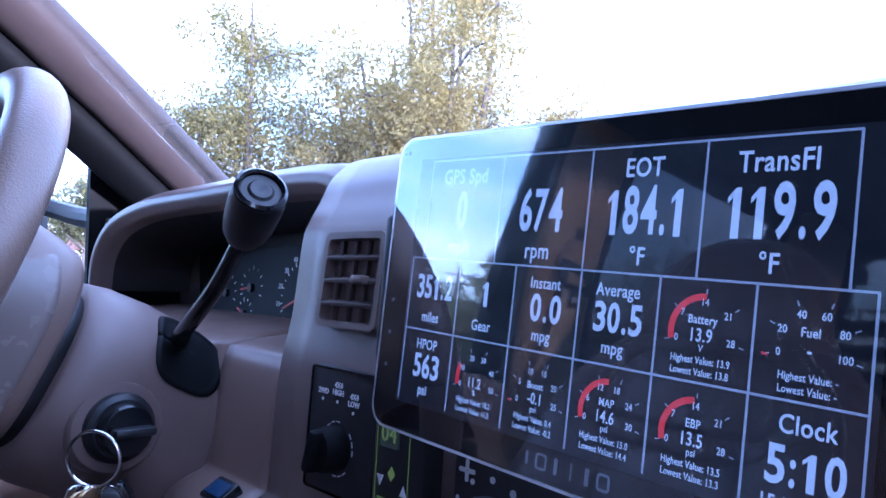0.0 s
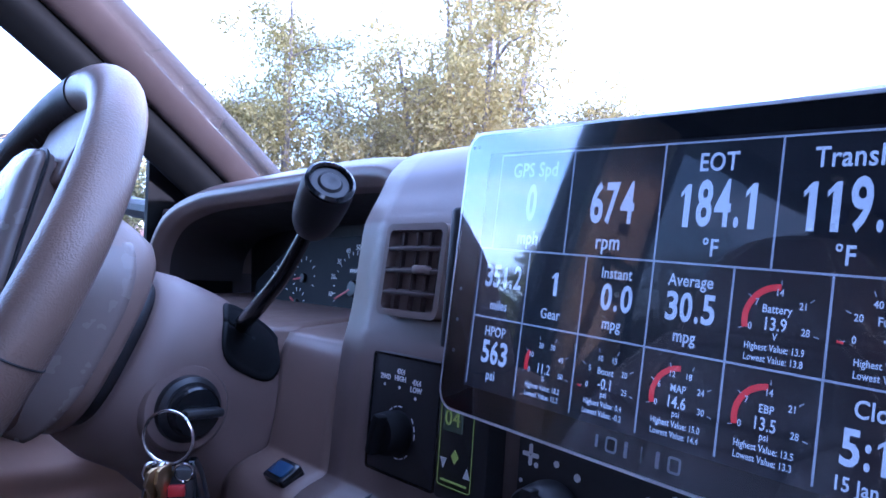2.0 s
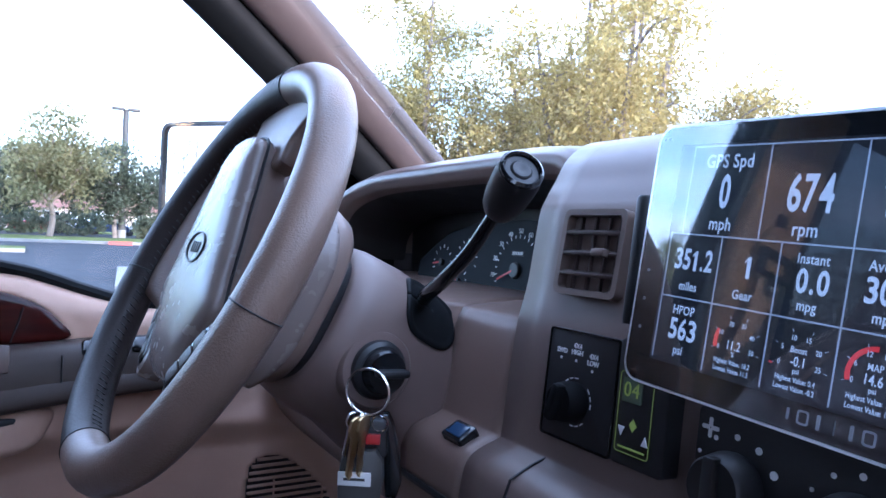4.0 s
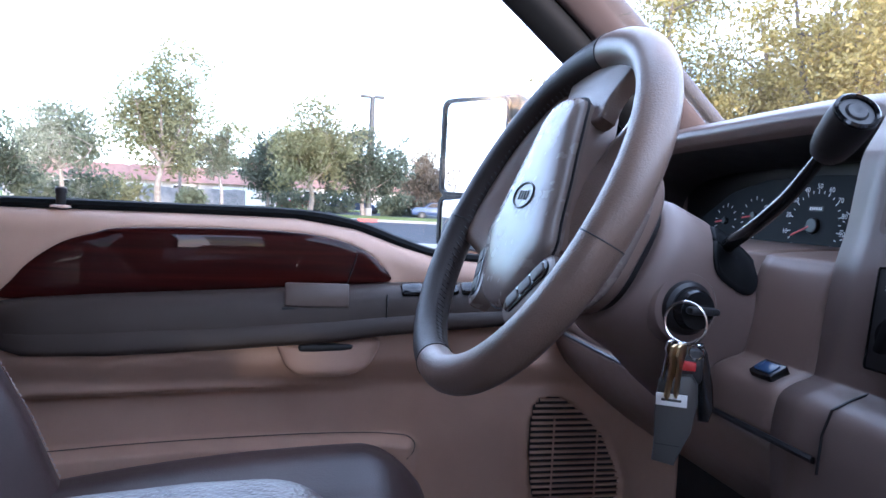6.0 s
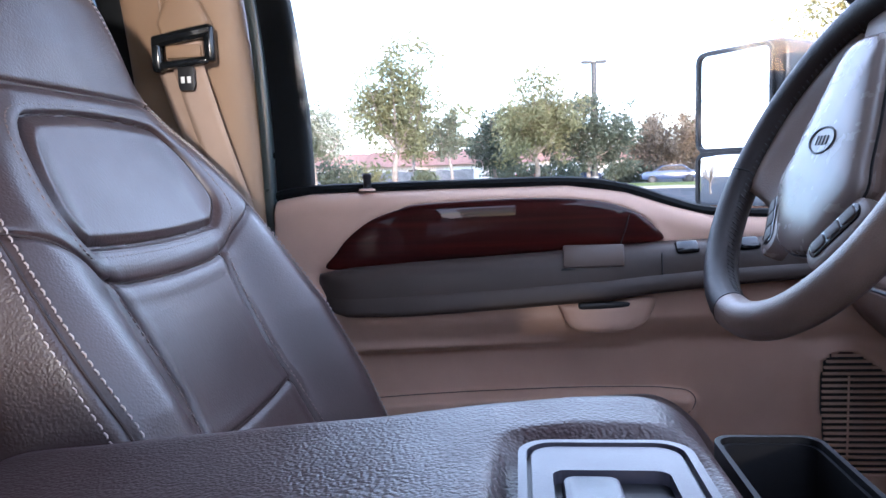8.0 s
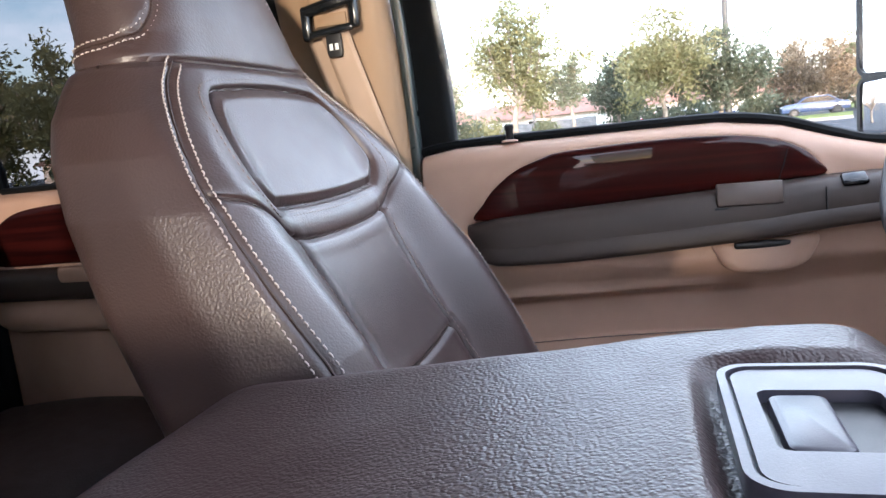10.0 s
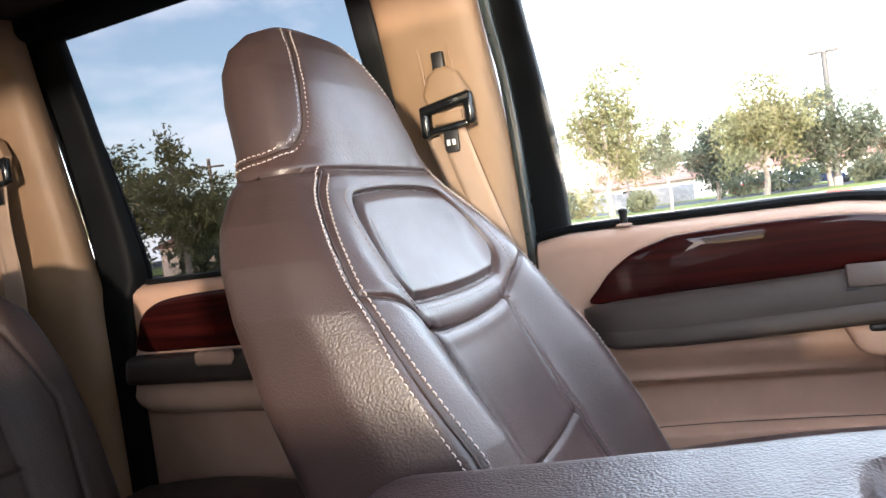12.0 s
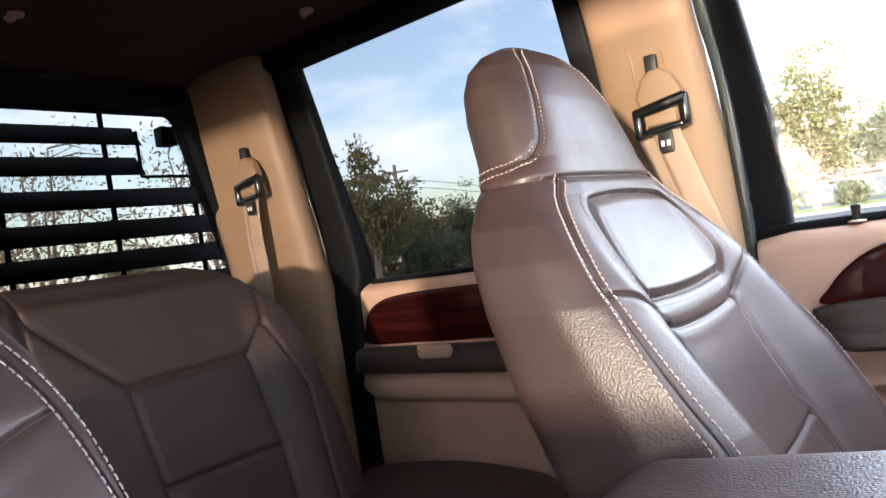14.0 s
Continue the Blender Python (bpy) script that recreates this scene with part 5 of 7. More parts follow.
# ignition lock
im = axes(tuple(W(0.0795, -0.0174, -0.153)), tuple(-WN), tuple(WV))
part("ignition_boss", lathe([(0.036, -0.014), (0.0345, -0.002), (0.032, 0.001), (0.027, 0.002), (0.0, 0.002)], im, 40), SHROUD, column)
part("ignition_bezel", lathe([(0.0, -0.01), (0.024, -0.01), (0.026, 0.0), (0.0245, 0.007), (0.021, 0.010), (0.0, 0.010)], im, 36), BLACK, column)
part("ignition_barrel", lathe([(0.0195, 0.008), (0.0185, 0.018), (0.017, 0.020), (0.0, 0.020)], im, 32), GLOSS_BLACK, column)
part("key_head", box((0.030, 0.007, 0.012), tuple(im @ Vector((0.001, 0.001, 0.025))), 0.003, im.to_3x3().to_4x4() @ Matrix.Rotation(radians(24), 4, "Z")), BLACK, column)

# ---- bunch of keys hanging from the lock ----
keys = thing("key_bunch", (-0.474, 0.165, 1.33), "bunch of keys on a steel ring with two dark fobs", "keys")
KM = axes((-0.472, 0.165, 1.391), (0.53, 0.848, 0.0), (0.03, -0.02, 1.0))
FOB = material("worn dark grey fob plastic", (0.055, 0.054, 0.050), 0.42, grain=0.1, mottle=0.15)


def K(a, b, c=0.0):
    return KM @ Vector((a, b, c))


part("ring", tube([K(0.0165 * math.cos(t), 0.0175 * math.sin(t), 0.004 * math.cos(t)) for t in [2 * math.pi * k / 40 for k in range(40)]], 0.0011, 8, True), CHROME, keys, "thin steel split ring")
part("ring", tube([K(0.010 + 0.006 * math.cos(t), -0.024 + 0.007 * math.sin(t), 0.003 * math.sin(t)) for t in [2 * math.pi * k / 24 for k in range(24)]], 0.0009, 8, True), CHROME, keys, "small steel split ring")
BIT = [(-0.007, -0.002), (-0.0085, -0.010), (-0.004, -0.017), (-0.0036, -0.044), (0.0, -0.048), (0.0030, -0.045), (0.0018, -0.041), (0.0032, -0.037), (0.0018, -0.033), (0.0032, -0.029), (0.0032, -0.017), (0.0085, -0.010), (0.007, -0.002), (0.003, 0.0), (-0.003, 0.0)]
for a, b, c, lean, turn, mat, size in ((-0.004, -0.017, 0.010, -7, 58, BRASS, 1.0), (0.000, -0.017, 0.006, -3, 66, BRASS, 0.98), (-0.008, -0.015, 0.004, -10, 50, CHROME, 0.75), (-0.001, -0.016, 0.001, -5, 74, CHROME, 0.7)):
    m = KM @ Matrix.Translation((a, b, c)) @ Matrix.Rotation(radians(lean), 4, "Z") @ Matrix.Rotation(radians(turn), 4, "Y")
    part("key", slab([(x * size, y * size) for x, y in BIT], 0.0022, m, 0.0005), mat, keys, "cut brass key" if mat is BRASS else "small steel key")
long_fob = part("fob", slab([(-0.0150, -0.0465), (0.0080, -0.0440), (0.0130, -0.0520), (0.0140, -0.0680), (0.0100, -0.0940), (0.0040, -0.1080), (-0.0020, -0.1240), (-0.0205, -0.1215), (-0.0195, -0.1040), (-0.0205, -0.0740), (-0.0190, -0.0540)], 0.013, KM @ Matrix.Translation((0, 0, 0.002)), 0.003), FOB, keys, "long tapered grey plastic fob")
part("fob_groove", box((0.0215, 0.001, 0.001), tuple(K(-0.0085, -0.1055, 0.002)), 0.0003, KM.to_3x3().to_4x4()), BLACK, long_fob)
tag = part("tag", box((0.025, 0.0105, 0.002), tuple(K(-0.0070, -0.0655, 0.005)), 0.0006, KM.to_3x3().to_4x4()), WHITE, keys, "small white paper tag")
part("tag_mark", box((0.016, 0.002, 0.0004), tuple(K(-0.0070, -0.0655, 0.0062)), 0.0, KM.to_3x3().to_4x4()), FOB, tag)
part("fob", slab([(0.0105, -0.0200), (0.0150, -0.0200), (0.0190, -0.0280), (0.0250, -0.0540), (0.0270, -0.0740), (0.0235, -0.0860), (0.0150, -0.0860), (0.0120, -0.0590), (0.0095, -0.0350)], 0.010, KM @ Matrix.Translation((0, 0, -0.010)), 0.003), GLOSS_BLACK, keys, "slim black remote control fob")
part("fob", slab(round_rect(0.020, 0.030, 0.006), 0.008, KM @ Matrix.Translation((0.006, -0.038, -0.004)), 0.002), BLACK, keys, "short black plastic fob")
part("fob_button", box((0.011, 0.008, 0.003), tuple(K(0.005, -0.037, -0.003)), 0.0008, KM.to_3x3().to_4x4()), RED, keys, "red alarm button")

# ---- tablet screen on the dash ----
SO = Vector((-0.1595, 0.2376, 1.4804))
sy, st, sr = radians(-1.47), radians(5.7), radians(-2.66)
SN = Vector((math.sin(sy) * math.cos(st), -math.cos(sy) * math.cos(st), math.sin(st)))
su = Vector((0, 0, 1)).cross(SN).normalized()
sv = SN.cross(su)
SU, SV = su * math.cos(sr) + sv * math.sin(sr), sv * math.cos(sr) - su * math.sin(sr)
SM = axes(SO, SU, SV)
CW, CH, TW, TOP = 0.0336, 0.0339, 0.0467, 0.0805
GLOW = 0.046
SCREEN_TEXT = glow("lit display figures", (0.72, 0.86, 1.0), GLOW)
SCREEN_LINE = glow("lit display grid lines", (0.66, 0.78, 0.95), GLOW * 0.55)
SCREEN_RED = glow("lit red gauge arc", (1.0, 0.06, 0.07), GLOW * 0.9)
SCREEN_BACK = glow("dark lit display ground", (0.030, 0.036, 0.055), GLOW * 0.06)
SILVER = material("silver edge trim", (0.80, 0.82, 0.86), 0.38, metal=0.6, mottle=0.04)
SCREEN_GLASS = glass("display cover glass", (0.96, 0.97, 0.98), 0.125)
SCREEN_GLASS.node_tree.nodes["Glossy BSDF"].inputs["Roughness"].default_value = 0.03
tablet = thing("tablet_display", tuple(SO), "large black tablet display showing engine gauges", "display")
SW, SH, SCY = 0.2416, 0.1425, 0.0216


def at_screen(u, w, lift=0.0):
    return SM @ Matrix.Translation((u, w, lift))


rrect = lambda dw, r: [(x, SCY + y) for x, y in round_rect(SW + dw, SH + dw, r)]
part("housing", slab(rrect(0, 0.010), 0.014, SM @ Matrix.Translation((0, 0, -0.0012)), 0.001), BLACK, tablet)
part("edge_trim", frame_ring(rrect(0.002, 0.011), rrect(-0.0008, 0.0098), 0.006, SM @ Matrix.Translation((0, 0, -0.0003))), SILVER, tablet, "thin silver edge trim")
part("bezel", slab(rrect(-0.001, 0.0098), 0.001, SM @ Matrix.Translation((0, 0, -0.0001))), GLOSS_BLACK, tablet, "gloss black bezel")
panel = part("display_panel", slab([(-0.103, -0.0355), (0.103, -0.0355), (0.103, 0.0822), (-0.103, 0.0822)], 0.0002, SM @ Matrix.Translation((0, 0, 0.0002))), SCREEN_BACK, tablet, "dark lit display panel")
cover = part("cover_glass", slab(rrect(-0.0012, 0.0097), 0.0002, SM @ Matrix.Translation((0, 0, 0.0012))), SCREEN_GLASS, tablet, "glossy cover glass", smooth=False)
cover.visible_shadow = False


def line(u0, w0, u1, w1, t=0.0008):
    ln = math.hypot(u1 - u0, w1 - w0)
    m = at_screen((u0 + u1) / 2, (w0 + w1) / 2, 0.0005) @ Matrix.Rotation(math.atan2(w1 - w0, u1 - u0), 4, "Z")
    part("grid_line", slab([(-ln / 2, -t / 2), (ln / 2, -t / 2), (ln / 2, t / 2), (-ln / 2, t / 2)], 0.0001, m), SCREEN_LINE, tablet, smooth=False)


def write(text, u, w, size, mat=None, wide=0.82, align="CENTER", width=0.0):
    lettering(text, size, at_screen(u, w, 0.0006) @ Matrix.Diagonal((1 if width else wide, 1, 1, 1)), mat or SCREEN_TEXT, tablet, "lettering", align, 0.00005, size * 0.015, width)


def figures(text, u, w, size, width):
    """A number whose figures stand at an even pitch; the figure one has a flag."""
    pitch = [0.52 if c in ".:" else 0.62 if c == "-" else 1.0 for c in text]
    step = width / (sum(pitch) - 0.12)
    x = u - step * sum(pitch) / 2
    for c, p in zip(text, pitch):
        mid = x + step * p / 2
        if c == "1":
            h, t = size * 0.345, step * 0.17
            out = [(t * 1.1, -h), (t * 1.1, h), (-t * 0.2, h), (-t * 2.2, h * 0.62), (-t * 2.2, h * 0.38), (-t * 0.9, h * 0.62), (-t * 0.9, -h)]
            part("figure", slab(out, 0.0001, at_screen(mid, w + size * 0.0, 0.0006)), SCREEN_TEXT, tablet, smooth=False)
        else:
            lettering(c, size, at_screen(mid, w, 0.0006), SCREEN_TEXT, tablet, "figure", "CENTER", 0.00005, size * 0.024, step * (0.26 if c in ".:" else 0.86))
        x += step * p


line(-0.0935, TOP, 0.0935, TOP)
line(-0.101, CH, 0.101, CH)
line(-0.101, 0, 0.101, 0)
for i in range(5):
    line(-0.0935 + TW * i, CH, -0.0935 + TW * i, TOP)
for i in range(7):
    line(-0.1008 + CW * i, -CH, -0.1008 + CW * i, CH)
for i, (title, value, unit) in enumerate((("GPS Spd", "0", "mph"), ("", "674", "rpm"), ("EOT", "184.1", "°F"), ("TransFl", "119.9", "°F"))):
    u = -0.0935 + TW * (i + 0.5)
    if title:
        write(title, u, 0.0722, 0.0098)
    figures(value, u + 0.0014 * (len(value) > 3), 0.0560, 0.0240, {"0": 0.0064, "674": 0.0226, "184.1": 0.0325, "119.9": 0.0335}[value])
    write(unit, u, 0.0400, 0.0092)
for (c, r), (title, value, unit) in {(0, 1): ("", "351.2", "miles"), (1, 1): ("", "1", "Gear"), (2, 1): ("Instant", "0.0", "mpg"), (3, 1): ("Average", "30.5", "mpg"), (0, 0): ("HPOP", "563", "psi")}.items():
    u, w = -0.1008 + CW * (c + 0.5), (0.0 if r else -CH)
    if title:
        write(title, u, w + 0.0272, 0.0066)
    figures(value, u + 0.001, w + (0.0168 if title else 0.0200), 0.0152, {"351.2": 0.0245, "1": 0.0055, "0.0": 0.0158, "30.5": 0.0205, "563": 0.0178}[value])
    write(unit, u, w + 0.0062, 0.0066)
write("Clock", 0.0855, -0.0070, 0.0080)
figures("5:10", 0.0855, -0.0195, 0.0160, 0.0225)
write("15 Jan", 0.080, -0.0305, 0.0064)


def dial(c, r, name, value, unit, marks, sweep, hi, lo):
    """A small round gauge with a red arc, figures and two lines of small print."""
    u, w = -0.1008 + CW * (c + 0.5), (0.0 if r else -CH)
    cx, cy, rad = u + 0.0005, w + 0.0165, 0.0128
    if sweep:
        n = 18
        a0, a1 = radians(195), radians(195 - sweep)
        pts = [(cx + q * math.cos(a0 + (a1 - a0) * k / n), cy + q * math.sin(a0 + (a1 - a0) * k / n)) for q, ks in ((rad, range(n + 1)), (rad - 0.0022, range(n, -1, -1))) for k in ks]
        part("red_arc", slab(pts, 0.0001, SM @ Matrix.Translation((0, 0, 0.0005))), SCREEN_RED, tablet, smooth=False)
    else:
        part("red_mark", slab([(cx - 0.0145, cy - 0.004), (cx - 0.0125, cy - 0.0042), (cx - 0.0125, cy - 0.0034), (cx - 0.0145, cy - 0.0032)], 0.0001, SM @ Matrix.Translation((0, 0, 0.0005))), SCREEN_RED, tablet, smooth=False)
    for k, mk in enumerate(marks):
        a = radians(195 - 210 * k / (len(marks) - 1))
        write(mk, cx + 0.0098 * math.cos(a), cy + 0.0098 * math.sin(a), 0.0034)
        line(cx + 0.0125 * math.cos(a), cy + 0.0125 * math.sin(a), cx + 0.0142 * math.cos(a), cy + 0.0142 * math.sin(a), 0.0004)
    write(name, u, w + 0.0205, 0.0040)
    write(value, u, w + 0.0153, 0.0062, wide=0.75)
    if unit:
        write(unit, u, w + 0.0112, 0.0034)
    write("Highest Value: " + hi, u, w + 0.0072, 0.0034, wide=0.74)
    write("Lowest Value: " + lo, u, w + 0.0033, 0.0034, wide=0.74)


dial(4, 1, "Battery", "13.9", "V", ("0", "7", "14", "21", "28"), 105, "13.9", "13.8")
dial(5, 1, "Fuel", "-", "", ("0", "20", "40", "60", "80", "100"), 0, "-", "-")
dial(1, 0, "", "11.2", "%", ("0", "10", "20", "30", "40", "50"), 45, "18.2", "11.2")
dial(2, 0, "Boost", "-0.1", "psi", ("0", "5", "10", "15", "20", "25"), 0, "0.4", "-0.2")
dial(3, 0, "MAP", "14.6", "psi", ("0", "6", "12", "18", "24", "30"), 103, "15.0", "14.4")
dial(4, 0, "EBP", "13.5", "psi", ("0", "7", "14", "21", "28"), 101, "13.5", "13.3")
# maker's mark on the lower bezel as plain strokes
MARK = material("grey bezel print", (0.30, 0.32, 0.35), 0.5)
for k, (a, b) in enumerate(((0.0044, 0.0052), (0.0056, 0.0064), (0.0056, 0.0064), (0.0016, 0.0064), (0.0056, 0.0064), (0.0056, 0.0064))):
    u = -0.0175 + 0.0072 * k
    if k in (1, 5):
        bm = frame_ring(round_rect(a, b, 0.0014, 3), round_rect(a - 0.0018, b - 0.0018, 0.0007, 3), 0.0001, at_screen(u, -0.0415, 0.0004))
    else:
        bm = slab(round_rect(a * 0.3, b, 0.0004, 2), 0.0001, at_screen(u, -0.0415, 0.0004))
    part("bezel_mark", bm, MARK, tablet, smooth=False)
for k in range(2):
    part("sensor_dot", lathe([(0.0011, 0.0), (0.0009, 0.0003), (0.0, 0.0003)], at_screen(-0.1165 + 0.0035 * k, 0.0858, 0.0001), 10), BLACK, tablet)
for k in range(3):
    part("side_key", slab(round_rect(0.0018, 0.0018, 0.0006, 2), 0.0002, at_screen(-0.1135, 0.012 - 0.016 * k, 0.0003)), MARK, tablet)
# mount rail beside the screen
part("mount_rail", lathe([(0.0, 0.0), (0.0055, 0.0), (0.006, 0.003), (0.006, 0.078), (0.0048, 0.080), (0.0, 0.080)], axes((-0.305, 0.264, 1.462), (1, 0, 0), (0, 1, -0.1)), 16), BLACK, tablet, "black round mount rail")
part("mount_plate", box((0.05, 0.03, 0.06), (-0.16, 0.268, 1.49), 0.005), BLACK, tablet)

# ---- fittings of the dashboard ----
def face_m(x, z, y, lean=8):
    """A frame on the dash face: x right, y up the face, z towards the cabin."""
    return axes((x, y, z), (1, 0, 0), (0, math.sin(radians(lean)), math.cos(radians(lean))))


VENT = material("taupe vent plastic", (0.125, 0.088, 0.070), 0.45, grain=0.1, mottle=0.06)
VENT_SLAT = material("dark brown vent slats", (0.062, 0.043, 0.036), 0.45, grain=0.1, mottle=0.06)


def vent(x, z, y, w, h, lean=9):
    ob = thing("air_vent", (x, y, z), "taupe plastic air vent with slats in the dash", "air vent", "dash air vents")
    m = face_m(x, z, y, lean)
    part("vent_frame", frame_ring(round_rect(w, h, 0.006), round_rect(w - 0.009, h - 0.009, 0.004), 0.014, m), VENT, ob, smooth=False)
    part("vent_back", slab(round_rect(w - 0.004, h - 0.004, 0.004), 0.002, m @ Matrix.Translation((0, 0, -0.0112))), BLACK, ob, smooth=False)
    for k in (-1, 0, 1):
        part("slat", box((w - 0.008, 0.0030, 0.008), tuple(m @ Vector((0, h * 0.24 * k, -0.004))), 0.0008, m.to_3x3().to_4x4() @ Matrix.Rotation(radians(20), 4, "X")), VENT_SLAT, ob)
    for k in (-0.28, -0.05, 0.16, 0.34):
        part("fin", box((0.0016, h - 0.010, 0.007), tuple(m @ Vector((w * k, 0, -0.0072))), 0.0004, m.to_3x3().to_4x4() @ Matrix.Rotation(radians(18), 4, "Y")), VENT_SLAT, ob)
    part("tab", box((0.014, 0.006, 0.008), tuple(m @ Vector((w * 0.2, 0, 0.001))), 0.002, m.to_3x3().to_4x4()), VENT, ob)
    return ob


vent(-0.3765, 1.504, 0.2905, 0.066, 0.064)
vent(-0.995, 1.548, 0.345, 0.05, 0.045)

# black switch plate with a rotary knob
plate = thing("drive_switch_plate", (-0.361, 0.279, 1.41), "black switch plate with a rotary drive mode knob", "switch")
m = face_m(-0.361, 1.4095, 0.274, 5)
part("plate", slab(round_rect(0.072, 0.078, 0.003), 0.008, m, 0.001), BLACK, plate)
part("plate_edge", frame_ring(round_rect(0.072, 0.078, 0.003), round_rect(0.069, 0.075, 0.002), 0.001, m @ Matrix.Translation((0, 0, 0.0008))), GLOSS_BLACK, plate, smooth=False)
part("knob", lathe([(0.0140, 0.0), (0.0146, 0.004), (0.0134, 0.013), (0.0122, 0.015), (0.0, 0.015)], m @ Matrix.Translation((-0.003, -0.010, 0.0)), 28), LOUVRE, plate, "black rotary knob")
part("knob_grip", box((0.0070, 0.026, 0.010), tuple(m @ Vector((-0.003, -0.010, 0.017))), 0.002, m.to_3x3().to_4x4() @ Matrix.Rotation(radians(-14), 4, "Z")), LOUVRE, plate)
PRINT = material("white panel print", (0.7, 0.7, 0.7), 0.6)
for k in range(20):
    if k % 5 < 3:
        a = 2 * math.pi * k / 20
        part("knob_mark", box((0.0035, 0.0008, 0.0003), tuple(m @ Vector((-0.003 + 0.0165 * math.cos(a), -0.010 + 0.0165 * math.sin(a), 0.0003))), 0, m.to_3x3().to_4x4() @ Matrix.Rotation(a + math.pi / 2, 4, "Z")), PRINT, plate)
for txt, x, yv in (("2WD", -0.021, 0.0235), ("4X4", -0.005, 0.0285), ("HIGH", -0.005, 0.0240), ("4X4", 0.012, 0.0235), ("LOW", 0.012, 0.0190)):
    lettering(txt, 0.0048, m @ Matrix.Translation((x, yv, 0.0006)), PRINT, plate, bold=0.00014)
for x, yv in ((-0.021, 0.0185), (-0.005, 0.0185), (0.012, 0.0140)):
    part("dot", lathe([(0.0011, 0), (0.0011, 0.0003), (0.0, 0.0003)], m @ Matrix.Translation((x, yv, 0.0006)), 8), PRINT, plate)

# small lit controller beside it
ctl = thing("brake_controller", (-0.296, 0.268, 1.41), "small black controller with a lit green display", "controller")
m = face_m(-0.2955, 1.413, 0.2655, 4)
part("case", slab(round_rect(0.042, 0.078, 0.003), 0.014, m, 0.001), BLACK, ctl)
GREEN = glow("lit green display", (0.55, 0.72, 0.14), 0.010)
part("lens", slab(round_rect(0.016, 0.015, 0.001), 0.001, m @ Matrix.Translation((-0.007, 0.008, 0.0008))), material("green grey lens", (0.10, 0.13, 0.09), 0.25), ctl)
lettering("04", 0.013, m @ Matrix.Translation((-0.007, 0.008, 0.0013)), GREEN, ctl)
part("outline", frame_ring(round_rect(0.028, 0.050, 0.002), round_rect(0.0272, 0.0492, 0.0017), 0.0003, m @ Matrix.Translation((-0.004, -0.006, 0.0006))), GREEN, ctl, "thin lit green outline", smooth=False)
part("diamond", slab([(0.003, 0), (0, 0.004), (-0.003, 0), (0, -0.004)], 0.0004, m @ Matrix.Translation((-0.004, -0.013, 0.0007))), GREEN, ctl, smooth=False)
part("arrow", slab([(-0.0028, 0.003), (0.0028, 0.003), (0, -0.003)], 0.0004, m @ Matrix.Translation((-0.0135, -0.018, 0.0007))), PRINT, ctl, smooth=False)
part("arrow", slab([(-0.0028, -0.003), (0.0028, -0.003), (0, 0.003)], 0.0004, m @ Matrix.Translation((0.0065, -0.020, 0.0007))), PRINT, ctl, smooth=False)
part("print_bar", slab(round_rect(0.022, 0.0012, 0.0004), 0.0003, m @ Matrix.Translation((-0.004, -0.0275, 0.0007))), GREEN, ctl, smooth=False)

# heater panel below the screen
hv = thing("heater_panel", (-0.18, 0.272, 1.39), "black heater control panel with rotary knobs", "heater panel")
m = face_m(-0.165, 1.3925, 0.2700, 5)
part("panel", slab(round_rect(0.185, 0.062, 0.004), 0.008, m, 0.001), BLACK, hv)
for x in (-0.066, 0.0, 0.066):
    part("knob", lathe([(0.0185, 0.0), (0.019, 0.004), (0.017, 0.016), (0.0155, 0.018), (0.0, 0.018)], m @ Matrix.Translation((x, -0.008, 0.0)), 28), BLACK, hv)
    part("knob_grip", box((0.008, 0.034, 0.008), tuple(m @ Vector((x, -0.008, 0.019))), 0.002, m.to_3x3().to_4x4()), BLACK, hv)
    for k in range(5):
        a = radians(150 - 30 * k)
        part("dot", lathe([(0.0012 + 0.0003 * k, 0), (0.0012 + 0.0003 * k, 0.0003), (0.0, 0.0003)], m @ Matrix.Translation((x + 0.0265 * math.cos(a), -0.008 + 0.0265 * math.sin(a), 0.0004)), 8), PRINT, hv)
for k in range(4):
    part("fan_mark", slab(round_rect(0.0052, 0.0024, 0.001), 0.0003, m @ Matrix.Translation((-0.0835, 0.0195, 0.0006)) @ Matrix.Rotation(math.pi / 2 * k, 4, "Z") @ Matrix.Translation((0.003, 0, 0))), PRINT, hv, smooth=False)

# blue rocker on the ledge
sw = thing("ledge_switch", (-0.486, 0.252, 1.348), "small black rocker switch with a blue lens on the ledge", "switch")
m = axes((-0.484, 0.256, 1.3475), (1, 0.0, 0.0), (0, 0.80, 0.45))
part("switch_body", slab(round_rect(0.030, 0.020, 0.003), 0.012, m @ Matrix.Translation((0, 0, 0.003)), 0.001), GLOSS_BLACK, sw)
part("switch_lens", slab(round_rect(0.022, 0.013, 0.002), 0.002, m @ Matrix.Translation((0, 0, 0.0045)), 0.0006), BLUE, sw, "dark blue lens")
part("ledge_seam", tube([(-0.394, 0.279, 1.352), (-0.394, 0.262, 1.347), (-0.394, 0.2435, 1.339), (-0.394, 0.2365, 1.32), (-0.394, 0.2345, 1.29)], 0.0012, 6), BLACK, dash)
part("knee_gap", tube([(-0.955, 0.236, 1.2985), (-0.70, 0.236, 1.2985), (-0.40, 0.236, 1.2985)], 0.003, 6), BLACK, dash)

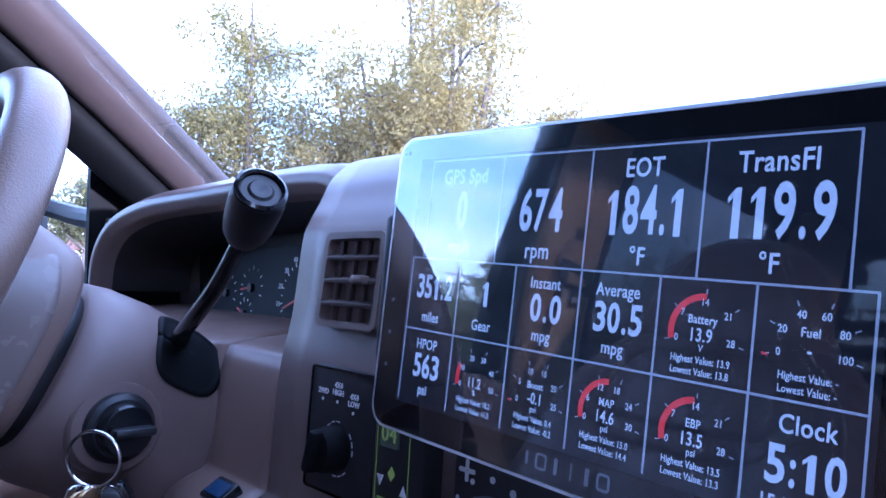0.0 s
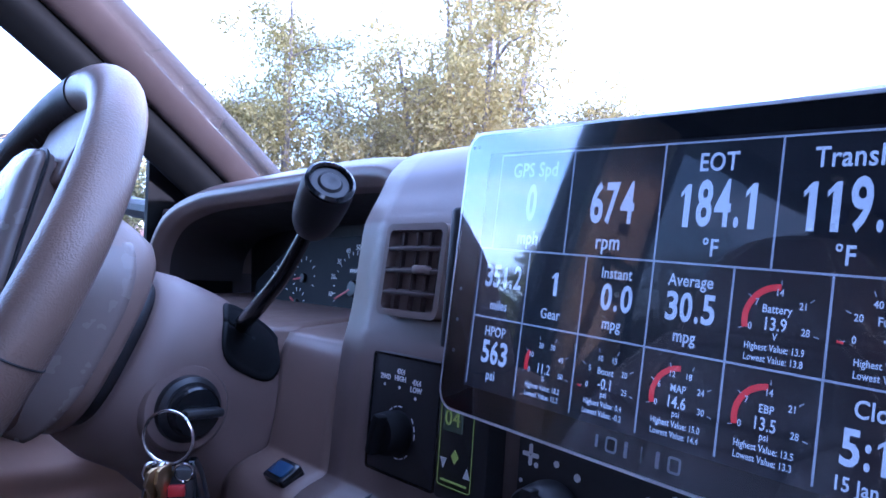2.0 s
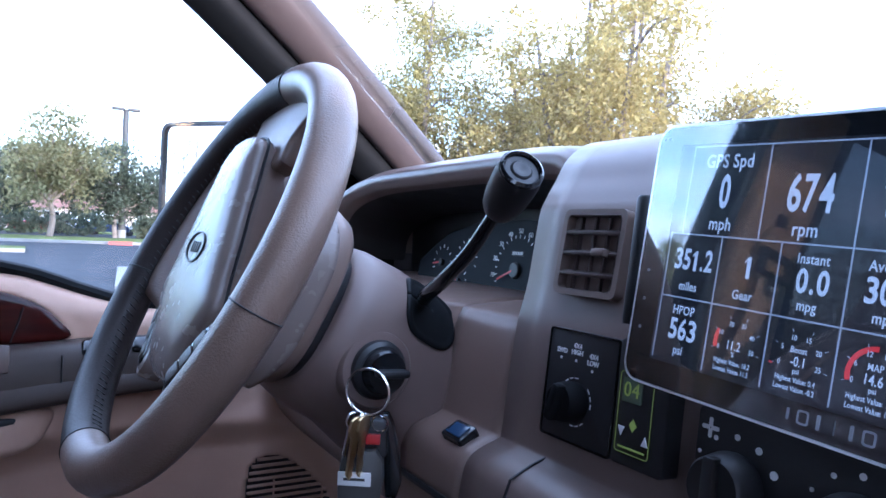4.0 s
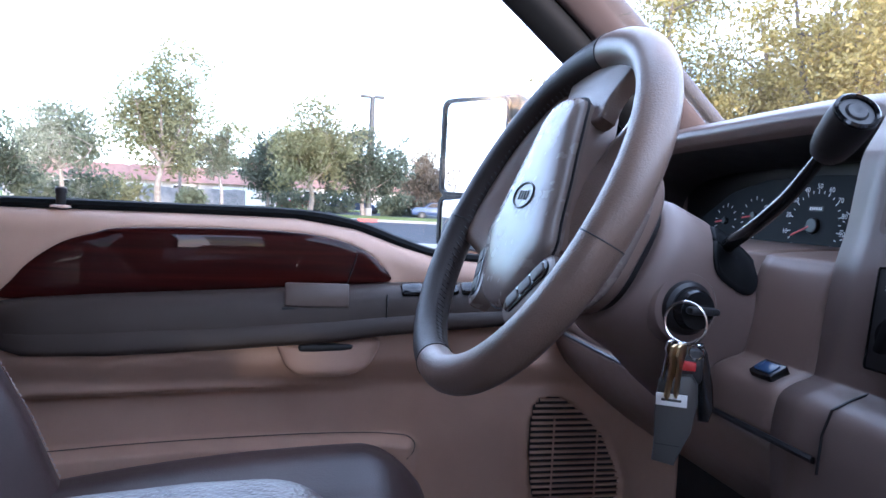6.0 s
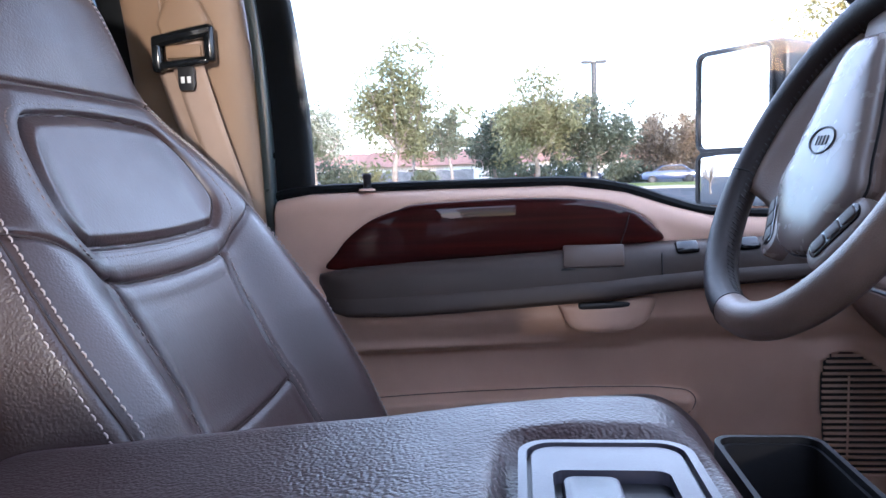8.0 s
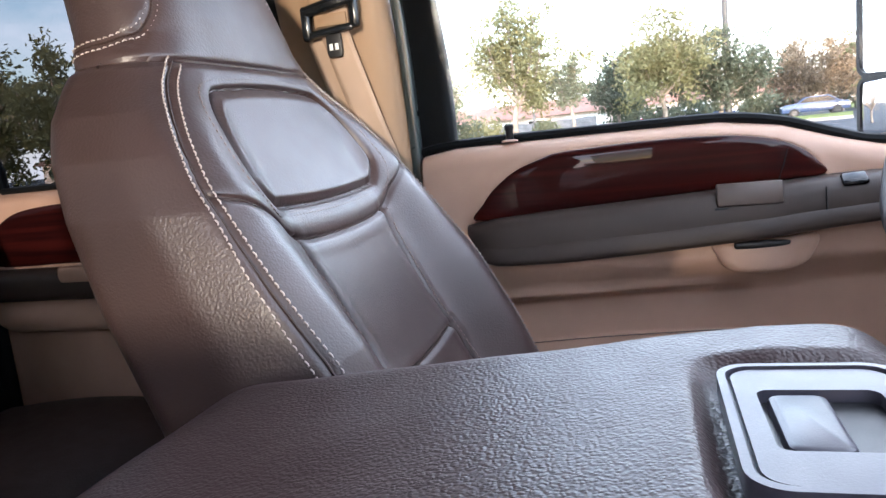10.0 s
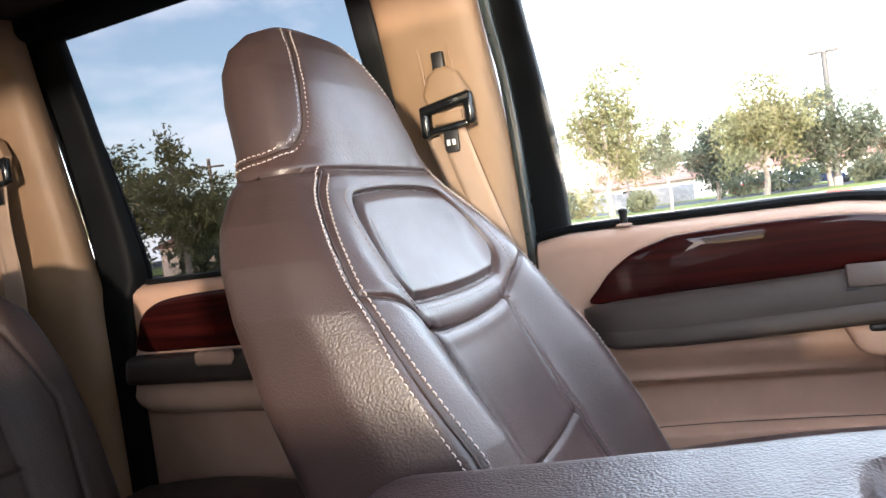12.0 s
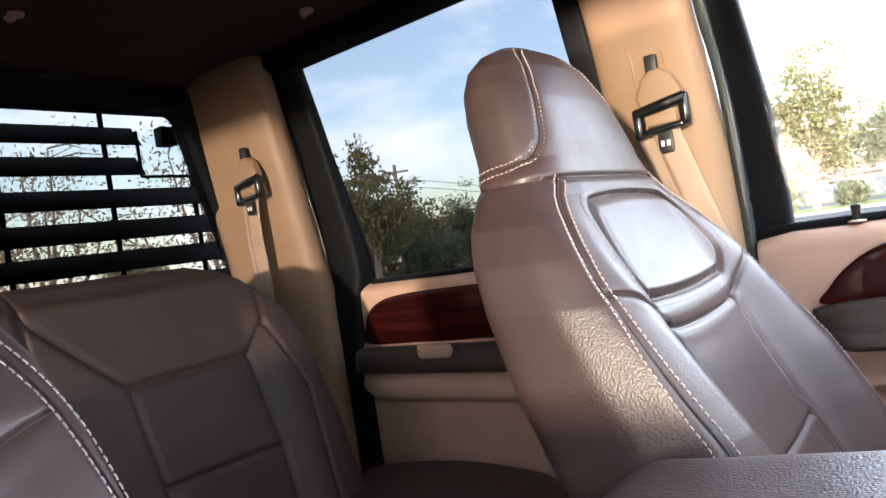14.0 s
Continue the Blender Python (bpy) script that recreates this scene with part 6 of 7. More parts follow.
# ---- instrument cluster ----
cluster = thing("instrument_cluster", (-0.70, 0.45, 1.48), "dark instrument cluster with pale dial markings", "instrument cluster")
CM = axes((-0.70, 0.432, 1.484), (1, 0, 0), (0, 0.12, 0.99))
part("face", slab([(-0.19, -0.05), (0.20, -0.05), (0.20, 0.035), (0.15, 0.046), (0.05, 0.050), (-0.05, 0.046), (-0.12, 0.030), (-0.19, -0.01)], 0.006, CM, 0.001), material("slate dial face", (0.008, 0.010, 0.013), 0.6, mottle=0.1, spec=0.12), cluster, smooth=False)
for cx, cy, r, n, a0, a1 in ((0.045, -0.010, 0.040, 21, 215, -35), (-0.065, -0.002, 0.024, 9, 200, -20), (-0.125, -0.010, 0.022, 9, 200, -20), (-0.075, -0.032, 0.016, 6, 170, 10), (0.125, -0.012, 0.036, 13, 215, 20)):
    for k in range(n):
        a = radians(a0 + (a1 - a0) * k / (n - 1))
        big = k % 2 == 0
        part("tick", box((0.0050 if big else 0.0034, 0.0011, 0.0003), tuple(CM @ Vector((cx + r * math.cos(a), cy + r * math.sin(a), 0.0004))), 0, CM.to_3x3().to_4x4() @ Matrix.Rotation(a, 4, "Z")), PRINT, cluster)
        if r > 0.038 and big and 0 < k:
            lettering(str(5 * k), 0.0085, CM @ Matrix.Translation((cx + (r + 0.0062) * math.cos(a), cy + (r + 0.0062) * math.sin(a), 0.0004)), PRINT, cluster)
    part("hub", lathe([(r * 0.24, 0.0), (r * 0.24, 0.003), (r * 0.20, 0.0042), (0.0, 0.0045)], CM @ Matrix.Translation((cx, cy, 0)), 20), BLACK, cluster)
    ln = r * 0.75
    an = a0 - 12
    part("needle", box((ln, 0.0022, 0.0012), tuple(CM @ Vector((cx + 0.6 * ln * math.cos(radians(an)), cy + 0.6 * ln * math.sin(radians(an)), 0.004))), 0.0004, CM.to_3x3().to_4x4() @ Matrix.Rotation(radians(an), 4, "Z")), RED, cluster, "red needle")
part("odometer", slab(round_rect(0.024, 0.006, 0.001), 0.0006, CM @ Matrix.Translation((0.045, 0.010, 0.0008))), BLACK, cluster)
for k in range(6):
    part("odometer_bar", slab(round_rect(0.0022, 0.0036, 0.0004, 2), 0.0003, CM @ Matrix.Translation((0.0365 + 0.0034 * k, 0.010, 0.0012))), PRINT, cluster, smooth=False)

# ---- fittings of the left front door ----
LEVER = material("taupe door lever", (0.095, 0.066, 0.052), 0.42, grain=0.1, mottle=0.06)
part("latch_plate", box((0.012, 0.090, 0.034), (-0.957, -0.119, 1.3415), 0.003, (0, -12, 0)), LEVER, door_front, "tan door release lever")
part("latch_gap", box((0.012, 0.097, 0.004), (-0.958, -0.119, 1.3225), 0.001), BLACK, door_front)
cup = [(-0.168, 1.272), (-0.166, 1.250), (-0.155, 1.232), (-0.135, 1.223), (-0.085, 1.222), (-0.055, 1.229), (-0.036, 1.245), (-0.030, 1.277), (-0.10, 1.274)]
swell(cup, Matrix.Translation((0.030, 0, 0)) @ PLANE_DOOR, 0.012, TAN, "pull_cup", door_front)
part("pull_slot", box((0.016, 0.080, 0.012), (-0.962, -0.103, 1.266), 0.005, (0, 0, 3), 3), BLACK, door_front)
part("lock_pin", lathe([(0.0, 0.0), (0.0065, 0.0), (0.0065, 0.016), (0.0078, 0.018), (0.0078, 0.024), (0.006, 0.026), (0.0, 0.026)], axes((-1.026, -0.474, 1.452), (1, 0, 0), (0, 1, 0)), 16), BLACK, door_front, "black lock pin")
part("lock_collar", lathe([(0.014, 0.0), (0.013, 0.003), (0.008, 0.004), (0.0, 0.004)], axes((-1.024, -0.474, 1.449), (1, 0, 0), (0, 1, 0)), 18), TAN, door_front)
for y, w in ((0.018, 0.034), (0.072, 0.030), (0.106, 0.030), (0.144, 0.034), (0.182, 0.034)):
    part("window_switch", box((0.026, w, 0.010), (-0.960, y, 1.353 + 0.04 * (y - 0.05)), 0.005, (4, 30, 0), 3), GLOSS_BLACK, door_front, "gloss black window rocker")
part("arm_joint", tube([(-0.9485, -0.020, 1.288), (-0.9465, -0.020, 1.31), (-0.949, -0.020, 1.345)], 0.0011, 6), BLACK, door_front)
part("wood_joint", tube([(-0.9845, -0.062, 1.400), (-0.983, -0.066, 1.384), (-0.985, -0.075, 1.356)], 0.0012, 6), BLACK, door_front)

# speaker grille: dark cavity and single slats
def trim_x(y, z):
    return DOOR_X + float(front_trim(np.array([y]), np.array([z]))[0])


grille = thing("speaker_grille", (-0.97, 0.29, 1.09), "tan slatted speaker grille in the door", "speaker grille")
part("cavity", slab([(y, z) for y, z in SPEAKER], 0.004, axes((trim_x(0.29, 1.09) + 0.0015, 0, 0), (0, 1, 0), (0, 0, 1)) @ Matrix.Identity(4)), BLACK, grille, smooth=False)
zs = np.array([p[1] for p in SPEAKER])
for k in range(21):
    z = 1.0 + 0.0092 * k
    cuts = []
    for (ay, az), (by, bz) in zip(SPEAKER, SPEAKER[1:] + SPEAKER[:1]):
        if (az > z) != (bz > z):
            cuts.append(ay + (by - ay) * (z - az) / (bz - az))
    if len(cuts) >= 2:
        y0, y1 = min(cuts), max(cuts)
        part("slat", box((0.004, y1 - y0, 0.0044), (trim_x(0.29, 1.09) + 0.004, (y0 + y1) / 2, z), 0.0012), TAN, grille)
for y in (0.252, 0.325):
    part("rib", box((0.003, 0.0025, 0.15), (trim_x(0.29, 1.09) + 0.0045, y, 1.078), 0.0008), TAN, grille)

# dark gap along the lip of the map pocket
lip = [(-0.50, 1.099), (-0.35, 1.109), (-0.15, 1.1225), (-0.04, 1.1275), (0.0, 1.1275), (0.025, 1.123), (0.037, 1.112), (0.034, 1.101), (0.022, 1.096)]
part("pocket_gap", tube(catmull([(trim_x(y, z - 0.004) + 0.0004, y, z) for y, z in lip], 5), 0.0009, 6), LEVER, door_front)

# ---- seat belts ----
def belt(name_label, at, side_len, lean):
    x, y, z = at
    b = thing("seat_belt", at, name_label, "seat belt", "shoulder belts")
    part("slider", box((0.012, 0.022, 0.042), (x + 0.004, y - 0.006, z + 0.078), 0.003), BLACK, b)
    part("cover", slab([(-0.034, -0.022), (0.034, -0.022), (0.042, 0.0), (0.026, 0.034), (0.008, 0.046), (-0.010, 0.046), (-0.028, 0.034), (-0.042, 0.002)], 0.022, axes((x + 0.014, y, z + 0.026), (0, 1, 0), (0, 0, 1)), 0.008, 3), PILLAR, b, "tan plastic anchor cover")
    part("guide", tube(catmull([(x + 0.010, y - 0.044, z + 0.000), (x + 0.016, y, z + 0.006), (x + 0.010, y + 0.044, z + 0.014)], 5), 0.0105, 10), GLOSS_BLACK, b, "gloss black belt guide")
    for s in (-1, 1):
        part("cheek", box((0.018, 0.016, 0.056), (x + 0.010, y + s * 0.042, z - 0.012 + 0.006 * s), 0.006, None, 3), GLOSS_BLACK, b)
    part("lower_bar", box((0.012, 0.078, 0.012), (x + 0.012, y, z - 0.034), 0.004, (5, 0, 0)), GLOSS_BLACK, b)
    part("web_fold", box((0.006, 0.060, 0.026), (x + 0.006, y, z - 0.014), 0.001), WEB, b)
    part("web_fold", box((0.008, 0.056, 0.020), (x + 0.010, y, z - 0.016), 0.002), PILLAR, b)
    part("tongue", slab([(-0.013, 0.0), (0.013, 0.0), (0.013, -0.030), (0.010, -0.036), (-0.010, -0.036), (-0.013, -0.030)], 0.004, axes((x + 0.018, y + 0.004, z - 0.040), (0, 1, 0), (0, 0.05, 1)), 0.001), BLACK, b)
    for s in (-1, 1):
        part("tongue_slot", box((0.001, 0.006, 0.010), (x + 0.0186, y + 0.004 + s * 0.005, z - 0.060), 0.0004), WHITE, b)
    for off, dx in ((0.0, 0.0), (-0.03, -0.010)):
        def web(a, c):
            t = c
            return (x + 0.004 + dx - 0.02 * t + 0.004 * math.sin(t * 7), y + off + (a - 0.5) * 0.050 + lean * t, z - 0.030 - side_len * t)
        v, f = sheet(6, 30, web, (-0.0014, 0, 0))
        solid("webbing", v, f, WEB, b)
    return b


belt("tan seat belt on a black guide at the centre pillar", (-0.962, -0.735, 1.690), 0.42, 0.115)
belt("tan rear seat belt on the rear pillar", (-0.872, -1.775, 1.742), 0.36, -0.03)

# pillar mouldings: slide channel of the belt
part("slide_channel", tube(catmull([(-0.975, -0.775, 1.70), (-0.957, -0.780, 1.86), (-0.938, -0.775, 1.925), (-0.932, -0.755, 1.945), (-0.938, -0.732, 1.925), (-0.957, -0.725, 1.86), (-0.975, -0.722, 1.70)], 5), 0.003, 6), PILLAR, None, "tan moulded belt slide channel on the pillar", kind="structure", category="trim")

# ---- hooks on the headliner ----
for x, y in ((-0.835, -1.44), (-0.37, -1.78)):
    hk = thing("coat_hook", (x, y, 2.05), "small cream coat hook on the headliner", "hook", "headliner hooks")
    hz = headliner((x + 1.0) / 1.67, (y + 2.06) / 2.0)[2]
    part("hook_base", lathe([(0.0, 0.0), (0.016, 0.0), (0.014, -0.006), (0.0, -0.008)], Matrix.Translation((x, y, hz)), 18), TAN, hk)
    part("hook_tip", tube(catmull([(x, y, hz - 0.006), (x + 0.012, y, hz - 0.016), (x + 0.022, y + 0.004, hz - 0.012)], 4), 0.005, 8), TAN, hk)

# ---- towing mirror outside the left door ----
mir = thing("side_mirror", (-1.40, 0.30, 1.5), "tall black towing mirror with two glasses", "mirror")
mu = Vector((0.80, 0.60, 0)).normalized()
mn = Vector((0.60, -0.80, 0))
MM = axes((-1.448, 0.236, 1.545), tuple(mu), (0.02, 0.02, 1))
part("shell", slab(round_rect(0.215, 0.345, 0.025), 0.10, MM, 0.012, 4), BLACK, mir)
part("upper_rim", frame_ring(round_rect(0.186, 0.215, 0.022), round_rect(0.172, 0.200, 0.016), 0.014, MM @ Matrix.Translation((-0.013, 0.060, 0.008))), BLACK, mir)
part("upper_glass", slab(round_rect(0.174, 0.202, 0.016), 0.002, MM @ Matrix.Translation((-0.013, 0.060, 0.002))), MIRROR, mir, "flat mirror glass", smooth=False)
part("lower_rim", frame_ring(round_rect(0.186, 0.120, 0.020), round_rect(0.172, 0.106, 0.014), 0.014, MM @ Matrix.Translation((-0.013, -0.109, 0.008))), BLACK, mir)


def convex(a, b):
    x, y = (2 * a - 1) * 0.087, (2 * b - 1) * 0.054
    return tuple(MM @ Vector((x - 0.013, -0.109 + y, 0.0095 - 0.35 * (x * x + y * y))))


v, f = sheet(16, 12, convex, tuple(mn * -0.003))
solid("lower_glass", v, f, MIRROR, mir, "convex mirror glass")
for z in (1.47, 1.60):
    part("arm", tube([(-1.33, 0.36, z), (-1.20, 0.37, z - 0.02), (-1.07, 0.36, z - 0.03)], 0.016, 10), BLACK, mir)
# sail panel at the front corner of the door window
quad_prism("sail_panel", [(-1.03, 0.327, 1.375), (-1.03, 0.50, 1.375), (-1.01, 0.47, 1.60), (-1.01, 0.327, 1.69)], (-0.012, 0, 0), RUBBER, door_front)

# ---- outside ----
ASPHALT = material("worn asphalt", (0.048, 0.050, 0.056), 0.9, spec=0.08, grain=0.5, grain_scale=60, mottle=0.2, mottle_scale=0.6)
CONCRETE = material("pale concrete", (0.24, 0.23, 0.215), 0.9, spec=0.1, grain=0.3, grain_scale=40, mottle=0.12, mottle_scale=1.2)
GRASS = material("winter grass", (0.13, 0.15, 0.05), 0.9, spec=0.05, grain=0.6, grain_scale=30, mottle=0.35, mottle_scale=0.7)
BARK = material("grey bark", (0.22, 0.18, 0.15), 0.9, grain=0.8, grain_scale=30, mottle=0.3, mottle_scale=4)
STEEL = material("grey galvanised steel", (0.05, 0.047, 0.044), 0.6, mottle=0.1)
ROOF = material("red-brown shingle roof", (0.22, 0.105, 0.075), 0.85, grain=0.4, grain_scale=20, mottle=0.2, mottle_scale=2)
STUCCO = material("pink-white stucco", (0.56, 0.46, 0.40), 0.85, mottle=0.1, mottle_scale=1)
GARAGE = material("white garage door", (0.62, 0.60, 0.56), 0.6, mottle=0.05)
FENCE = material("grey fence boards", (0.20, 0.19, 0.185), 0.9, mottle=0.25, mottle_scale=3)
REDPAINT = material("red kerb paint", (0.45, 0.08, 0.06), 0.7)
TYRE = material("tyre rubber", (0.02, 0.02, 0.02), 0.8)
CAR_GLASS = material("dark car glass", (0.02, 0.025, 0.03), 0.1)


def foliage(name, colour, spread=0.2):
    """Leaves that differ one from the next and let some light through."""
    m = bpy.data.materials.new(name)
    m.use_nodes = True
    nt = m.node_tree
    b = nt.nodes["Principled BSDF"]
    g = nt.nodes.new("ShaderNodeNewGeometry")
    r = nt.nodes.new("ShaderNodeMapRange")
    r.inputs["To Min"].default_value, r.inputs["To Max"].default_value = 1 - spread, 1 + spread
    nt.links.new(g.outputs["Random Per Island"], r.inputs["Value"])
    mul = nt.nodes.new("ShaderNodeVectorMath")
    mul.operation = "SCALE"
    mul.inputs[0].default_value = colour
    nt.links.new(r.outputs["Result"], mul.inputs["Scale"])
    nt.links.new(mul.outputs["Vector"], b.inputs["Base Color"])
    b.inputs["Roughness"].default_value = 0.75
    b.inputs["Specular IOR Level"].default_value = 0.1
    tr = nt.nodes.new("ShaderNodeBsdfTranslucent")
    nt.links.new(mul.outputs["Vector"], tr.inputs["Color"])
    mix = nt.nodes.new("ShaderNodeMixShader")
    mix.inputs["Fac"].default_value = 0.5
    nt.links.new(b.outputs["BSDF"], mix.inputs[1])
    nt.links.new(tr.outputs["BSDF"], mix.inputs[2])
    nt.links.new(mix.outputs["Shader"], nt.nodes["Material Output"].inputs["Surface"])
    return m


OLIVE = foliage("olive leaves", (0.19, 0.185, 0.095))
GOLD = foliage("yellow-green leaves", (0.41, 0.325, 0.12), 0.3)
OLIVE2 = foliage("olive-yellow leaves", (0.32, 0.265, 0.10), 0.3)
GREEN_L = foliage("grey-green leaves", (0.16, 0.175, 0.115))
DEEP = foliage("dark green leaves", (0.10, 0.115, 0.08))
TANLEAF = foliage("tan bare twigs", (0.27, 0.205, 0.14), 0.3)


def bearing(az, d):
    """A place on the ground, az degrees left of straight ahead."""
    return Vector((-math.sin(radians(az)) * d, -0.2 + math.cos(radians(az)) * d, 0))


# one sheet of ground out to the horizon
v, f = sheet(60, 60, lambda a, b: (-900 + 1800 * a, -900 + 1800 * b, 0.0))
solid("ground", v, f, ASPHALT, None, "grey asphalt car park ground", kind="structure", category="ground")


def patch(name, pts, z, mat, label, category):
    """A raised flat bed with real kerb height."""
    n = len(pts)
    verts = [(x, y, z) for x, y in pts] + [(x, y, -0.02) for x, y in pts]
    faces = [tuple(range(n))] + [(i, (i + 1) % n, (i + 1) % n + n, i + n) for i in range(n)]
    return solid(name, verts, faces, mat, None, label, smooth=False, kind="structure", category=category)


def band(az0, az1, d0, d1, n=14):
    return [tuple(bearing(az0 + (az1 - az0) * k / n, d0).xy) for k in range(n + 1)] + [tuple(bearing(az1 + (az0 - az1) * k / n, d1).xy) for k in range(n + 1)]


patch("pavement", band(72, 84, 17, 24), 0.06, CONCRETE, "pale concrete apron in the car park", "pavement")
patch("kerb", band(76, 110, 46.5, 47.2), 0.16, CONCRETE, "pale concrete kerb along the verge", "kerb")
patch("verge", band(76, 110, 47.2, 56), 0.17, GRASS, "strip of winter grass behind the kerb", "grass")
patch("kerb", band(90, 104, 33, 33.4), 0.15, CONCRETE, "pale concrete kerb of the planted island", "kerb")
patch("island", band(90, 104, 33.4, 36), 0.16, GRASS, "planted grass island in the car park", "grass")
patch("street", band(70, 120, 62, 75), 0.02, ASPHALT, "pale street beyond the verge", "road")
patch("lawn", band(60, 150, 76, 140), 0.10, GRASS, "lawns in front of the houses", "grass")
patch("verge", band(112, 150, 30, 60), 0.12, GRASS, "rough grass behind the truck", "grass")
patch("red_kerb", band(83.2, 84.8, 45.8, 46.4, 4), 0.2, REDPAINT, "short red painted kerb at the lamp post", "kerb")


def tree(at, height, spread, leaf, mat, seed, count, trunk=0.35, lean=0.0, limbs=7, clump=1.0, gap=0.0, label="leafy tree with a pale trunk", width=None, taper=0.75):
    """A tapered, forked tree whose crown is many small leaves in clumps along its limbs."""
    leaf, count = leaf * 0.62, int(count * 2.3)
    rng = random.Random(seed)
    ob = thing("tree", tuple(at), label, "tree", "trees round the car park")
    base = Vector(at)
    fork = height * trunk
    r0 = (width or height * 0.022)
    top = base + Vector((lean, lean * 0.4, fork))
    tips = []
    bmt = tube(catmull([base + Vector((0, 0, -0.1)), base.lerp(top, 0.5) + Vector((rng.uniform(-0.03, 0.03) * height, rng.uniform(-0.03, 0.03) * height, 0)), top], 5), [r0 * (1.25 - 0.055 * i) for i in range(11)], 8)
    part("trunk", bmt, BARK, ob)
    for k in range(limbs):
        a = 2 * math.pi * k / limbs + rng.uniform(-0.4, 0.4)
        rise = rng.uniform(0.25, 1.0) if k else 1.0
        out = spread * rng.uniform(0.45, 0.95) * (1.1 - taper * rise if k else 0.1)
        end = top + Vector((math.cos(a) * out, math.sin(a) * out, (height - fork) * rise * rng.uniform(0.82, 0.98)))
        mid = top.lerp(end, 0.5) + Vector((math.cos(a) * out * 0.2, math.sin(a) * out * 0.2, -0.02 * height))
        pts = catmull([top - Vector((0, 0, 0.03 * height)), mid, end], 5)
        part("limb", tube(pts, [r0 * (0.62 - 0.05 * i) for i in range(len(pts))], 6), BARK, ob)
        for q in range(4, len(pts)):
            tips.append((pts[q], 0.5 + 0.12 * q))
        for j in range(4):
            p = pts[rng.randrange(3, len(pts))]
            b = p + Vector((rng.gauss(0, 1), rng.gauss(0, 1), rng.gauss(0.15, 0.7))).normalized() * spread * rng.uniform(0.2, 0.5)
            part("branch", tube([p, p.lerp(b, 0.5) + Vector((0, 0, 0.02 * height)), b], [r0 * 0.22, r0 * 0.15, r0 * 0.05], 5), BARK, ob)
            tips.append((b, 1.0))
            tips.append((p.lerp(b, 0.6), 0.7))
    nr = np.random.default_rng(seed)
    centres = np.array([tuple(t[0]) for t in tips])
    weight = np.array([t[1] for t in tips])
    sub = []
    for c, w in zip(centres, weight):
        for j in range(4):
            sub.append(c + nr.normal(0, 0.11 * spread * clump, 3))
    sub = np.array(sub)
    if gap:
        sub = sub[nr.random(len(sub)) > gap]
    pick = nr.integers(0, len(sub), count)
    pos = sub[pick] + nr.normal(0, 1, (count, 3)) * np.array([0.075, 0.075, 0.055]) * spread * clump
    pos[:, 2] = np.maximum(pos[:, 2], base.z + fork * 0.55)
    d1 = nr.normal(0, 1, (count, 3))
    d1 /= np.linalg.norm(d1, axis=1)[:, None]
    d2 = np.cross(d1, nr.normal(0, 1, (count, 3)))
    d2 /= np.linalg.norm(d2, axis=1)[:, None] + 1e-9
    sz = leaf * nr.uniform(0.6, 1.4, count)[:, None]
    a, b = d1 * sz, d2 * sz * 0.42
    V = np.stack([pos - a, pos + b, pos + a, pos - b], 1).reshape(-1, 3) - np.array(tuple(base))
    me = bpy.data.meshes.new("crown")
    me.from_pydata(V.tolist(), [], [(4 * i, 4 * i + 1, 4 * i + 2, 4 * i + 3) for i in range(count)])
    me.materials.append(mat)
    cr = new("crown", me)
    cr.parent = ob
    return ob


# the big tree ahead of the windscreen: two leaning masses
tree(bearing(47.2, 15.0), 8.8, 3.0, 0.085, GOLD, 3, 30000, trunk=0.16, limbs=13, clump=0.95, gap=0.3, label="large yellow-green tree lit by low sun", width=0.17, taper=0.25)
tree(bearing(61.5, 15.5), 7.2, 2.5, 0.070, OLIVE2, 8, 24000, trunk=0.18, limbs=10, clump=1.0, gap=0.2, label="olive-green tree beside the larger one", width=0.13, taper=0.35)
# row of trees across the car park
tree(bearing(106.4, 52), 6.8, 4.0, 0.24, GREEN_L, 21, 2600, trunk=0.4, gap=0.45, label="thin pale-trunked tree with sparse leaves")
tree(bearing(99.8, 50), 9.6, 5.6, 0.24, OLIVE, 22, 5200, trunk=0.34, lean=0.9, gap=0.5, label="tall tree with a curved pale trunk")
tree(bearing(95.4, 49), 5.2, 1.7, 0.20, GREEN_L, 23, 1300, trunk=0.5, lean=-0.5, gap=0.2, label="small slender tree with a forked trunk")
tree(bearing(92.0, 62), 6.6, 4.0, 0.28, DEEP, 24, 3200, trunk=0.3, label="round dark green tree")
tree(bearing(88.7, 54), 8.4, 5.0, 0.25, OLIVE, 25, 5600, trunk=0.32, gap=0.4, label="broad olive-green tree with a forked trunk")
tree(bearing(84.4, 58), 7.2, 5.0, 0.27, DEEP, 26, 4600, trunk=0.3, gap=0.4, label="broad dark green tree beside the lamp post")
tree(bearing(79.6, 64), 5.8, 3.6, 0.26, TANLEAF, 27, 2800, trunk=0.28, label="bare tan-twigged winter tree")
tree(bearing(76.6, 66), 5.4, 3.4, 0.26, TANLEAF, 28, 2400, trunk=0.28, label="bare tan-twigged winter tree")
tree(bearing(73.0, 52), 7.0, 3.2, 0.25, OLIVE, 30, 2600, trunk=0.3, label="olive-green tree beyond the mirror")
tree(bearing(110.5, 58), 6.0, 3.4, 0.28, DEEP, 31, 2600, trunk=0.25, label="dark green tree at the fence")
tree(bearing(115, 50), 6.5, 3.0, 0.25, GREEN_L, 32, 2200, trunk=0.3, label="grey-green tree at the fence")
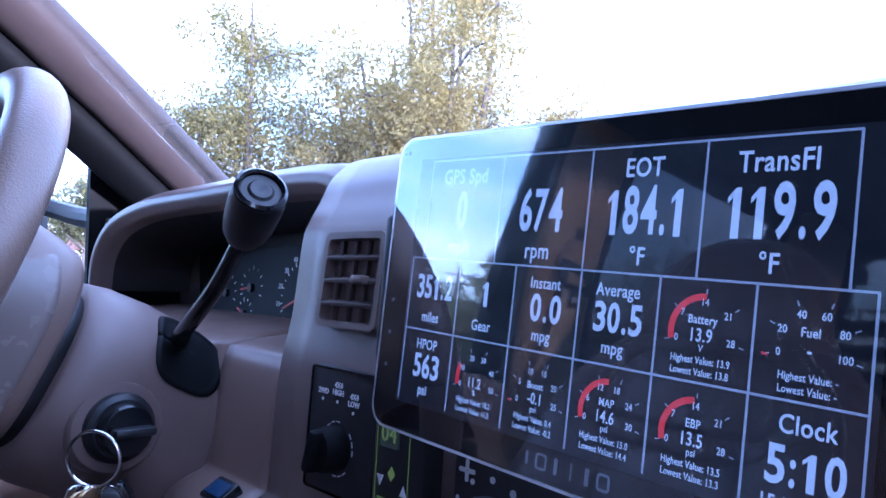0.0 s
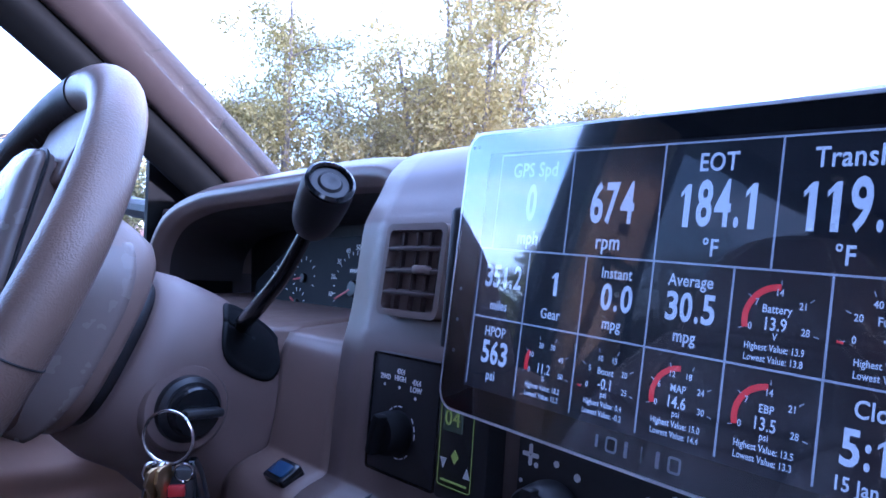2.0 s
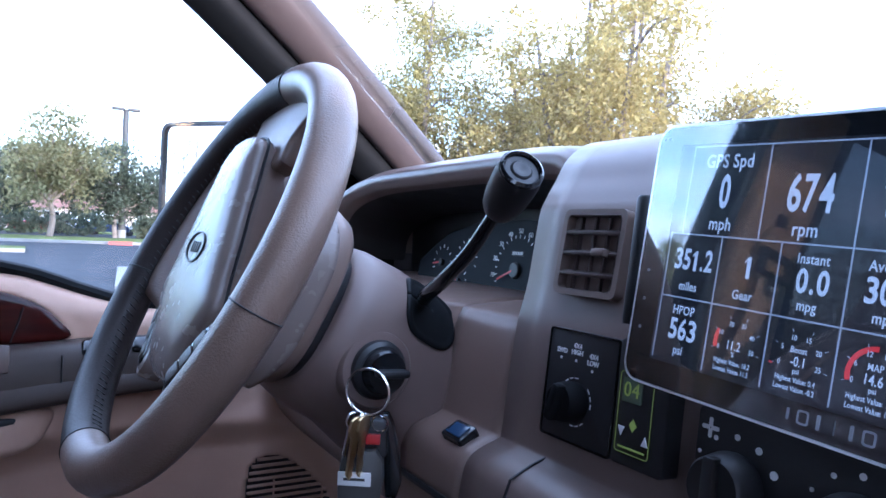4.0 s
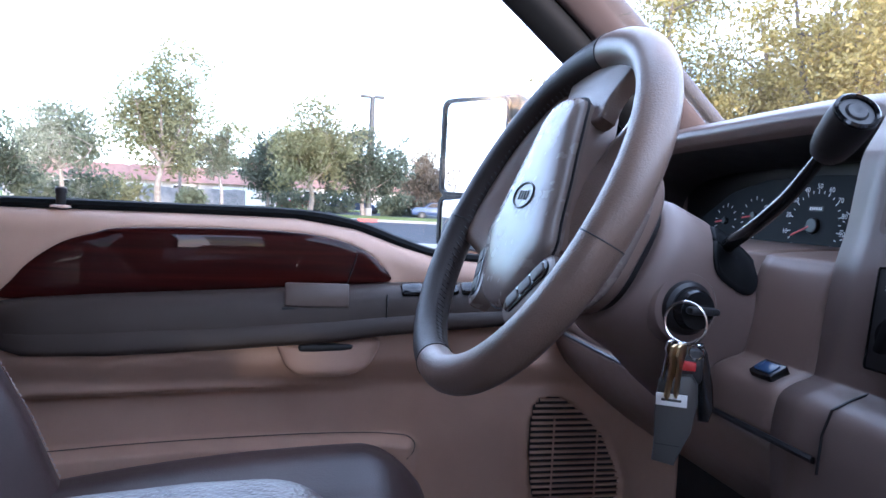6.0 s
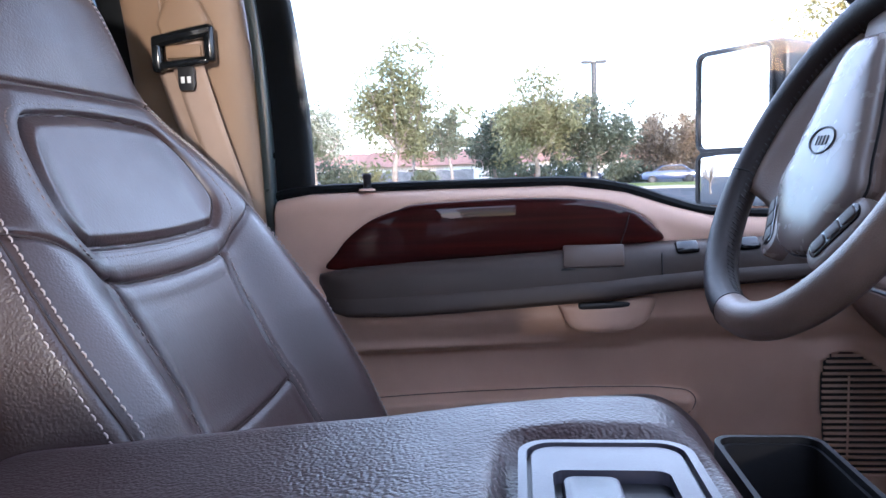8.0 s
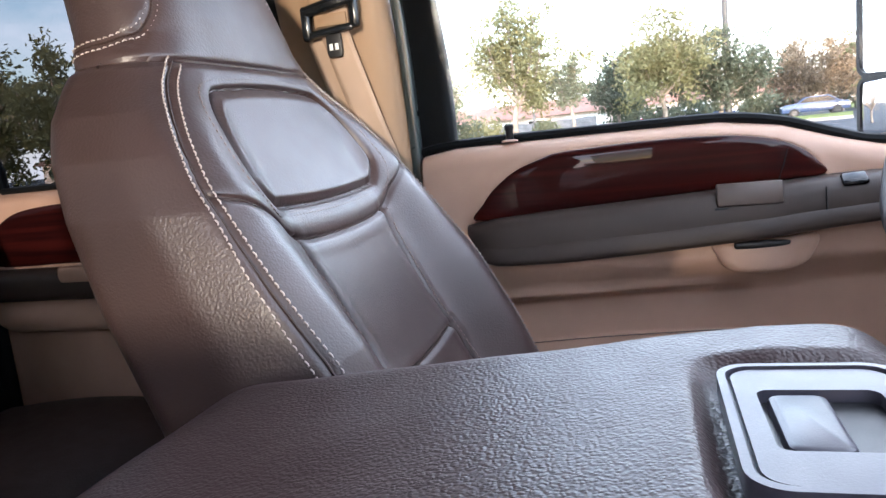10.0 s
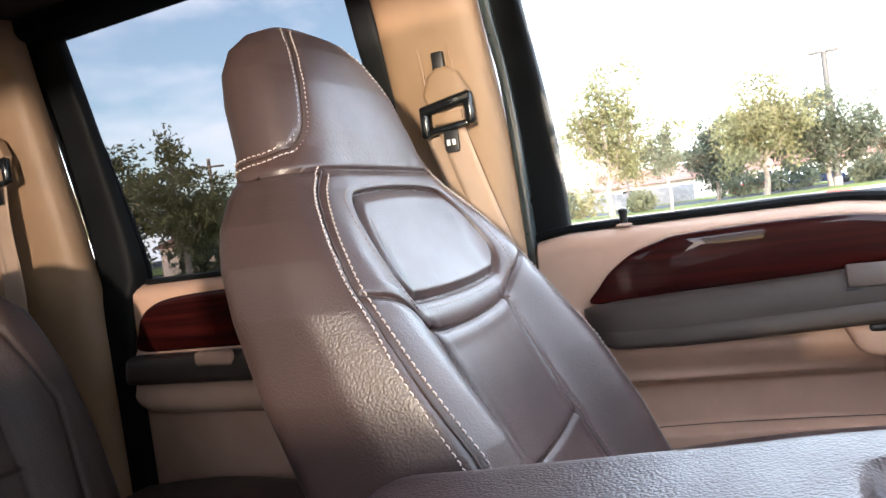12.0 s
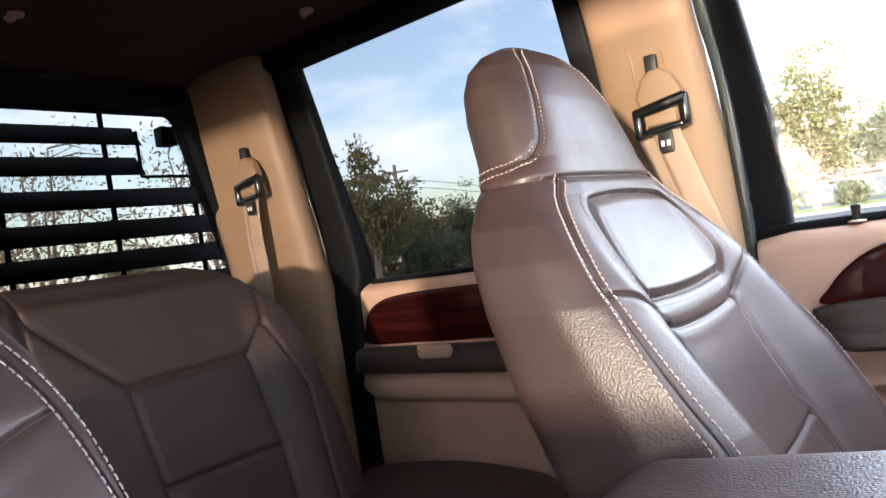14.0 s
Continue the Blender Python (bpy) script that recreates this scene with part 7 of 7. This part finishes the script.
# behind the truck
for az, d, h, sp, mt, sd in ((133.5, 30, 6.6, 2.6, OLIVE, 41), (130.0, 44, 5.0, 3.4, OLIVE, 42), (126.5, 52, 4.4, 3.6, GREEN_L, 43), (122.5, 55, 4.4, 3.4, OLIVE, 44), (138, 34, 7.0, 3.2, OLIVE, 45), (143, 40, 5.0, 3.0, GREEN_L, 46), (152, 55, 5.0, 3.2, OLIVE, 47), (163, 60, 5.0, 3.4, GREEN_L, 48), (119, 60, 4.6, 3.2, OLIVE, 50)):
    tree(bearing(az, d), h, sp, 0.20, mt, sd, 2800, trunk=0.3, gap=0.25, label="dark tree behind the truck")
# bare twiggy trees close behind the tailgate, seen between the louvres
for az, d, h, sp, sd in ((146, 17, 5.2, 3.4, 71), (158, 19, 5.6, 3.4, 72), (170, 21, 5.2, 3.2, 73)):
    tree(bearing(az, d), h, sp, 0.09, TANLEAF, sd, 1500, trunk=0.22, limbs=8, gap=0.3, label="bare twiggy winter tree behind the tailgate")
# to the right and front right, seen in reflections
for az, d, h, sp, mt, sd in ((20, 30, 7, 3.4, OLIVE, 61), (-5, 36, 8, 3.8, GREEN_L, 62), (-35, 40, 7, 3.6, OLIVE, 63), (-150, 46, 6, 3.4, DEEP, 64), (-70, 60, 6, 3.4, DEEP, 65)):
    tree(bearing(az, d), h, sp, 0.24, mt, sd, 2200, trunk=0.3, label="tree at the far side of the car park")


def bush(at, h, w, mat, seed, n=900):
    rng = np.random.default_rng(seed)
    p = rng.normal(0, 1, (n, 3))
    p /= np.linalg.norm(p, axis=1)[:, None]
    p *= rng.uniform(0.6, 1.0, n)[:, None] * (1 + 0.25 * np.sin(p[:, :1] * 5 + seed))
    p = p * np.array([w / 2, w / 2, h / 2]) + np.array([0, 0, h / 2])
    p[:, 2] = np.maximum(p[:, 2], 0.02)
    d1 = rng.normal(0, 1, (n, 3)) * 0.14
    d2 = rng.normal(0, 1, (n, 3)) * 0.08
    V = np.stack([p - d1, p + d2, p + d1, p - d2], 1).reshape(-1, 3)
    me = bpy.data.meshes.new("bush")
    me.from_pydata(V.tolist(), [], [(4 * i, 4 * i + 1, 4 * i + 2, 4 * i + 3) for i in range(n)])
    me.materials.append(mat)
    ob = new("bush", me)
    ob.location = at
    return tagged(ob, "round green bush near the fence", "bush", "bushes at the car park edge")


for az, d, h, w, mt, sd in ((104.6, 58, 2.6, 4.0, DEEP, 1), (102.6, 60, 2.4, 4.2, OLIVE, 2), (97.6, 54, 1.7, 2.0, GREEN_L, 3), (86.8, 66, 2.2, 4.4, DEEP, 4), (82.2, 64, 1.8, 2.6, GREEN_L, 5), (80.6, 68, 2.0, 3.6, DEEP, 6), (90.3, 68, 2.2, 4.0, DEEP, 7), (75.4, 70, 2.4, 5.0, DEEP, 8), (107.9, 60, 2.2, 4.0, GREEN_L, 9), (128.6, 38, 2.2, 3.0, GREEN_L, 10), (131.6, 36, 2.4, 3.4, DEEP, 11), (125.2, 44, 2.4, 4.2, DEEP, 12), (122.0, 46, 2.2, 4.2, OLIVE, 13)):
    bush(bearing(az, d), h, w, mt, sd)


def house(az, d, ln, seed):
    """A low gabled house: walls, hip roof, windows, a garage door."""
    c = bearing(az, d)
    ob = thing("house", tuple(c), "low stucco house with a red-brown shingle roof", "house", "houses across the street")
    u = Vector((math.cos(radians(az)), math.sin(radians(az)), 0))
    n = (Vector((0, -0.2, 0)) - c).normalized()
    m = axes(tuple(c), tuple(u), (0, 0, 1))
    if m.col[2].xyz.dot(n) < 0:
        m = axes(tuple(c), tuple(-u), (0, 0, 1))
    dp = 8.0
    part("wall", slab([(-ln / 2, 0), (ln / 2, 0), (ln / 2, 2.5), (-ln / 2, 2.5)], dp, m), STUCCO, ob, smooth=False)
    bm = bmesh.new()
    e, hgt = 0.6, 4.3
    P = [(-ln / 2 - e, 2.4, e), (ln / 2 + e, 2.4, e), (ln / 2 + e, 2.4, -dp - e), (-ln / 2 - e, 2.4, -dp - e), (-ln / 2 + 3.0, hgt, -dp / 2), (ln / 2 - 3.0, hgt, -dp / 2)]
    vs = [bm.verts.new(m @ Vector(p)) for p in P]
    for q in ((0, 1, 5, 4), (1, 2, 5), (2, 3, 4, 5), (3, 0, 4), (3, 2, 1, 0)):
        bm.faces.new([vs[i] for i in q])
    part("roof", bm, ROOF, ob, smooth=False)
    rng = random.Random(seed)
    x = -ln / 2 + 1.6
    while x < ln / 2 - 2.2:
        w = rng.choice((1.4, 1.6, 4.6))
        if w > 4 and x + w > ln / 2:
            w = 1.4
        h0, h1 = (0.0, 2.1) if w > 4 else (0.9, 2.0)
        nm, mt = ("garage_door", GARAGE) if w > 4 else ("window", CAR_GLASS)
        ow = part(nm, slab([(0, h0), (w, h0), (w, h1), (0, h1)], 0.05, m @ Matrix.Translation((x, 0, 0.03))), mt, ob, smooth=False)
        if w < 4:
            part("window_frame", frame_ring([(x - 0.1, h0 - 0.1), (x + w + 0.1, h0 - 0.1), (x + w + 0.1, h1 + 0.1), (x - 0.1, h1 + 0.1)], [(x, h0), (x + w, h0), (x + w, h1), (x, h1)], 0.08, m @ Matrix.Translation((0, 0, 0.06))), GARAGE, ow, smooth=False)
        x += w + rng.uniform(1.0, 2.2)
    return ob


house(98.2, 86, 17, 5)
house(90.6, 84, 19, 6)
house(105.0, 88, 15, 7)
house(82.5, 98, 17, 8)
house(128.8, 62, 14, 9)
house(74.0, 104, 16, 10)
# board fence along the street
fence = thing("board_fence", tuple(bearing(101, 76)), "grey board fence in front of the houses", "fence")
k = 0
for az in np.arange(93.6, 109.0, 0.5):
    a, b = bearing(az, 77), bearing(az + 0.5, 77)
    h = 1.75 + 0.06 * math.sin(k * 1.7)
    k += 1
    quad_prism("panel", [tuple(a), tuple(b), (b.x, b.y, h), (a.x, a.y, h)], tuple((a - bearing(0, 0)).normalized() * 0.05), FENCE, fence)


def lamp_post(at, h):
    ob = thing("street_lamp", tuple(at), "tall grey car park lamp post with twin heads", "lamp post")
    x, y, _ = at
    part("footing", lathe([(0.0, 0.0), (0.30, 0.0), (0.30, 0.75), (0.0, 0.75)], Matrix.Translation(at), 16), CONCRETE, ob)
    part("pole", lathe([(0.0, 0.7), (0.26, 0.7), (0.21, h), (0.0, h)], Matrix.Translation(at), 12), STEEL, ob)
    for s in (-1, 1):
        part("lamp_head", box((0.45, 0.85, 0.22), (x, y + s * 0.55, h), 0.04), STEEL, ob)
    return ob


lamp_post(tuple(bearing(84.0, 58)), 9.7)


def utility_pole(at, h, label):
    ob = thing("utility_pole", tuple(at), label, "pole", "utility poles")
    part("pole", lathe([(0.0, 0.0), (0.16, 0.0), (0.11, h), (0.0, h)], Matrix.Translation(at), 10), BARK, ob)
    part("cross_arm", box((0.12, 1.8, 0.12), (at[0], at[1], h - 0.5), 0.02, (0, 0, 40)), BARK, ob)
    return ob


P1, P2 = bearing(130.9, 47), bearing(133.4, 60)
utility_pole(tuple(P1), 7.4, "leaning timber utility pole behind the trees")
utility_pole(tuple(P2), 5.6, "short timber utility pole with a cable")
utility_pole(tuple(bearing(98.4, 70)), 6.3, "thin dark pole among the trees")
wire = thing("overhead_cable", tuple(P1), "thin black overhead cables between poles", "cable")
for dz in (0.0, 0.5):
    far = bearing(112, 90)
    part("cable", tube(catmull([(P2.x, P2.y, 5.2 - dz), ((P1.x + P2.x) / 2, (P1.y + P2.y) / 2, 5.6 - dz), (P1.x, P1.y, 6.4 - dz), ((P1.x + far.x) / 2, (P1.y + far.y) / 2, 5.2 - dz), (far.x, far.y, 6.0 - dz)], 6), 0.02, 5), BLACK, wire)


def parked_car(at, turn, mat, label):
    ob = thing("parked_car", tuple(at), label, "car", "parked cars")
    m = Matrix.Translation(at) @ Matrix.Rotation(radians(turn), 4, "Z")
    side = [(-2.2, 0.35), (-2.25, 0.75), (-1.9, 0.95), (-1.2, 1.0), (-0.6, 1.42), (0.9, 1.45), (1.6, 1.0), (2.15, 0.92), (2.25, 0.6), (2.2, 0.35)]
    mm = m @ axes((0, -0.87, 0), (1, 0, 0), (0, 0, 1))
    part("body", slab(side, 1.74, mm @ Matrix.Identity(4), 0.08), mat, ob)
    for yy in (-0.885, 0.875):
        part("side_window", slab([(-1.05, 1.02), (-0.55, 1.36), (0.85, 1.38), (1.35, 1.02)], 0.012, m @ axes((0, yy, 0), (1, 0, 0), (0, 0, 1)) @ Matrix.Translation((0, 0, 0.006))), CAR_GLASS, ob, smooth=False)
        for x in (-1.4, 1.4):
            wm = m @ axes((x, yy, 0.33), (1, 0, 0), (0, 0, 1))
            wh = part("wheel", lathe([(0.0, -0.1), (0.33, -0.1), (0.33, 0.06), (0.22, 0.07), (0.0, 0.05)], wm, 20), TYRE, ob)
            part("rim", lathe([(0.0, 0.052), (0.20, 0.072), (0.19, 0.08), (0.0, 0.075)], wm, 16), STEEL, wh)
    return ob


BLUE_PAINT = material("dark blue car paint", (0.03, 0.05, 0.11), 0.3, coat=0.8)
WHITE_PAINT = material("white car paint", (0.6, 0.6, 0.6), 0.3, coat=0.8)
RED_PAINT = material("dull red car paint", (0.30, 0.05, 0.04), 0.35, coat=0.6)
parked_car(bearing(78.4, 59.5), 85, BLUE_PAINT, "dark blue saloon parked at the verge")
parked_car(bearing(87.0, 72), 80, WHITE_PAINT, "white saloon parked in the street")
parked_car(bearing(85.3, 71), 82, BLUE_PAINT, "dark blue car parked in the street")
parked_car(bearing(82.4, 72), 84, WHITE_PAINT, "white car parked behind the lamp post")
parked_car(bearing(89.4, 71), 96, RED_PAINT, "dull red car parked in the street")
parked_car(bearing(103.2, 70), 98, WHITE_PAINT, "white van-like car by the fence")
